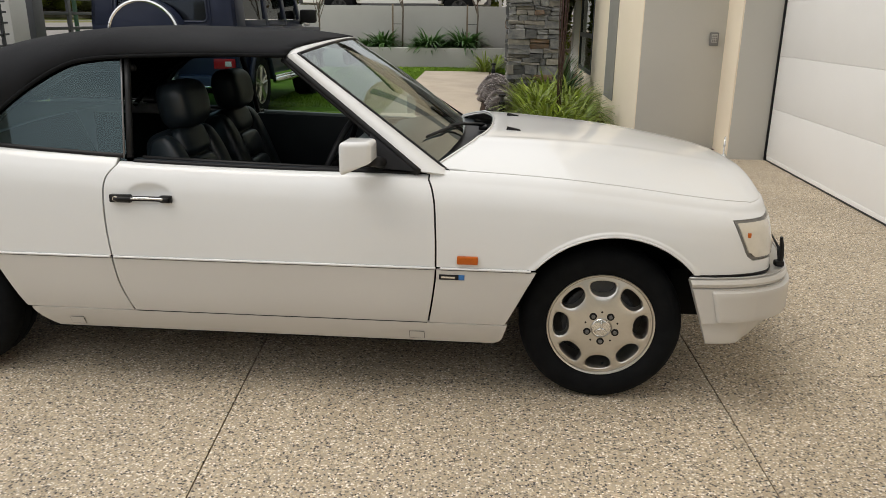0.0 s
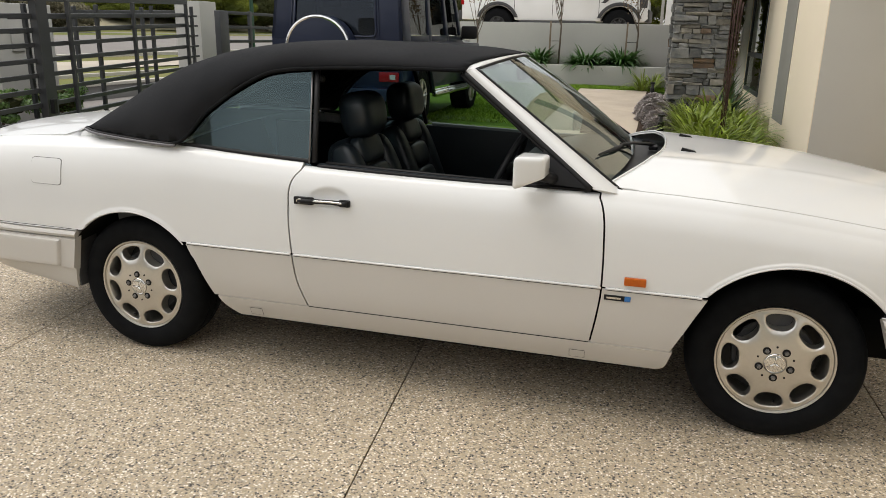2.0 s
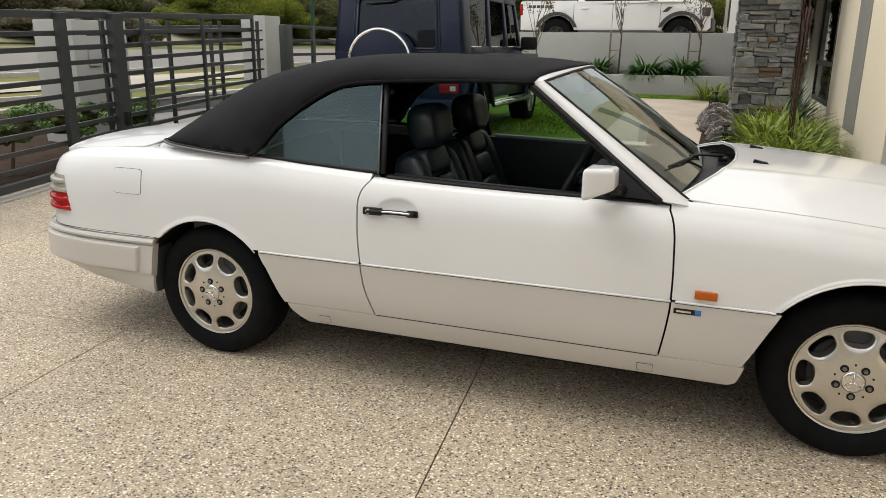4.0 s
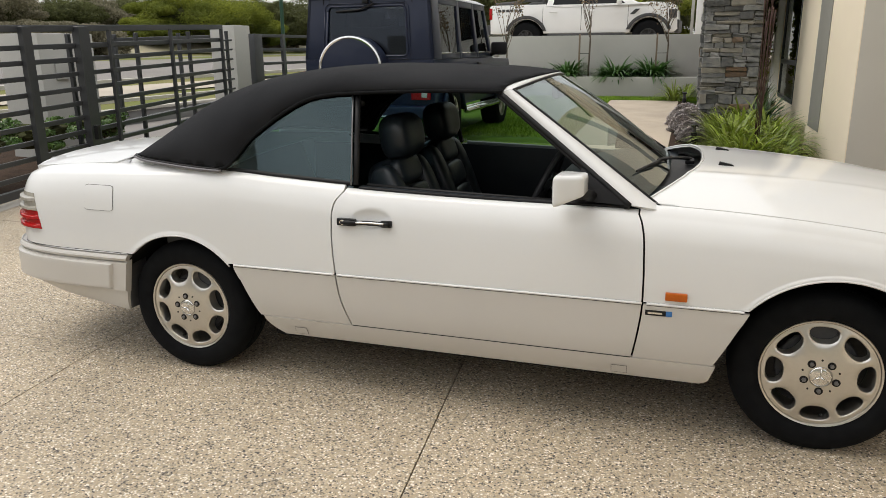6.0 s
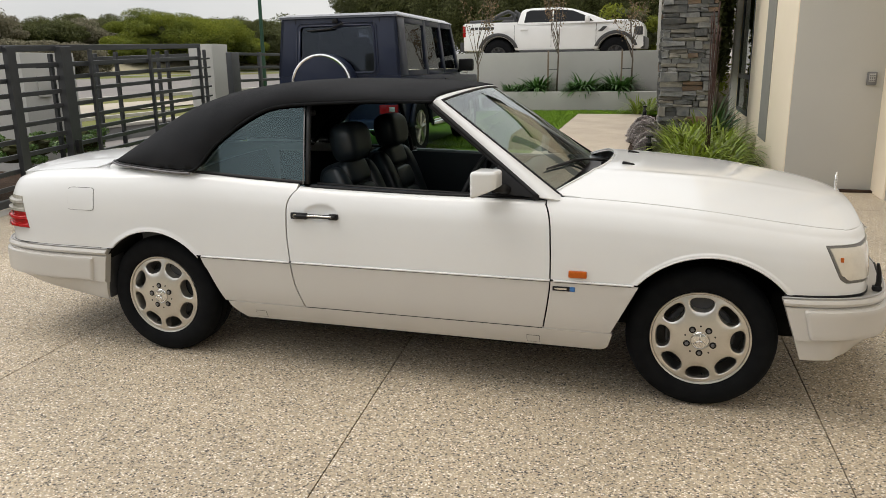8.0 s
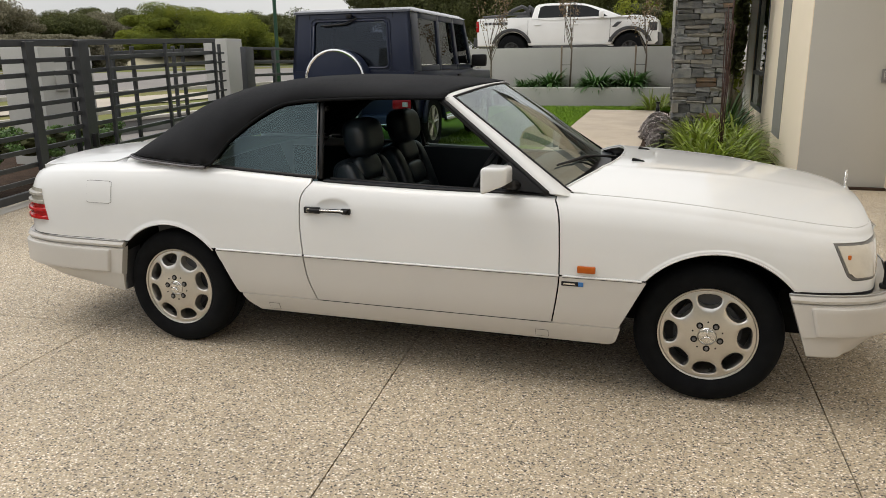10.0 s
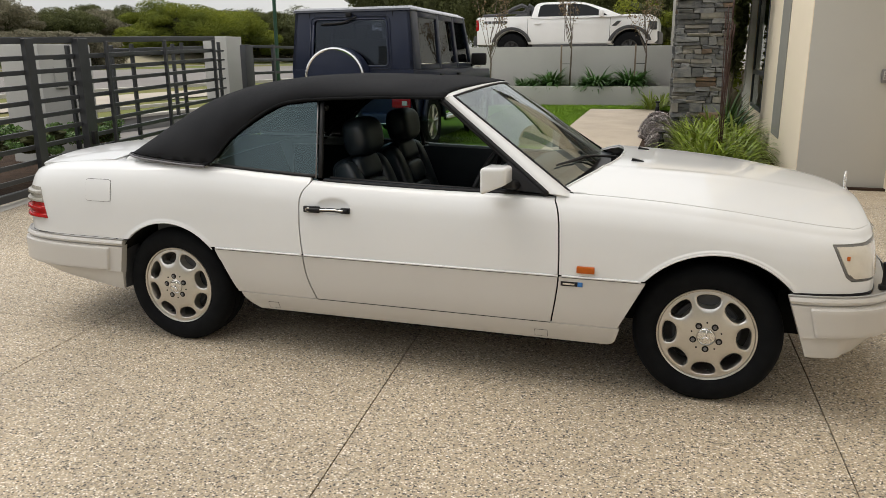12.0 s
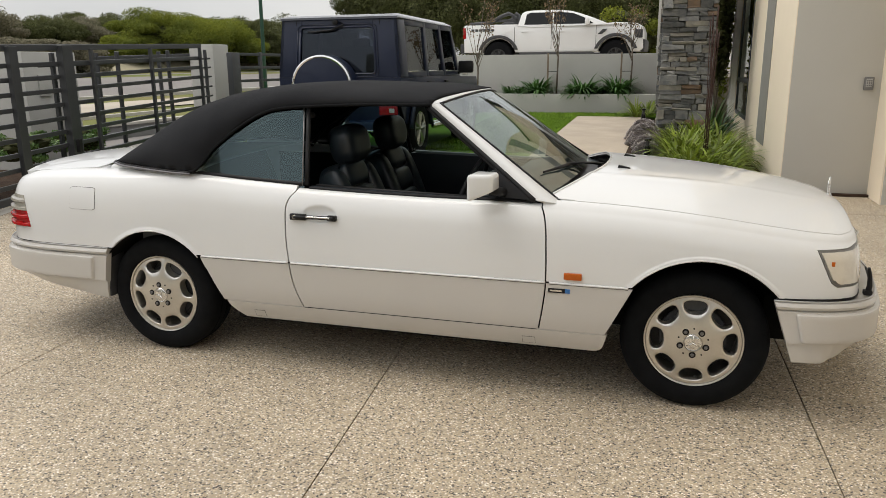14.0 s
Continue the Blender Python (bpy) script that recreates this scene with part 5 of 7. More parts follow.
_b = sheet(header, 8, 40, (0, 0, 1), 0.02)
part("roof_header", _b, PAINT, car)
_b = bmesh.new()
tube(_b, [screen(1.0, i / 30) + Vector((0.000, 0, 0.000)) for i in range(31)], 0.006, 8)
part("screen_rubber", _b, BLACK, car)
_b = bmesh.new()
tube(_b, [header(0.10, i / 40) for i in range(41)], 0.006, 8)
part("header_seal", _b, BLACK, car)

# scuttle, wiper
_b = sheet(lambda u, v: Vector((2.02 - 0.125 * (2 * v - 1) ** 2 + 0.28 * u, (2 * v - 1) * 0.755, 0.928 - 0.012 * u - 0.02 * (2 * v - 1) ** 2)), 8, 24, (0, 0, 1), 0.01)
part("scuttle", _b, BLACK, car)
wiper = bmesh.new()
tube(wiper, [(2.215, 0.20, 0.948), (2.178, 0.09, 0.966), (2.128, -0.08, 0.988), (2.078, -0.27, 1.006)], [0.009, 0.008, 0.006, 0.004], 8)
tube(wiper, [(2.128, 0.06, 0.974), (2.092, -0.18, 0.994), (2.072, -0.355, 1.002), (2.014, -0.60, 1.004)], [0.003, 0.005, 0.005, 0.003], 6, flat=1.8)
box(wiper, (2.212, 0.19, 0.938), (0.045, 0.08, 0.022), 0.010)
part("wiper", wiper, BLACK, car, "single black wiper arm at rest")

# handle, side lamp, badge
for _k in (False, True):
    _d = door[1 if _k else 0]
    _b = bmesh.new()
    for s, w, h in ((0.880, 0.084, 0.031), (1.055, 0.046, 0.028)):
        box(_b, flank(s, 0.7855, 0.010), (w, 0.020, h), 0.006)
    tube(_b, [flank(0.86 + 0.21 * i / 12, 0.7855, 0.021) for i in range(13)], 0.0098, 10, flat=1.0)
    if _k:
        flip_y(_b)
    _hd = part("door_handle", _b, BLACK, _d, "black pull handle with chrome strip")
    _b = bmesh.new()
    tube(_b, [flank(0.925 + 0.125 * i / 10, 0.788, 0.0290) for i in range(11)], 0.0045, 8)
    if _k:
        flip_y(_b)
    part("chrome_strip", _b, CHROME, _hd)
    _b = bmesh.new()
    lathe(_b, [(0, -0.004), (0.010, -0.004), (0.011, 0), (0.011, 0.006)], 16, Matrix.Translation(flank(0.866, 0.7865, 0.024)))
    if _k:
        flip_y(_b)
    part("lock_barrel", _b, CHROME, _hd)
    _f = fender[1 if _k else 0]
    _b = bmesh.new()
    box(_b, flank(2.197, 0.5905, 0.004), (0.078, 0.018, 0.030), 0.005)
    if _k:
        flip_y(_b)
    part("side_lamp", _b, AMBER, _f, "amber side indicator lens")
    for s, w, m in ((2.128, 0.074, BLACK), (2.176, 0.022, BLUE)):
        _b = bmesh.new()
        box(_b, flank(s, 0.5225, 0.004), (w, 0.004, 0.020), 0.001)
        if _k:
            flip_y(_b)
        part("badge", _b, m, _f)
    _b = bmesh.new()
    box(_b, flank(2.126, 0.5225, 0.0068), (0.052, 0.001, 0.007), 0.0)
    if _k:
        flip_y(_b)
    part("badge_bar", _b, CHROME, _f)

# wheel wells, floor and inner shell
for ax, az, ar, _st in ARCHES:
    for _k in (False, True):
        _b = bmesh.new()
        n = 28
        rings = []
        for yy in (-0.852, -0.60, -0.46):
            rr = ar - 0.004 if yy < -0.8 else ar + 0.01
            rings.append([_b.verts.new((ax + rr * (_st - 0.01 if yy < -0.8 and a < 1.57 and _st < 1 else 1.04) * math.cos(a), yy, az + rr * math.sin(a))) for a in [math.radians(-8) + math.radians(196) * i / n for i in range(n + 1)]])
        for r0, r1 in zip(rings, rings[1:]):
            for i in range(n):
                _b.faces.new((r0[i], r0[i + 1], r1[i + 1], r1[i]))
        for v in _b.verts:
            v.co.z = max(v.co.z, 0.36)
        _b.faces.new(rings[-1])
        if _k:
            flip_y(_b)
        part("wheel_well", _b, DARK, car)
_b = bmesh.new()
box(_b, (1.37, 0, 0.277), (1.80, 1.60, 0.12), 0.02)
box(_b, (-0.60, 0, 0.46), (0.50, 1.25, 0.14), 0.03)
box(_b, (3.15, 0, 0.44), (0.30, 1.20, 0.12), 0.03)
box(_b, (1.35, 0, 0.30), (4.0, 0.80, 0.16), 0.02)
part("underbody", _b, DARK, car)
for _k in (False, True):
    _b = bmesh.new()
    prism(_b, [(0.86, 0.34), (2.04, 0.34), (2.05, 0.80), (1.99, 0.893), (0.90, 0.920), (0.85, 0.82)], -0.772, -0.725, "y", 0.01)
    if _k:
        flip_y(_b)
    part("door_card", _b, LEATHER, door[1 if _k else 0])
    # door top caps; the far one carries its grey-blue sheen as colour
    _b = bmesh.new()
    tube(_b, [(0.93, -0.748, 0.922), (1.4, -0.752, 0.908), (1.96, -0.744, 0.892)], 0.014 if _k else 0.008, 8)
    if _k:
        flip_y(_b)
    part("door_cap", _b, CAP_SHEEN if _k else BLACK, door[1 if _k else 0])
    _b = bmesh.new()
    prism(_b, [(-0.1, 0.60), (0.45, 0.40), (0.84, 0.34), (0.84, 0.88), (0.25, 0.90), (-0.1, 0.90)], -0.765, -0.74, "y")
    if _k:
        flip_y(_b)
    part("rear_trim", _b, LEATHER, car)
    _b = bmesh.new()
    prism(_b, [(2.08, 0.56), (2.37, 0.56), (2.55, 0.70), (2.9, 0.70), (3.1, 0.56), (3.1, 0.74), (2.6, 0.83), (2.08, 0.87)], -0.72, -0.68, "y")
    if _k:
        flip_y(_b)
    part("inner_wing", _b, DARK, car)


# seats
def front_seat(y, f):
    seat = new("front_seat")
    seat.parent = car
    _b = bmesh.new()
    pillow(_b, (1.22 + f, y, 0.50), (0.27, 0.25, 0.085), 4.5)
    part("seat_cushion", _b, LEATHER, seat)
    tilt = Matrix.Rotation(radians(-21), 4, "Y")
    _b = bmesh.new()
    pillow(_b, (0.915 + f, y, 0.695), (0.062, 0.245, 0.305), 4.5, tilt, 28, 20)
    part("backrest", _b, LEATHER, seat, "black leather backrest with sewn pads")
    for k in range(4):
        _b = bmesh.new()
        pillow(_b, (1.040 + f - 0.0495 * k, y, 0.545 + 0.129 * k), (0.040, 0.138, 0.067), 3.6, tilt)
        part("seat_pad", _b, LEATHER, seat)
    for sgn in (-1, 1):
        _b = bmesh.new()
        pillow(_b, (0.952 + f, y + sgn * 0.192, 0.690), (0.075, 0.062, 0.300), 3.4, tilt, 20, 20)
        part("bolster", _b, LEATHER, seat)
    _b = bmesh.new()
    pillow(_b, (0, 0, 0), (0.080, 0.148, 0.104), 3.0, None, 36, 24)
    for v in _b.verts:
        v.co.y *= 1 + 0.30 * v.co.z
        v.co.x += 0.25 * v.co.y ** 2 * 4
        v.co = Vector((0.865 + f, y, 1.085)) + Matrix.Rotation(radians(-10), 3, "Y") @ v.co
    _hr = part("headrest", _b, LEATHER, seat)
    _b = bmesh.new()
    for sgn in (-1, 1):
        tube(_b, [(0.852 + f, y + 0.06 * sgn, 0.92), (0.862 + f, y + 0.06 * sgn, 1.02)], 0.006, 8)
    part("headrest_post", _b, CHROME, _hr)


front_seat(-0.36, 0.065)
front_seat(0.36, 0.02)
_b = bmesh.new()
box(_b, (0.18, 0, 0.50), (0.48, 1.15, 0.18), 0.05, seg=3)
box(_b, (-0.10, 0, 0.74), (0.14, 1.18, 0.44), 0.05, Matrix.Rotation(radians(-22), 4, "Y"), 3)
box(_b, (-0.34, 0, 0.93), (0.34, 1.2, 0.04), 0.02)
part("rear_bench", _b, LEATHER, car)
_b = bmesh.new()
box(_b, (1.1, 0, 0.33), (2.0, 1.48, 0.05), 0.01)
box(_b, (1.25, 0, 0.45), (0.9, 0.16, 0.26), 0.03)
part("cabin_floor", _b, CARPET, car)
_b = bmesh.new()
prism(_b, [(1.66, 0.58), (2.15, 0.50), (2.15, 0.915), (1.86, 0.925), (1.72, 0.895), (1.62, 0.80)], -0.735, 0.735, "y", 0.03)
prism(_b, [(1.66, 0.90), (1.86, 0.915), (1.80, 0.965), (1.70, 0.96)], -0.53, -0.18, "y", 0.015)
part("dashboard", _b, LEATHER, car)
_b = bmesh.new()
_c, _ax = Vector((1.60, -0.36, 0.855)), Matrix.Rotation(radians(-66), 3, "Y")
tube(_b, [_c + _ax @ Vector((0.195 * math.cos(a), 0.195 * math.sin(a), 0)) for a in [i * math.tau / 40 for i in range(41)]], 0.0135, 8, False)
for a in (0.35, math.pi - 0.35, -0.9, math.pi + 0.9):
    tube(_b, [_c, _c + _ax @ Vector((0.19 * math.sin(a), 0.19 * math.cos(a), 0))], 0.013, 6, flat=0.5)
tube(_b, [_c + _ax @ Vector((0, 0, 0.03)), _c + _ax @ Vector((0, 0, -0.02))], 0.06, 16)
tube(_b, [_c, _c + _ax @ Vector((0, 0, -0.18))], 0.03, 10)
part("steering_wheel", _b, BLACK, car)
_b = bmesh.new()
box(_b, (1.60, 0.0, 1.275), (0.035, 0.22, 0.062), 0.018, Matrix.Rotation(radians(-12), 4, "Y"))
tube(_b, [(1.60, 0, 1.30), (1.575, 0, 1.345)], 0.010, 8)
part("rear_view_mirror", _b, BLACK, car)
for sgn in (-1, 1):
    _b = bmesh.new()
    box(_b, (1.44, 0.33 * sgn, 1.318), (0.15, 0.36, 0.016), 0.007, Matrix.Rotation(radians(6), 4, "Y"))
    part("sun_visor", _b, CARPET, car)
_b = bmesh.new()
tube(_b, [(0.86, -0.60, 1.25), (0.60, -0.58, 1.24), (0.34, -0.62, 1.10), (0.20, -0.66, 0.96)], 0.014, 8)
tube(_b, [(0.86, 0.60, 1.25), (0.60, 0.58, 1.24), (0.34, 0.62, 1.10), (0.20, 0.66, 0.96)], 0.014, 8)
tube(_b, [(0.62, -0.585, 1.25), (0.62, -0.3, 1.345), (0.62, 0.3, 1.345), (0.62, 0.585, 1.25)], 0.012, 8)
part("roof_bow", _b, BLACK, car)


# wheels
def hole_point(k, n):
    """Outline of one rim opening about its middle: (outward, sideways)."""
    a = k * math.tau / n
    c, s = math.cos(a), math.sin(a)
    e = 2.5
    r = (abs(c) ** e + abs(s) ** e) ** (-1 / e)
    u, w = 0.0315 * r * c, 0.0500 * r * s
    return u, w * (1.0 + 5.5 * u) - 0.0, 


def dish(r):
    return 0.004 + 0.026 * (1 - min(1.0, r / 0.2) ** 2)


def rim_mesh():
    bm = bmesh.new()
    n, rings, rc = 48, 5, 0.157
    r_in, r_out, half = 0.082, 0.200, math.pi / 8
    # the outline's points nearest to a sector's corners go to the corners
    corners = {}
    angle_of = [math.atan2(hole_point(k, n)[1], hole_point(k, n)[0]) for k in range(n)]
    for rad in (r_in, r_out):
        for sg in (-1, 1):
            cx, cy = rad * math.cos(half), sg * rad * math.sin(half)
            corners[min(range(n), key=lambda k: abs(angle_of[k] - math.atan2(cy, cx - rc)))] = (cx, cy)
    for sec in range(8):
        mid = sec * math.pi / 4
        grid_ = []
        for k in range(n):
            u, w = hole_point(k, n)
            # outline point in polar about the hub, relative to this sector's middle line
            hx, hy = rc + u, w
            a = math.atan2(w, u)
            dx, dy = math.cos(a), math.sin(a)
            t = 9.0
            for sg in (-1, 1):
                nx, ny = -math.sin(half) * sg * -1, math.cos(half) * sg
                nx, ny = -math.sin(half), sg * math.cos(half)
                den = dx * nx + dy * ny
                if den > 1e-9:
                    t = min(t, -(rc * nx) / den)
            # circles
            for rad, inner in ((r_out, False), (r_in, True)):
                bq, cq = rc * dx, rc * rc - rad * rad
                disc = bq * bq - cq
                if disc > 0:
                    for root in ((-bq - math.sqrt(disc)), (-bq + math.sqrt(disc))):
                        if root > 1e-6:
                            t = min(t, root)
            bx, by = corners.get(k, (rc + dx * t, dy * t))
            col = []
            for q in range(rings + 1):
                f = q / rings
                x, y = hx + (bx - hx) * f, hy + (by - hy) * f
                r = math.hypot(x, y)
                ang = math.atan2(y, x) + mid
                sink = -0.0045 * (1 - f) ** 5
                col.append(bm.verts.new((r * math.cos(ang), -(dish(r) + sink), r * math.sin(ang))))
            hr, ha = math.hypot(hx, hy), math.atan2(hy, hx) + mid
            hr2 = rc + (hr - rc) * 0.90
            col.insert(0, bm.verts.new((hr2 * math.cos(ha), 0.030, hr2 * math.sin(ha))))
            grid_.append(col)
        for k in range(n):
            j = (k + 1) % n
            for q in range(rings + 1):
                bm.faces.new((grid_[k][q], grid_[j][q], grid_[j][q + 1], grid_[k][q + 1]))
    bmesh.ops.remove_doubles(bm, verts=bm.verts[:], dist=0.0004)
    lathe(bm, [(0.082, -dish(0.082)), (0.060, -dish(0.06)), (0.042, -dish(0.042)), (0.040, -dish(0.042) + 0.004), (0, -dish(0.042) + 0.004)], 48)
    lathe(bm, [(0.070, -dish(0.070) + 0.003), (0.095, -dish(0.095) + 0.003), (0.108, -dish(0.108) + 0.004)], 64)
    lathe(bm, [(0.198, -dish(0.2)), (0.2045, -0.0035), (0.2060, -0.0005), (0.2085, -0.0085), (0.2145, -0.0105), (0.216, -0.006), (0.213, 0.004), (0.205, 0.010), (0.200, 0.06), (0.195, 0.15)], 64)
    bmesh.ops.recalc_face_normals(bm, faces=bm.faces[:])
    return bm


def wheel(x, y, side, turn, z=0.314):
    hub = new("wheel")
    hub.parent = car
    hub.matrix_basis = pose(x, y, z, 0, 0, 0 if side < 0 else 180) @ pose(0, 0, 0, 0, turn, 0)
    tb = bmesh.new()
    lathe(tb, [(0.200, 0.020), (0.205, 0.002), (0.222, -0.012), (0.245, -0.018), (0.270, -0.017), (0.288, -0.010), (0.300, 0.000), (0.309, 0.014), (0.3135, 0.034),
               (0.3145, 0.058), (0.3145, 0.062), (0.308, 0.063), (0.308, 0.069), (0.3148, 0.070), (0.3148, 0.112), (0.308, 0.113), (0.308, 0.119), (0.3145, 0.120), (0.3135, 0.150),
               (0.303, 0.184), (0.27, 0.200), (0.21, 0.18)], 84)
    # block edges of the tread along the shoulder
    for i in range(84):
        a = i * math.tau / 84
        box(tb, (0.3020 * math.cos(a), 0.023, 0.3020 * math.sin(a)), (0.012, 0.026, 0.014), 0.002, Matrix.Rotation(-a, 4, "Y"), 1)
    part("tyre", tb, RUBBER, hub, "black tyre with grooved tread")
    rim = part("rim", rim_mesh(), ALLOY, hub, "silver eight-hole alloy rim", angle=40)
    rim.location = (0, 0.004, 0)
    rim.scale = (0.968, 1, 0.968)
    # disc and barrel are coloured dark for the shade behind the rim holes
    db = bmesh.new()
    lathe(db, [(0.0, 0.055), (0.14, 0.055), (0.145, 0.06), (0.145, 0.08), (0, 0.08)], 40)
    box(db, (0.0, 0.06, 0.15), (0.14, 0.05, 0.06), 0.01)
    part("brake_disc", db, GREY, hub)
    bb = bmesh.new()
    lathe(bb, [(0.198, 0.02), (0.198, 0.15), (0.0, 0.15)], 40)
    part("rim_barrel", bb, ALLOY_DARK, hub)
    for i in range(5):
        a = math.radians(90 + 72 * i + 36)
        lb = bmesh.new()
        mm = Matrix.Translation((0.058 * math.cos(a), -dish(0.058) - 0.001, 0.058 * math.sin(a)))
        lathe(lb, [(0.0150, 0.004), (0.0150, -0.0006), (0, -0.0006)], 20, mm)
        part("bolt_seat", lb, BLACK, rim)
        lb = bmesh.new()
        lathe(lb, [(0, -0.007), (0.0068, -0.007), (0.0085, -0.005), (0.0085, 0.002)], 6, mm)
        part("wheel_bolt", lb, DULL, rim)
        a2 = math.radians(90 + 72 * i)
        lb = bmesh.new()
        lathe(lb, [(0, -0.0016), (0.0040, -0.0016), (0.0040, 0.002)], 10, Matrix.Translation((0.066 * math.cos(a2), -dish(0.066) - 0.0008, 0.066 * math.sin(a2))))
        part("pin_hole", lb, BLACK, rim)
    cb = bmesh.new()
    lathe(cb, [(0, -0.006), (0.030, -0.0045), (0.034, -0.003), (0.037, -0.004), (0.039, -0.002), (0.039, 0.004)], 32, Matrix.Translation((0, -dish(0.042), 0)))
    for k in range(3):
        a = math.radians(90 + 120 * k)
        tube(cb, [(0, -dish(0.042) - 0.007, 0), (0.032 * math.cos(a), -dish(0.042) - 0.005, 0.032 * math.sin(a))], [0.0045, 0.002], 6)
    part("hub_cap", cb, CHROME, rim, "silver centre cap")
    vb = bmesh.new()
    tube(vb, [(0.176 * math.cos(-1.45), 0.012, 0.176 * math.sin(-1.45)), (0.166 * math.cos(-1.45), -0.004, 0.166 * math.sin(-1.45))], 0.0045, 8)
    part("valve", vb, BLACK, rim)
    return hub


wheel(0.026, -0.804, -1, 29, 0.311)
wheel(2.715, -0.777, -1, 0)
wheel(0.0, 0.775, 1, 30)
wheel(2.715, 0.777, 1, 5)


# ---------------------------------------------------------------- other vehicles
def plain_wheel(parent, x, y, z, r, w, rim_r, out, rim_mat, spokes=5):
    """A simpler wheel for a vehicle farther off; out: -1 faces local -y."""
    hub = new("wheel")
    hub.parent = parent
    hub.matrix_basis = pose(x, y, z, 0, 0, 0 if out < 0 else 180)
    tb = bmesh.new()
    lathe(tb, [(rim_r, 0.02), (rim_r + 0.01, -0.005), (r - 0.05, -0.012), (r - 0.015, 0.006), (r, 0.03), (r, w - 0.03), (r - 0.03, w), (rim_r, w - 0.02)], 48)
    for i in range(48):
        a = i * math.tau / 48
        box(tb, ((r - 0.004) * math.cos(a), 0.03, (r - 0.004) * math.sin(a)), (0.016, 0.05, 0.022), 0.0, Matrix.Rotation(-a, 4, "Y"))
    part("tyre", tb, RUBBER, hub)
    rb = bmesh.new()
    lathe(rb, [(rim_r, 0.02), (rim_r + 0.006, 0.0), (rim_r - 0.012, 0.004), (rim_r - 0.018, 0.03), (rim_r - 0.02, 0.10), (0.0, 0.10)], 40)
    for i in range(spokes):
        a = i * math.tau / spokes + 0.3
        for da in (-0.16, 0.16):
            c, s = math.cos(a + da * 0.4), math.sin(a + da * 0.4)
            tube(rb, [(0.03 * math.cos(a), 0.02, 0.03 * math.sin(a)), ((rim_r - 0.015) * math.cos(a + da), 0.012, (rim_r - 0.015) * math.sin(a + da))], [0.028, 0.022], 6, flat=0.7)
    lathe(rb, [(0, 0.0), (0.045, 0.004), (0.05, 0.02), (0.05, 0.05)], 20)
    part("rim", rb, rim_mat, hub)
    return hub


def arch_line(cx, cz, r, z0, n=10, rev=False):
    """Points over a wheel opening from front to back at the sill height z0."""
    a0 = math.asin(max(-1, min(1, (z0 - cz) / r)))
    pts = [(cx + r * math.cos(a0 + (math.pi - 2 * a0) * i / n), cz + r * math.sin(a0 + (math.pi - 2 * a0) * i / n)) for i in range(n + 1)]
    return pts[::-1] if rev else pts


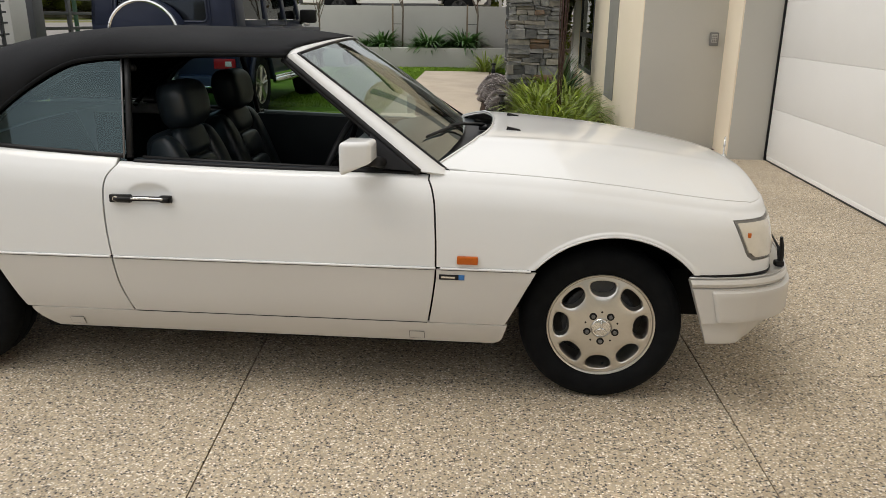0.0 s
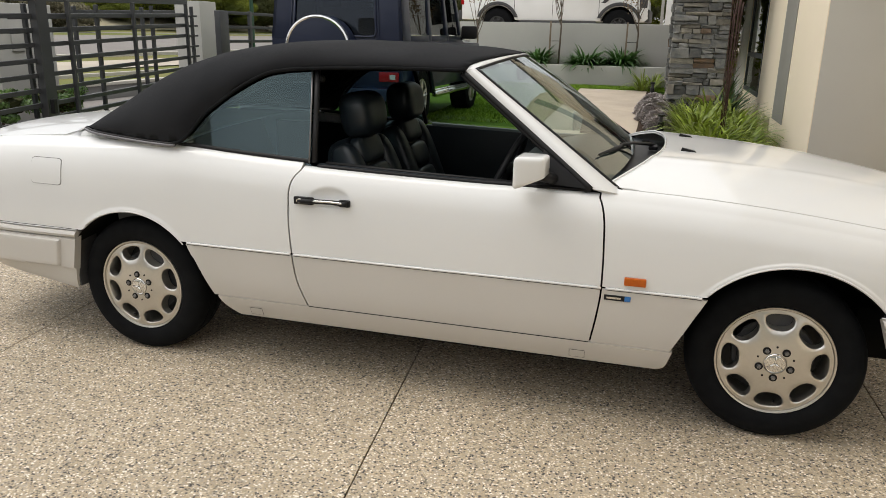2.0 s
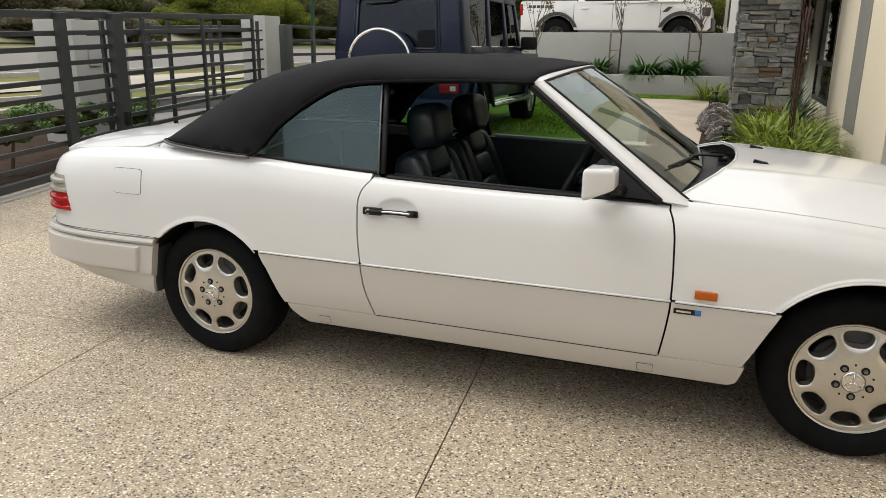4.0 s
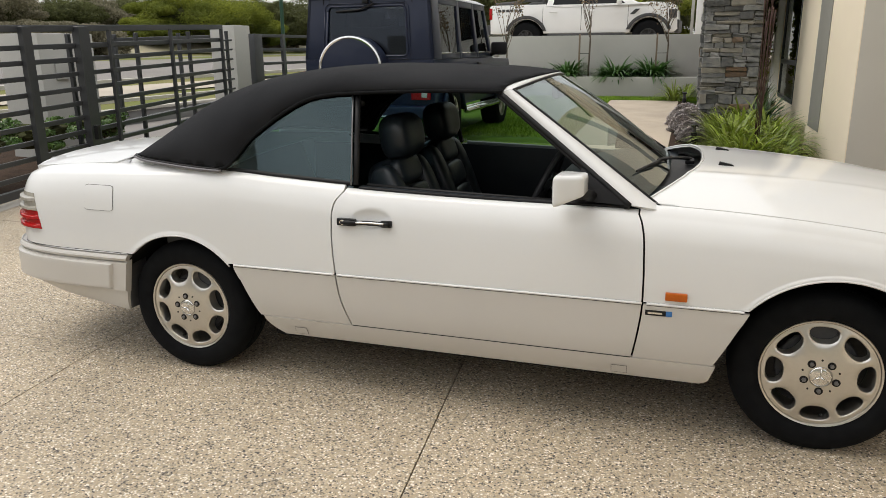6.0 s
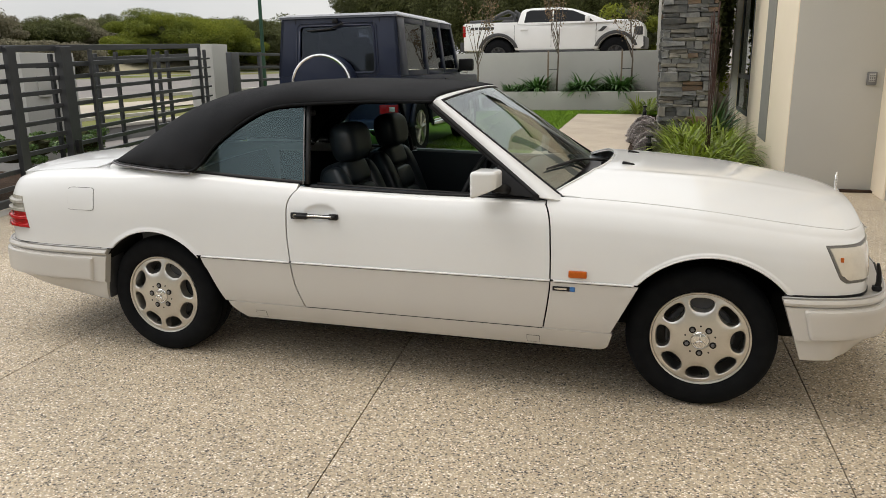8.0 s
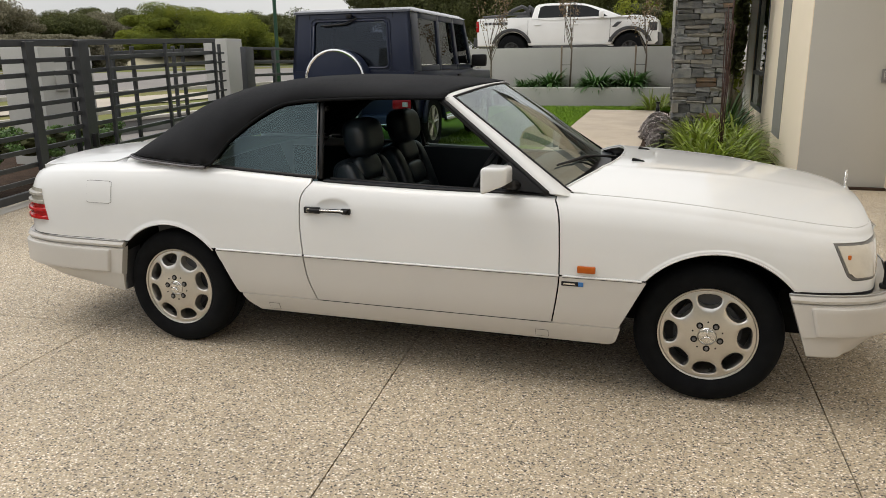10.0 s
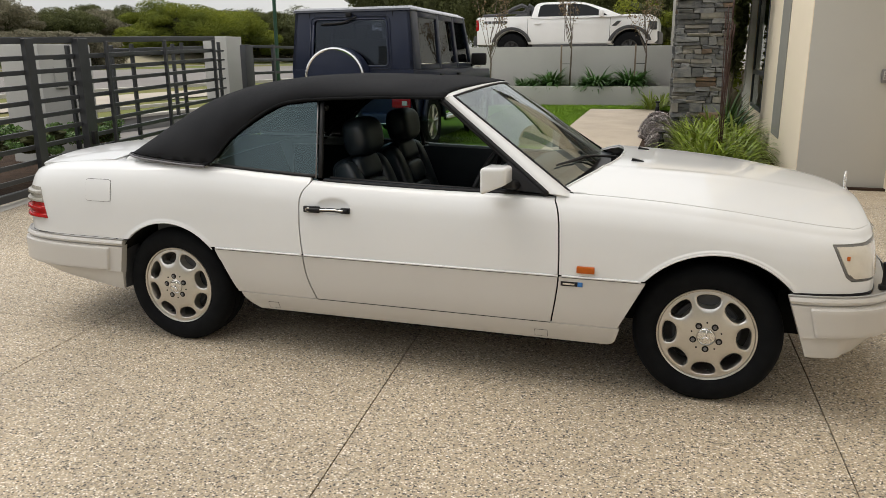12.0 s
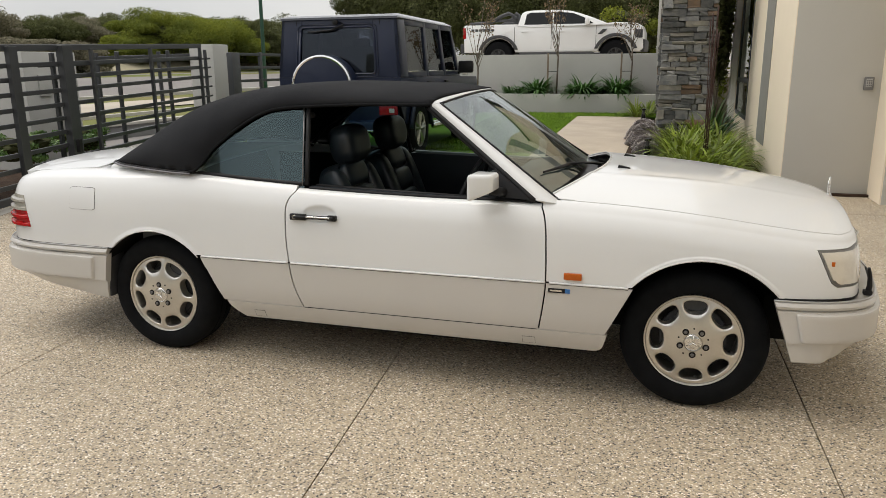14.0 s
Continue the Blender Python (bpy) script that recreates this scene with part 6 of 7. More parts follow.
def off_roader():
    """Boxy dark off-roader; local x ahead from its rear door, y to its left."""
    t = thing("off_roader", "dark navy boxy off-roader parked on the lawn", "off-roader", pose(-1.685, 5.22, 0.245, 0, 0, 90) @ Matrix.Diagonal((0.95, 1.045, 0.965, 1)))
    hw = 0.84
    sill, belt, roof = 0.50, 1.14, 1.935
    low = [(0.02, sill), (0.02, belt), (3.0, belt), (3.05, 1.12), (4.15, 1.10), (4.20, 1.0), (4.20, sill)]
    low += arch_line(3.60, 0.42, 0.44, sill) + arch_line(0.75, 0.42, 0.44, sill)
    bm = bmesh.new()
    prism(bm, low, -hw, hw, "y", 0.02)
    part("body", bm, NAVY, t)
    # pillars and roof as a shell with window openings
    def cabin(co):
        k = (co.z - belt) / (roof - belt)
        co.y *= 1 - 0.075 * max(0.0, k)
        co.x += (0.055 * (1 - co.x / 1.5) if co.x < 1.5 else -0.34 * (co.x - 1.5) / 1.5) * max(0.0, k)
        return co
    def panel(name, outline, a, b, axis, mat, par=t, label="", bevel=0.008):
        bm = bmesh.new()
        prism(bm, outline, a, b, axis, bevel)
        for v in bm.verts:
            v.co = cabin(v.co)
        return part(name, bm, mat, par, label)
    for sg in (-1, 1):
        y0, y1 = sg * hw, sg * (hw - 0.05)
        for x0, x1 in ((0.02, 0.34), (1.16, 1.28), (2.06, 2.18), (2.88, 3.0)):
            panel("pillar", [(x0, belt), (x1, belt), (x1, roof - 0.03), (x0, roof - 0.03)], y0, y1, "y", NAVY)
        for x0, x1 in ((0.34, 1.16), (1.28, 2.06), (2.18, 2.88)):
            panel("window_rail", [(x0, belt), (x1, belt), (x1, belt + 0.07), (x0, belt + 0.07)], y0, y1, "y", NAVY, bevel=0.004)
            panel("window_rail", [(x0, roof - 0.10), (x1, roof - 0.10), (x1, roof - 0.03), (x0, roof - 0.03)], y0, y1, "y", NAVY, bevel=0.004)
            g = panel("side_window", [(x0 - 0.01, belt + 0.06), (x1 + 0.01, belt + 0.06), (x1 + 0.01, roof - 0.09), (x0 - 0.01, roof - 0.09)], sg * (hw - 0.02), sg * (hw - 0.028), "y", SUVGLASS, bevel=0)
            bm = bmesh.new()
            tube(bm, [cabin(Vector(p)) for p in ((x0, sg * (hw + 0.003), belt + 0.075), (x1, sg * (hw + 0.003), belt + 0.075))], 0.006, 6)
            part("window_trim", bm, CHROME, g)
        bm = bmesh.new()
        box(bm, (1.75, sg * (hw + 0.008), 0.93), (3.3, 0.03, 0.06), 0.01)
        part("rub_strip", bm, BLACK, t)
        bm = bmesh.new()
        tube(bm, [(1.25, sg * (hw + 0.06), 0.42), (3.05, sg * (hw + 0.06), 0.42)], 0.045, 10)
        tube(bm, [(1.25, sg * (hw + 0.06), 0.47), (3.05, sg * (hw + 0.06), 0.47)], 0.018, 8)
        part("side_step", bm, CHROME, t)
        for cx in (0.75, 3.60):
            bm = bmesh.new()
            arc = arch_line(cx, 0.42, 0.45, 0.44, 14)
            tube(bm, [(x, sg * (hw + 0.035), z) for x, z in arc], 0.035, 8, flat=0.8)
            part("wheel_flare", bm, NAVY, t)
            plain_wheel(t, cx, sg * (hw + 0.02), 0.40, 0.40, 0.27, 0.245, sg, ALLOY)
        for x in (1.20, 2.10):
            bm = bmesh.new()
            box(bm, (x, sg * (hw + 0.022), 1.05), (0.16, 0.03, 0.035), 0.008)
            part("door_handle", bm, BLACK, t)
        bm = bmesh.new()
        box(bm, (2.86, sg * (hw + 0.13), 1.27), (0.10, 0.24, 0.20), 0.04)
        m_ = part("door_mirror", bm, BLACK, t)
        bm = bmesh.new()
        tube(bm, [(2.90, sg * (hw - 0.01), 1.17), (2.88, sg * (hw + 0.08), 1.20)], 0.025, 8)
        part("mirror_arm", bm, BLACK, m_)
        bm = bmesh.new()
        box(bm, (-0.015, sg * (hw - 0.16), 0.70), (0.05, 0.24, 0.12), 0.012)
        l_ = part("tail_lamp", bm, RED, t)
        bm = bmesh.new()
        box(bm, (-0.043, sg * (hw - 0.11), 0.70), (0.004, 0.07, 0.06), 0.002)
        part("reversing_lens", bm, LAMP, l_)
    # rear wall and door
    for y0, y1, z0, z1 in ((-hw, -0.50, belt, roof - 0.03), (0.54, hw, belt, roof - 0.03), (-0.50, 0.54, belt, 1.20), (-0.50, 0.54, 1.79, roof - 0.03)):
        panel("rear_wall", [(y0, z0), (y1, z0), (y1, z1), (y0, z1)], 0.02, 0.07, "x", NAVY)
    rg = panel("rear_window", [(-0.51, 1.19), (0.55, 1.19), (0.55, 1.80), (-0.51, 1.80)], 0.035, 0.043, "x", SUVREAR, bevel=0)
    corner_of = lambda cy, cz, a0: [(0.014, cy + 0.06 * math.cos(radians(a0 + 15 * k)), cz + 0.06 * math.sin(radians(a0 + 15 * k))) for k in range(7)]
    loop = corner_of(0.49, 1.745, 0) + corner_of(-0.45, 1.745, 90) + corner_of(-0.45, 1.245, 180) + corner_of(0.49, 1.245, 270)
    bm = bmesh.new()
    tube(bm, [cabin(Vector(p)) for p in loop + loop[:1]], 0.013, 8)
    part("window_seal", bm, NAVY, rg)
    bm = bmesh.new()
    tube(bm, [cabin(Vector((x - 0.002, (y - 0.02) * 1.075 + 0.02, (z - 1.495) * 1.115 + 1.495))) for x, y, z in loop + loop[:1]], 0.005, 6)
    part("window_surround", bm, NAVY, rg)
    for y in (-0.60, 0.62):
        bm = bmesh.new()
        box(bm, (0.022, y, 1.22), (0.008, 0.012, 1.36), 0.0)
        for v in bm.verts:
            v.co = cabin(v.co)
        part("door_gap", bm, DARK, t)
    bm = bmesh.new()
    tube(bm, [cabin(Vector(p)) for p in ((0.0, -0.05, 1.86), (-0.03, -0.10, 1.83), (-0.02, 0.10, 1.76), (-0.02, 0.42, 1.74))], 0.012, 6)
    box(bm, cabin(Vector((-0.02, 0.02, 1.865))), (0.05, 0.07, 0.055), 0.012)
    part("rear_wiper", bm, BLACK, t)
    bm = bmesh.new()
    prism(bm, [(-0.01, roof - 0.03), (3.0, roof - 0.03), (2.9, roof + 0.030), (0.30, roof + 0.046), (0.03, roof + 0.022), (-0.009, roof - 0.002)], -hw - 0.020, hw + 0.020, "y", 0.010)
    for v in bm.verts:
        v.co.y *= 0.91 if v.co.z > roof + 0.015 else 1.0
        v.co = cabin(v.co)
    part("roof", bm, NAVYROOF, t)
    bm = bmesh.new()
    prism(bm, [(-0.62, belt + 0.02), (0.62, belt + 0.02), (0.57, roof - 0.09), (-0.57, roof - 0.09)], 2.99, 3.0, "x")
    for v in bm.verts:
        v.co.x -= 0.34 * (v.co.z - belt) / (roof - belt)
    part("windscreen", bm, SUVGLASS, t)
    # spare wheel with bright-rimmed cover
    bm = bmesh.new()
    m_ = Matrix.Translation((-0.02, 0.06, 1.00)) @ Matrix.Rotation(radians(90), 4, "Z")
    m_ = Matrix.Translation((-0.22, 0.14, 1.03)) @ Matrix.Scale(1.06, 4) @ Matrix.Rotation(radians(-90), 4, "Z")
    lathe(bm, [(0.0, -0.02), (0.25, -0.012), (0.355, 0.0), (0.365, 0.01), (0.39, 0.04), (0.385, 0.22), (0.2, 0.235)], 56, m_)
    sp = part("spare_wheel", bm, NAVY, t, "glossy dark spare wheel cover")
    bm = bmesh.new()
    lathe(bm, [(0.352, -0.004), (0.366, -0.012), (0.384, -0.004), (0.388, 0.012), (0.380, 0.02)], 56, m_)
    part("cover_ring", bm, CHROME, sp, "bright chrome cover ring")
    bm = bmesh.new()
    box(bm, (-0.10, 0, 0.49), (0.22, 1.66, 0.16), 0.04)
    bp = part("rear_bumper", bm, NAVY, t)
    bm = bmesh.new()
    box(bm, (-0.225, 0.0, 0.525), (0.012, 0.44, 0.12), 0.006)
    part("plate", bm, BLACK, bp)
    bm = bmesh.new()
    for k in range(6):
        box(bm, (-0.233, -0.15 + 0.06 * k, 0.525), (0.004, 0.035, 0.07), 0.0)
    part("plate_bars", bm, LAMP, bp)
    bm = bmesh.new()
    tube(bm, [(-0.22, -0.62, 0.44), (-0.22, 0.62, 0.44)], 0.010, 6)
    part("bumper_strip", bm, CHROME, bp)
    bm = bmesh.new()
    box(bm, (0.9, 0, 1.30), (0.16, 1.2, 0.55), 0.06)
    for y in (-0.38, 0.38):
        box(bm, (1.9, y, 1.28), (0.16, 0.48, 0.52), 0.07)
        box(bm, (1.86, y, 1.62), (0.10, 0.27, 0.20), 0.05)
        box(bm, (0.86, y, 1.64), (0.09, 0.25, 0.16), 0.04)
    box(bm, (2.6, 0, 1.1), (0.4, 1.4, 0.2), 0.05)
    part("seats", bm, LEATHER, t)
    bm = bmesh.new()
    tube(bm, [(4.05, -0.70, 1.15), (4.05, -0.62, 1.15)], 0.03, 8)
    part("indicator", bm, LAMP, t)
    return t


off_roader()


def pickup():
    """White twin-cab pickup; local x ahead, origin under its rear axle."""
    t = thing("pickup", "white twin-cab pickup with black sports bar behind the wall", "pickup", pose(-2.19, 18.05, 1.29, 0, 0, -1.5))
    hw = 0.95
    belt = 1.24
    lift = lambda z: belt + (z - 1.22) * 0.64
    z0 = 0.55
    side = [(-1.00, z0 + 0.1), (-1.02, 1.26), (-0.96, 1.30), (0.52, 1.30), (0.54, belt), (2.75, belt + 0.03), (3.25, 1.300), (3.9, 1.275), (4.09, 1.22), (4.17, 1.06), (4.17, 0.62), (4.05, z0)]
    side += arch_line(3.23, 0.42, 0.50, z0) + arch_line(0.0, 0.42, 0.50, z0) + [(-1.0, z0)]
    bm = bmesh.new()
    def nose(co):
        if co.x > 3.3:
            co.x = 3.3 + (co.x - 3.3) * (0.74 if co.z < 1.0 else 0.70)
            co.y *= 1 - 0.16 * ((co.x - 3.3) / 0.65) ** 2
        if co.z > 1.0 and co.x > 2.8:
            co.y *= 1 - 0.2 * (co.z - 1.0)
        return co
    prism(bm, side, -hw, hw, "y", 0.03, nose)
    part("body", bm, UTEWHITE, t)
    bm = bmesh.new()
    cab = [(x, lift(z)) for x, z in ((0.54, 1.22), (0.62, 1.70), (0.66, 1.79), (0.74, 1.845), (0.94, 1.878), (1.36, 1.886), (1.72, 1.872), (1.98, 1.825), (2.2, 1.735), (2.55, 1.55), (3.03, 1.25))]
    prism(bm, cab, -hw, hw, "y", 0.025, lambda co: Vector((co.x, co.y * (1 - 0.34 * max(0, co.z - belt)), co.z)))
    part("cab", bm, UTEWHITE, t)
    for sg in (-1, 1):
        for nm, pts in (("side_window", [(0.73, belt + 0.04), (1.50, belt + 0.04), (1.50, lift(1.78)), (0.90, lift(1.79)), (0.78, lift(1.72))]), ("side_window", [(1.54, belt + 0.04), (2.62, belt + 0.04), (2.42, lift(1.50)), (2.05, lift(1.73)), (1.74, lift(1.78)), (1.54, lift(1.782))])):
            bm = bmesh.new()
            prism(bm, pts, sg * (hw + 0.003), sg * (hw - 0.03), "y", 0.0, lambda co: Vector((co.x, co.y * (1 - 0.34 * max(0, co.z - belt)), co.z)))
            part(nm, bm, SUVDARK, t)
        for cx in (0.0, 3.23):
            bm = bmesh.new()
            arc = arch_line(cx, 0.42, 0.515, 0.62, 16)
            out = arch_line(cx, 0.42, 0.60, 0.62, 16)
            prism(bm, arc + out[::-1], sg * (hw + 0.05), sg * (hw - 0.05), "y", 0.015)
            part("wheel_flare", bm, GREY, t)
            bm = bmesh.new()
            prism(bm, arch_line(cx, 0.42, 0.505, 0.55, 14), sg * (hw - 0.25), sg * (hw - 0.28), "y")
            part("wheel_well", bm, DARK, t)
            plain_wheel(t, cx, sg * (hw + 0.02), 0.42, 0.42, 0.28, 0.22, sg, GREY, 6)
        bm = bmesh.new()
        box(bm, (2.47, sg * (hw + 0.08), 1.33), (0.12, 0.22, 0.17), 0.04)
        part("door_mirror", bm, UTEWHITE, t)
        for x in (0.74, 1.74):
            bm = bmesh.new()
            box(bm, (x, sg * (hw + 0.012), 1.10), (0.20, 0.03, 0.04), 0.012)
            part("door_handle", bm, UTEWHITE, t)
        for x in (0.46, 1.49, 2.70):
            bm = bmesh.new()
            box(bm, (x, sg * (hw + 0.001), 0.92), (0.010, 0.006, 0.60), 0.0)
            part("door_gap", bm, DARK, t)
        bm = bmesh.new()
        prism(bm, [(2.74, 1.00), (2.86, 1.00), (3.00, 1.13), (2.88, 1.13)], sg * (hw + 0.008), sg * (hw - 0.02), "y", 0.003)
        part("side_vent", bm, GREY, t)
        bm = bmesh.new()
        box(bm, (-0.985, sg * (hw - 0.07), 1.08), (0.09, 0.16, 0.30), 0.02)
        part("tail_lamp", bm, RED, t)
        bm = bmesh.new()
        box(bm, (3.80, sg * (hw - 0.135), 1.00), (0.22, 0.10, 0.22), 0.03)
        part("headlamp", bm, GREY, t)
        for k in range(6):
            bm = bmesh.new()
            box(bm, (-0.74 + 0.115 * k, sg * (hw + 0.003), 1.155), (0.088, 0.006, 0.07), 0.0)
            part("lettering_bar", bm, GREY, t)
        bm = bmesh.new()
        tube(bm, [(0.44, sg * 0.66, 1.28), (0.36, sg * 0.66, 1.55), (0.22, sg * 0.66, 1.61), (-0.02, sg * 0.68, 1.52), (-0.32, sg * 0.72, 1.36), (-0.90, sg * 0.74, 1.33)], 0.05, 8)
        tube(bm, [(0.40, sg * 0.64, 1.42), (-0.20, sg * 0.68, 1.42)], 0.04, 8)
        tube(bm, [(0.52, sg * 0.62, 1.28), (0.50, sg * 0.62, 1.55), (0.40, sg * 0.62, 1.61)], 0.05, 8)
        part("sports_bar", bm, GREY, t)
        bm = bmesh.new()
        box(bm, (1.63, sg * (hw - 0.02), 0.50), (2.05, 0.16, 0.09), 0.03)
        part("side_step", bm, GREY, t)
    bm = bmesh.new()
    box(bm, (3.90, 0, 0.70), (0.16, 1.6, 0.32), 0.05)
    part("front_bumper", bm, GREY, t)
    bm = bmesh.new()
    box(bm, (-1.04, 0, 0.66), (0.16, 1.86, 0.26), 0.04)
    part("rear_bumper", bm, GREY, t)
    bm = bmesh.new()
    prism(bm, [(-0.66, belt + 0.03), (0.66, belt + 0.03), (0.60, 1.60), (-0.60, 1.60)], 0.0, 0.02, "x", 0.0, lambda co: Vector((3.0 - (co.z - belt) * 1.75 + 0.05, co.y, co.z + 0.02)))
    part("windscreen", bm, SUVDARK, t)


SUVDARK = surface("tinted_glass", (0.010, 0.011, 0.012), (0.014, 0.015, 0.016), 4, 0.15, spec=0.2)
pickup()

# ---------------------------------------------------------------- stone pier
col = thing("stone_pier", "pier clad in stacked blue-grey and rust ledgestone", "pier")
CX0, CX1, CY0, CY1 = 2.32, 3.20, 9.75, 10.6
CZ0, CZ1 = 0.15, 3.145
bm = bmesh.new()
box(bm, ((CX0 + CX1) / 2, (CY0 + CY1) / 2, (CZ0 + CZ1) / 2), (CX1 - CX0 - 0.05, CY1 - CY0 - 0.05, CZ1 - CZ0), 0.0)
part("core", bm, MORTAR, col)
rs = random.Random(11)


def stone(cx, cy, cz, sx, sy, sz):
    bm = bmesh.new()
    vs = box(bm, (0, 0, 0), (sx, sy, sz), 0.009, None, 1)
    for v in bm.verts:
        v.co += Vector((rs.uniform(-1, 1), rs.uniform(-1, 1), rs.uniform(-1, 1))) * 0.014
        v.co += Vector((cx, cy, cz))
    part("stone", bm, rs.choices((STONE, STONE_WARM, STONE_PALE), (7, 0.95, 2.2))[0], col, angle=25)


def course(z, h, a0, a1, put):
    """One band of stones from a0 to a1; some places hold two thinner stones."""
    a = a0
    while a < a1 - 0.01:
        w = rs.uniform(0.10, 0.40)
        if a1 - a - w < 0.08:
            w = a1 - a
        if h > 0.09 and rs.random() < 0.5:
            k = rs.uniform(0.36, 0.64)
            if rs.random() < 0.5 and w > 0.26:
                m = w * rs.uniform(0.4, 0.6)
                put(a, m, z, h * k)
                put(a + m, w - m, z, h * k)
            else:
                put(a, w, z, h * k)
            put(a, w, z + h * k, h * (1 - k))
        else:
            put(a, w, z, h)
        a += w


def put_front(a, w, z, h):
    stone(a + w / 2, CY0 + 0.03 - rs.uniform(-0.022, 0.028), z + h / 2, w - 0.008, 0.11, h - 0.007)


def put_side(a, w, z, h):
    stone(CX0 + 0.03 - rs.uniform(-0.015, 0.025), a + w / 2, z + h / 2, 0.11, w - 0.008, h - 0.007)


z = CZ0
while z < 3.0:
    h = rs.choice((0.06, 0.075, 0.09, 0.11, 0.14, 0.16))
    course(z, h, CX0, CX1, put_front)
    course(z, h, CY0 + 0.09, CY1, put_side)
    z += h

# ---------------------------------------------------------------- plants
pr = random.Random(21)


def strap_plant(name, label, x, y, z, n, length, width, mat, spread=0.12, lift=(0.5, 1.35), droop=1.0, group=""):
    t = thing(name, label, "plant", pose(x, y, z), group)
    bm = bmesh.new()
    for _ in range(n):
        a = pr.uniform(0, math.tau)
        out = Vector((math.cos(a), math.sin(a), 0))
        b = out * spread * math.sqrt(pr.random())
        blade(bm, b, out, length * pr.uniform(0.65, 1.15), width * pr.uniform(0.7, 1.2), pr.uniform(*lift), 6, droop * pr.uniform(0.6, 1.2))
    part("leaves", bm, mat, t, angle=80)
    return t


# garden by the house: fine golden grasses and broad strap leaves
for x, y in ((2.64, 7.7), (2.76, 7.1), (2.64, 8.3), (2.80, 7.8), (2.88, 6.7), (2.66, 8.9), (2.95, 8.5), (2.82, 6.4)):
    strap_plant("tuft_grass", "clump of fine yellow-green arching grass leaves", x, y, land(x, y), 320, 0.46 + 0.075 * (y - 6.4), 0.014, LEAF, 0.20, (0.4, 1.35), 1.15, "garden tufts")
for x, y in ((2.95, 6.3), (3.10, 7.0), (3.20, 7.8), (3.35, 8.9), (3.0, 9.2), (3.15, 5.9), (2.72, 6.9), (2.78, 7.4), (2.86, 8.1), (3.20, 6.6), (3.26, 7.4), (2.80, 6.1)):
    strap_plant("strap_leaf_plant", "clump of broad glossy green strap leaves", x, y, land(x, y), 150, 0.62 + 0.085 * (y - 6.0), 0.040, LEAF, 0.16, (0.40, 1.40), 1.1, "garden strap leaves")
for x, y in ((3.34, 11.2), (3.30, 12.1), (3.32, 10.4)):
    strap_plant("strap_leaf_plant", "tall clump of dark strap leaves beside the window", x, y, land(x, y), 40, 0.95, 0.04, LEAF_DARK, 0.16, (0.8, 1.45), 0.7)
for x, y in ((2.05, 12.95), (1.85, 12.6)):
    strap_plant("strap_leaf_plant", "small strap leaf clump by the path", x, y, land(x, y), 60, 0.55, 0.03, LEAF, 0.12, (0.6, 1.4))
# agapanthus in the planter
for x, s in ((-0.52, 1.0), (0.58, 1.0), (1.34, 1.08), (-1.10, 0.55), (1.02, 0.6), (0.40, 0.6), (-0.85, 0.6), (-2.3, 0.9), (-3.2, 0.9)):
    strap_plant("agapanthus", "dark green agapanthus clump in the planter" if s > 0.7 else "small dark green agapanthus in the planter", x, 13.74 + pr.uniform(-0.1, 0.1), 0.79, int(210 * s), 0.60 * s, 0.050, LEAF_DARK, 0.16, (0.45, 1.35), 0.9, "planter agapanthus")


def reed(x, y):
    t = thing("kangaroo_paw", "tall rust-brown dry flower stems", "plant", pose(x, y, land(x, y)))
    for _ in range(4):
        bm = bmesh.new()
        dx, dy = pr.uniform(-0.13, 0.13), pr.uniform(-0.12, 0.12)
        h = pr.uniform(1.55, 2.1)
        pts = [(dx * 0.8, dy * 0.8, 0), (dx, dy, h * 0.5), (dx * 1.25, dy * 1.25, h * 0.8), (dx * 1.4, dy * 1.4, h)]
        tube(bm, pts, [0.006, 0.006, 0.0075, 0.005], 6)
        tube(bm, [Vector(pts[3]) * 0.93, Vector(pts[3]) * 0.97, Vector(pts[3]) * 1.06], [0.006, 0.013, 0.009], 6)
        part("stem", bm, REED, t)


reed(2.98, 6.65)
reed(3.08, 7.0)


def succulent(x, y, r, h):
    t = thing("succulent", "grey-mauve mounding succulent beside the path", "plant", pose(x, y, land(x, y)), "grey succulents")
    bm = bmesh.new()
    for _ in range(620):
        a, k = pr.uniform(0, math.tau), math.sqrt(pr.random())
        zz = h * (1 - k ** 2.2) * pr.uniform(0.8, 1.05)
        c = Vector((r * k * math.cos(a), r * k * math.sin(a), max(0.01, zz)))
        turn, big = pr.random(), pr.uniform(0.75, 1.25)
        for q in range(6):
            b = q * math.tau / 6 + turn
            o = Vector((math.cos(b), math.sin(b), pr.uniform(0.35, 0.9))).normalized() * big
            s = Vector((-o.y, o.x, 0)).normalized() * 0.012
            v = [bm.verts.new(c - s), bm.verts.new(c + s), bm.verts.new(c + o * 0.036 + s * 0.7), bm.verts.new(c + o * 0.042 - s * 0.7)]
            bm.faces.new(v)
    part("leaves", bm, SUCCULENT, t, smooth=False)
    bm = bmesh.new()
    bmesh.ops.create_icosphere(bm, subdivisions=3, radius=1.0)
    for v in bm.verts:
        v.co = Vector((v.co.x * r * 0.93, v.co.y * r * 0.93, max(0.0, v.co.z) * h * 0.93))
    part("mound", bm, SUCCULENT_STEM, t)


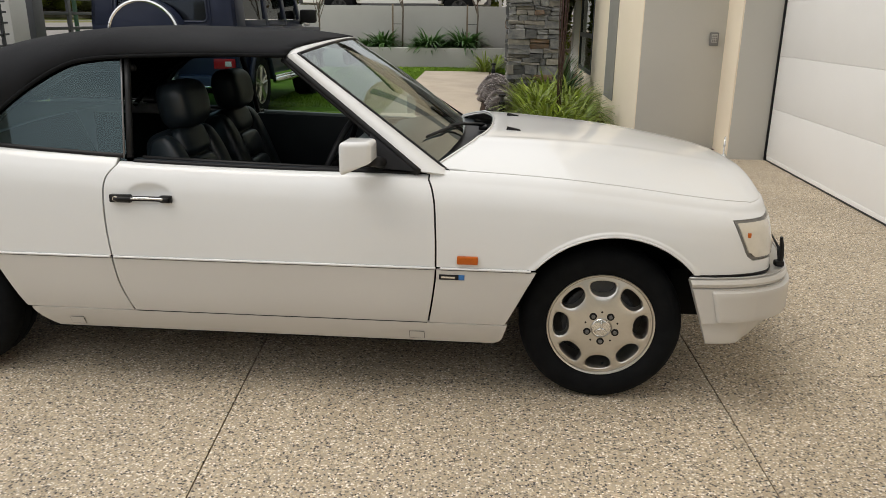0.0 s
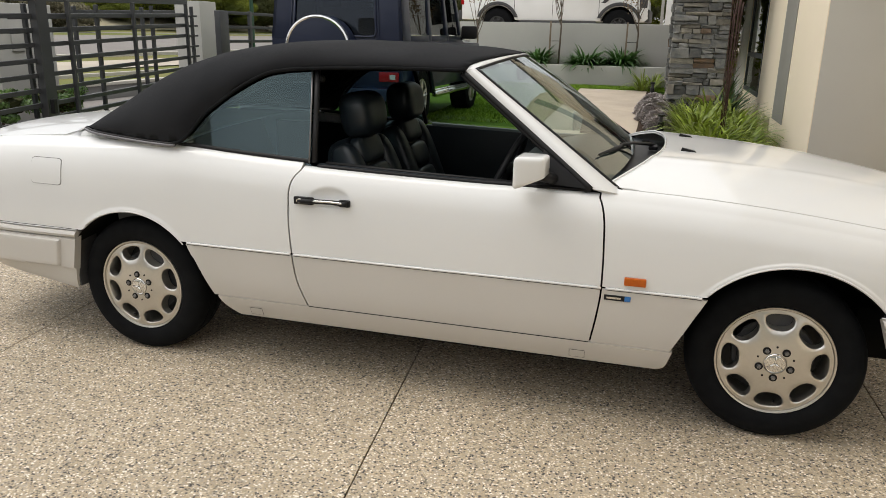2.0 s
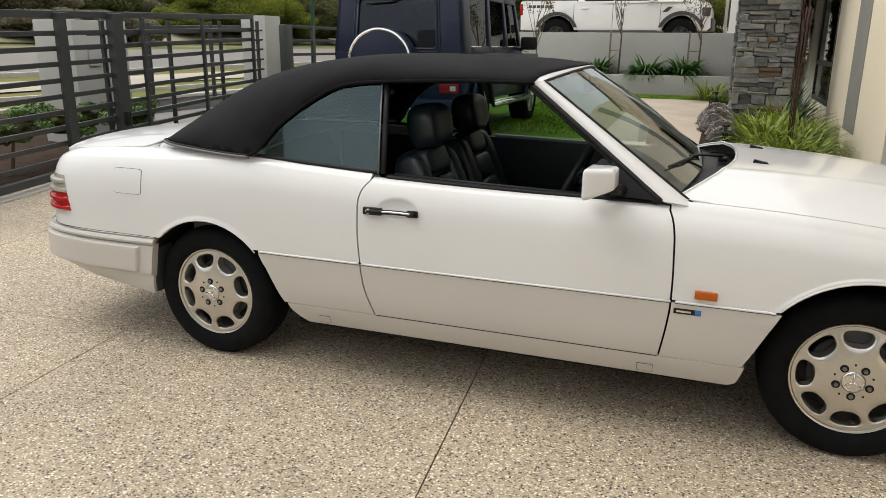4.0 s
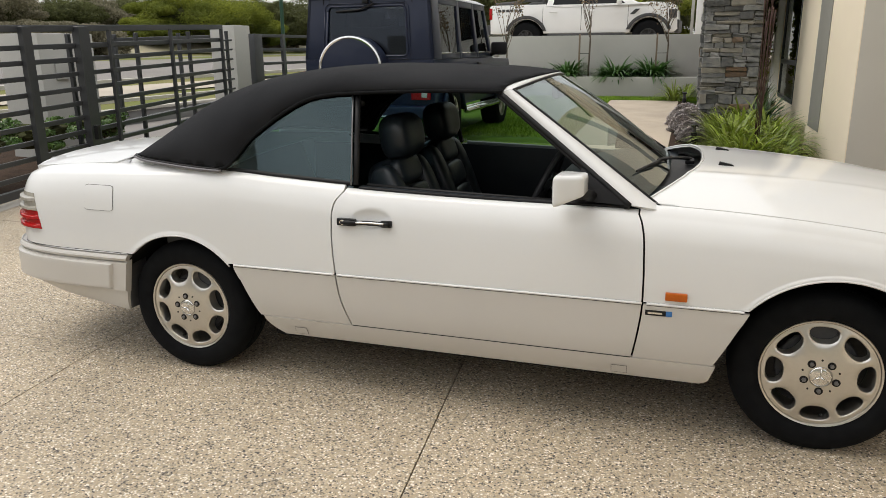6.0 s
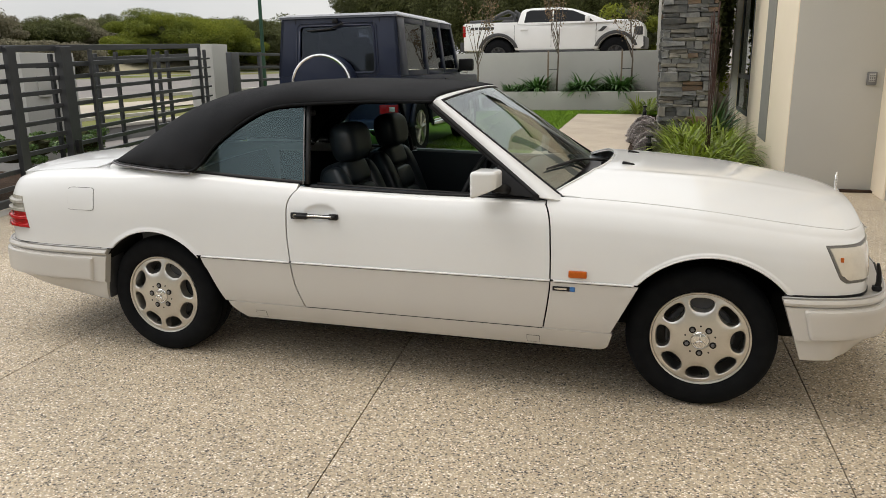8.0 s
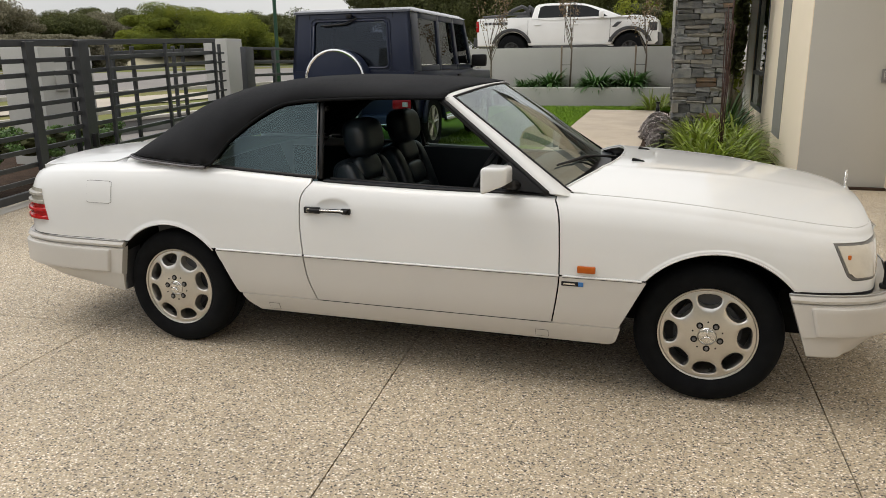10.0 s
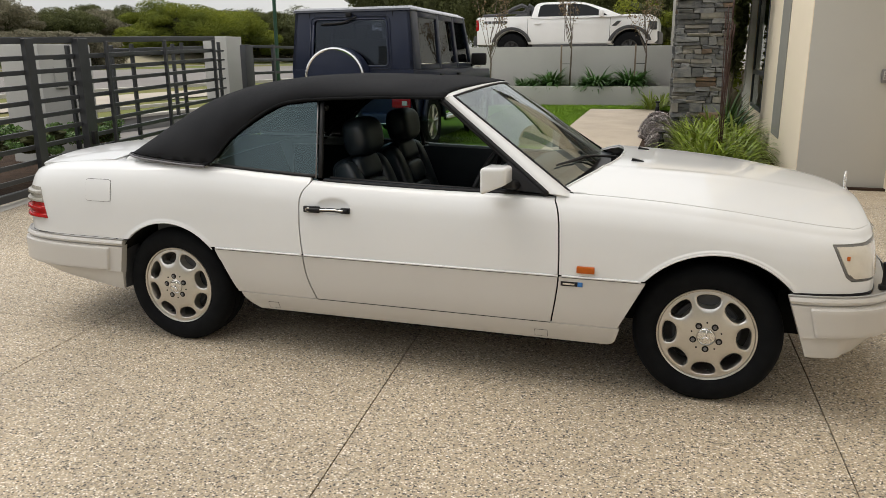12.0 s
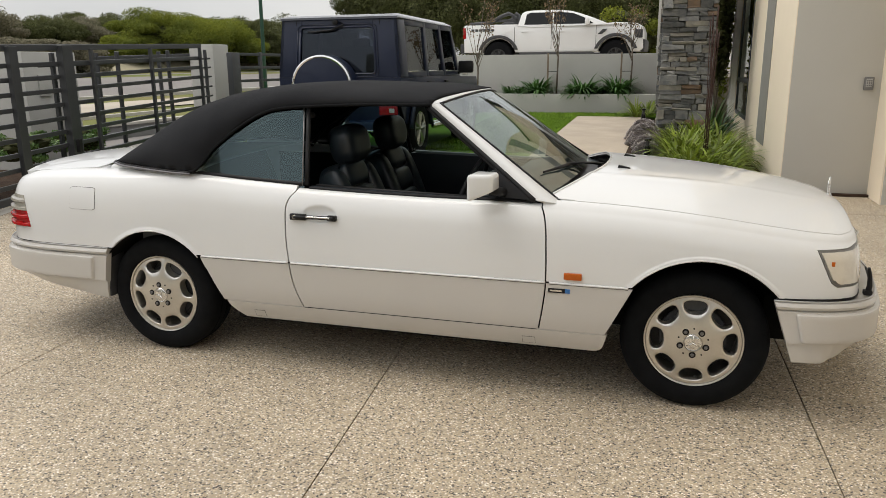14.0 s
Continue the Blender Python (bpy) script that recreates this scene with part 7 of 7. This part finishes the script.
for x, y, r, h in ((2.14, 8.9, 0.30, 0.32), (2.16, 8.2, 0.27, 0.32), (2.12, 9.5, 0.28, 0.25), (2.23, 7.74, 0.21, 0.21), (2.24, 7.30, 0.19, 0.17)):
    succulent(x, y, r, h)
for x, y, h, r in ((2.265, 7.0, 0.27, 0.050), (2.085, 9.85, 0.43, 0.040)):
    t = thing("bollard_light", "short black garden bollard light", "garden light", pose(x, y, land(x, y)))
    bm = bmesh.new()
    lathe(bm, [(0, 0), (r * 0.85, 0), (r * 0.85, h - 0.105), (0, h - 0.105)], 20, Matrix.Rotation(radians(90), 4, "X"))
    part("post", bm, BLACK, t)
    bm = bmesh.new()
    lathe(bm, [(0, h - 0.035), (r, h - 0.035), (r, h - 0.008), (0.0, h)], 20, Matrix.Rotation(radians(90), 4, "X"))
    part("cap", bm, BLACK, t)
    bm = bmesh.new()
    lathe(bm, [(0.024, h - 0.107), (0.024, h - 0.033)], 12, Matrix.Rotation(radians(90), 4, "X"))
    part("lens", bm, GREY, t)


def sapling(x, y, z, h, seed, stake=True):
    r = random.Random(seed)
    t = thing("sapling", "young bare-twigged tree tied to a stake in the planter", "tree", pose(x, y, z))
    bm = bmesh.new()
    lv = bmesh.new()
    tube(bm, [(0, 0, 0), (0.02, 0.01, h * 0.35), (0.0, 0.0, h * 0.5)], [0.022, 0.017, 0.014], 7)
    for i in range(9):
        a = r.uniform(0, math.tau)
        p = Vector((0, 0, h * r.uniform(0.35, 0.55)))
        pts = [p.copy()]
        d = Vector((math.cos(a) * 0.42, math.sin(a) * 0.42, 1)).normalized()
        ln = h * r.uniform(0.35, 0.6)
        for k in range(5):
            p = p + d * ln / 5
            d = (d + Vector((r.uniform(-0.2, 0.2), r.uniform(-0.2, 0.2), 0.08))).normalized()
            pts.append(p.copy())
            for q in range(13):
                c = p + Vector((r.uniform(-1, 1), r.uniform(-1, 1), r.uniform(-1, 1))) * 0.10
                u = Vector((r.uniform(-1, 1), r.uniform(-1, 1), r.uniform(-1, 1))).normalized() * 0.026
                w = u.cross(Vector((r.uniform(-1, 1), r.uniform(-1, 1), r.uniform(-1, 1)))).normalized() * 0.016
                if k > 1:
                    lv.faces.new([lv.verts.new(c - u), lv.verts.new(c + w), lv.verts.new(c + u), lv.verts.new(c - w)])
        br = bmesh.new()
        tube(br, pts, [0.010, 0.008, 0.006, 0.005, 0.004, 0.003], 5)
        part("branch", br, BARK, t)
    part("trunk", bm, BARK, t)
    part("leaves", lv, TWIGLEAF, t, smooth=False)
    if stake:
        s = thing("stake", "rough timber stake tied to the sapling", "stake", pose(x - 0.22, y + 0.05, z))
        bm = bmesh.new()
        box(bm, (0, 0, 0.48), (0.035, 0.035, 0.98), 0.004)
        part("post", bm, WOODSTAKE, s)
        bm = bmesh.new()
        tube(bm, [(0, 0, 0.55), (0.22, -0.05, 0.55)], 0.006, 5)
        part("tie", bm, BLACK, s)


sapling(-0.05, 13.72, 0.79, 2.5, 3)
sapling(1.62, 13.75, 0.79, 2.1, 8)
sapling(-1.75, 12.9, 0.42, 2.7, 15, False)


# ---------------------------------------------------------------- bushes and far trees
def crown_mesh(name, c, r, n, leaf, seed, lumps=9):
    """A ragged crown: lumps spread over a dome, each a cloud of small leaves, round a heart coloured dark as inner
    shade.
    """
    g = np.random.default_rng(seed)
    c, r = np.array(c, float), np.array(r, float)
    i = np.arange(lumps)
    a = i * 2.39996 + g.uniform(-0.3, 0.3, lumps)
    e = np.arcsin(np.clip(-0.7 + 1.65 * (i + 0.5) / lumps, -0.75, 1.0))
    k = g.uniform(0.46, 0.96, lumps)
    mid = c + r * np.stack([k * np.cos(a) * np.cos(e), k * np.sin(a) * np.cos(e), k * np.sin(e)], 1)
    size = g.uniform(0.16, 0.38, lumps)
    w = g.integers(0, lumps, n)
    d = g.normal(size=(n, 3))
    d /= np.linalg.norm(d, axis=1, keepdims=True)
    rad = 1.0 - 0.55 * g.random(n) ** 1.6 + 0.16 * g.random(n) ** 3
    p = mid[w] + d * r * (size[w] * rad)[:, None]
    keep = p[:, 2] > c[2] - r[2] * 0.95
    p = p[keep]
    n = len(p)
    facing = d[keep] + 0.55 * g.normal(size=(n, 3))
    u = np.cross(facing, g.normal(size=(n, 3)))
    u /= np.linalg.norm(u, axis=1, keepdims=True) + 1e-9
    q = np.cross(facing, u)
    q /= np.linalg.norm(q, axis=1, keepdims=True) + 1e-9
    ln = (leaf * g.uniform(0.6, 1.4, n))[:, None]
    v = np.stack([p - u * ln, p - q * ln * 0.55, p + u * ln, p + q * ln * 0.55], 1).reshape(-1, 3)
    me = bpy.data.meshes.new(name)
    me.vertices.add(4 * n)
    me.loops.add(4 * n)
    me.polygons.add(n)
    me.vertices.foreach_set("co", v.ravel())
    me.loops.foreach_set("vertex_index", np.arange(4 * n))
    me.polygons.foreach_set("loop_start", np.arange(0, 4 * n, 4))
    me.update(calc_edges=True)
    # solid heart whose dark colour stands for the shade deep in the foliage
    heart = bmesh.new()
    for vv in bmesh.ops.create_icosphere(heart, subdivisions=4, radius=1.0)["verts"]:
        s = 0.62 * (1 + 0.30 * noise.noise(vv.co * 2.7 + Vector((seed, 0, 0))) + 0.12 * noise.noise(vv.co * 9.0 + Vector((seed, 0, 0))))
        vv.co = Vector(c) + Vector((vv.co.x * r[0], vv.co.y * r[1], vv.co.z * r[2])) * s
    return me, heart


def bush(name, label, x, y, z, r, n, leaf, mat, seed, trunk=0.0, cat="bush", lumps=9):
    rnd = random.Random(seed)
    t = thing(name, label, cat, pose(x, y, z))
    me, heart = crown_mesh("crown", (0, 0, trunk + r[2] * 0.8), r, n, leaf, seed, lumps)
    me.materials.append(mat)
    cr = new("crown", me)
    cr.parent = t
    part("inner_crown", heart, CROWN_SHADE, t, smooth=False)
    bm = bmesh.new()
    top = trunk + r[2] * 0.8
    tube(bm, [(0, 0, -0.3), (0.1, 0, top * 0.5), (0.0, 0.1, top)], [0.05 * r[0], 0.04 * r[0], 0.02 * r[0]], 8)
    for k in range(6):
        a = k * math.tau / 6 + rnd.random()
        tube(bm, [(0, 0, top * 0.4), (r[0] * 0.3 * math.cos(a), r[1] * 0.3 * math.sin(a), top * 0.8), (r[0] * 0.55 * math.cos(a), r[1] * 0.55 * math.sin(a), top + r[2] * 0.25)], [0.03 * r[0], 0.02 * r[0], 0.008 * r[0]], 6)
    part("trunk", bm, BARK, t)
    return t


def at_bearing(px, dist):
    """Plan place at a distance from the drive's near edge, px counted across the view from the street side."""
    a = radians(16.8) - math.atan((px - 784) / 1311)
    return 2.55 - math.sin(a) * dist, -4.0 + math.cos(a) * dist


for i, (px, d, rx, rz, mat, nm) in enumerate((
        (310, 57, 4.1, 2.8, BUSH_GREEN, 0), (375, 60, 3.4, 2.7, BUSH_GREEN, 0), (430, 62, 2.6, 2.0, BUSH_GREEN, 0), (240, 54, 2.0, 1.2, BUSH_GREEN, 0),
        (460, 68, 3.2, 3.0, BUSH_DARK, 0), (500, 66, 3.4, 3.6, BUSH_DARK, 0), (425, 66, 3.0, 2.8, BUSH_DARK, 0),
        (40, 60, 3.4, 2.0, BUSH_DARK, 0), (-40, 54, 3.4, 2.3, BUSH_GREY, 1), (100, 60, 3.0, 2.0, BUSH_DARK, 0), (150, 62, 3.0, 2.0, BUSH_GREY, 1), (130, 46, 2.6, 1.5, BUSH_GREY, 1), (60, 45, 2.6, 1.4, BUSH_GREY, 1),
        (0, 44, 2.6, 1.2, BUSH_GREY, 1), (170, 70, 4.0, 2.8, BUSH_DARK, 0), (230, 66, 4.0, 2.2, BUSH_DARK, 0), (-120, 50, 4.0, 2.6, BUSH_GREY, 1), (-220, 46, 4.0, 2.6, BUSH_GREEN, 0))):
    x, y = at_bearing(px, d)
    bush("bush" if not nm else "scrub", ("dense rounded green coastal bush" if mat == BUSH_GREEN else "dark green coastal bush") if not nm else "grey-brown wind-pruned coastal scrub", x, y, land(x, y), (rx, rx, rz * 0.66),
         84000 if mat == BUSH_GREEN else 34000, 0.056 if mat == BUSH_GREEN else 0.066, mat, 40 + i, 0.0, "bush", 34)
for i, (px, d, rx, rz, tr) in enumerate(((668, 50, 2.6, 2.2, 2.2), (715, 52, 4.0, 3.0, 1.4), (770, 50, 4.0, 3.2, 1.0), (840, 48, 3.6, 3.0, 0.8), (910, 46, 3.6, 3.0, 0.8), (980, 46, 3.8, 3.0, 0.6), (1060, 44, 3.6, 3.2, 0.6), (1130, 46, 3.2, 3.0, 0.8))):
    x, y = at_bearing(px, d)
    bush("tree", "dark street tree with dense foliage", x, y, 1.2, (rx, rx, rz), 32000, 0.070, BUSH_DARK, 80 + i, tr, "tree", 40)
for i, (px, d, rx, rz) in enumerate(((1095, 27, 1.5, 1.0),)):
    x, y = at_bearing(px, d)
    bush("shrub", "bright green garden shrub", x, y, 1.2, (rx, rx, rz * 1.25), 4500, 0.05, BUSH_GREEN, 120 + i, 0.2)
# low plants inside the fence
for i, (x, y) in enumerate(((-4.75, 1.2), (-4.85, 2.2), (-4.95, 3.2), (-5.05, 4.2), (-4.7, 0.2))):
    bush("groundcover", "low bright green groundcover behind the gate", x, y, 0.25, (0.42, 0.55, 0.22), 3600, 0.020, LEAF_GROUND, 150 + i, 0.12)
for i, (x, y) in enumerate(((3.40, 13.2), (3.34, 12.4), (3.28, 13.8))):
    bush("bamboo_clump", "tall narrow bamboo with dark yellow-green leaves", x, y, 0.3, (0.26, 0.42, 1.75), 4200, 0.05, BUSH_DARK if i else BUSH_GREEN, 190 + i, 0.6, "bamboo", 30)
bush("flowering_shrub", "small shrub with pale pink flowers", -4.1, 8.6, 0.25, (0.5, 0.5, 0.40), 700, 0.03, FLOWER, 170, 0.3)
wb = part("bed_wall", slope_sheet([-8.5, -7.2, -6.0, -5.4, -4.55], [-8, -5, -2, 0, 2, 4, 6], 0.02), SOIL, None, "dark garden bed behind the gate", kind="structure", category="garden bed")
part("side_paving", slope_sheet([-8.5, -7.2, -6.0, -5.4, -4.9], [6.0, 8, 10, 12, 14, 18], 0.02), ROAD, None, "grey paving beyond the gate", kind="structure", category="paving")
# street light pole
sp = thing("street_lamp", "slim dark green street light pole", "street lamp", pose(*at_bearing(476, 34), 0.9))
bm = bmesh.new()
tube(bm, [(0, 0, -0.5), (0, 0, 4), (0, 0, 8)], [0.085, 0.075, 0.05], 10)
part("pole", bm, POLEGREEN, sp)
bm = bmesh.new()
tube(bm, [(0, 0, 7.9), (-0.4, 0, 8.2), (-1.2, 0, 8.3)], [0.04, 0.035, 0.03], 8)
box(bm, (-1.4, 0, 8.3), (0.6, 0.22, 0.1), 0.03)
part("lamp_arm", bm, POLEGREEN, sp)
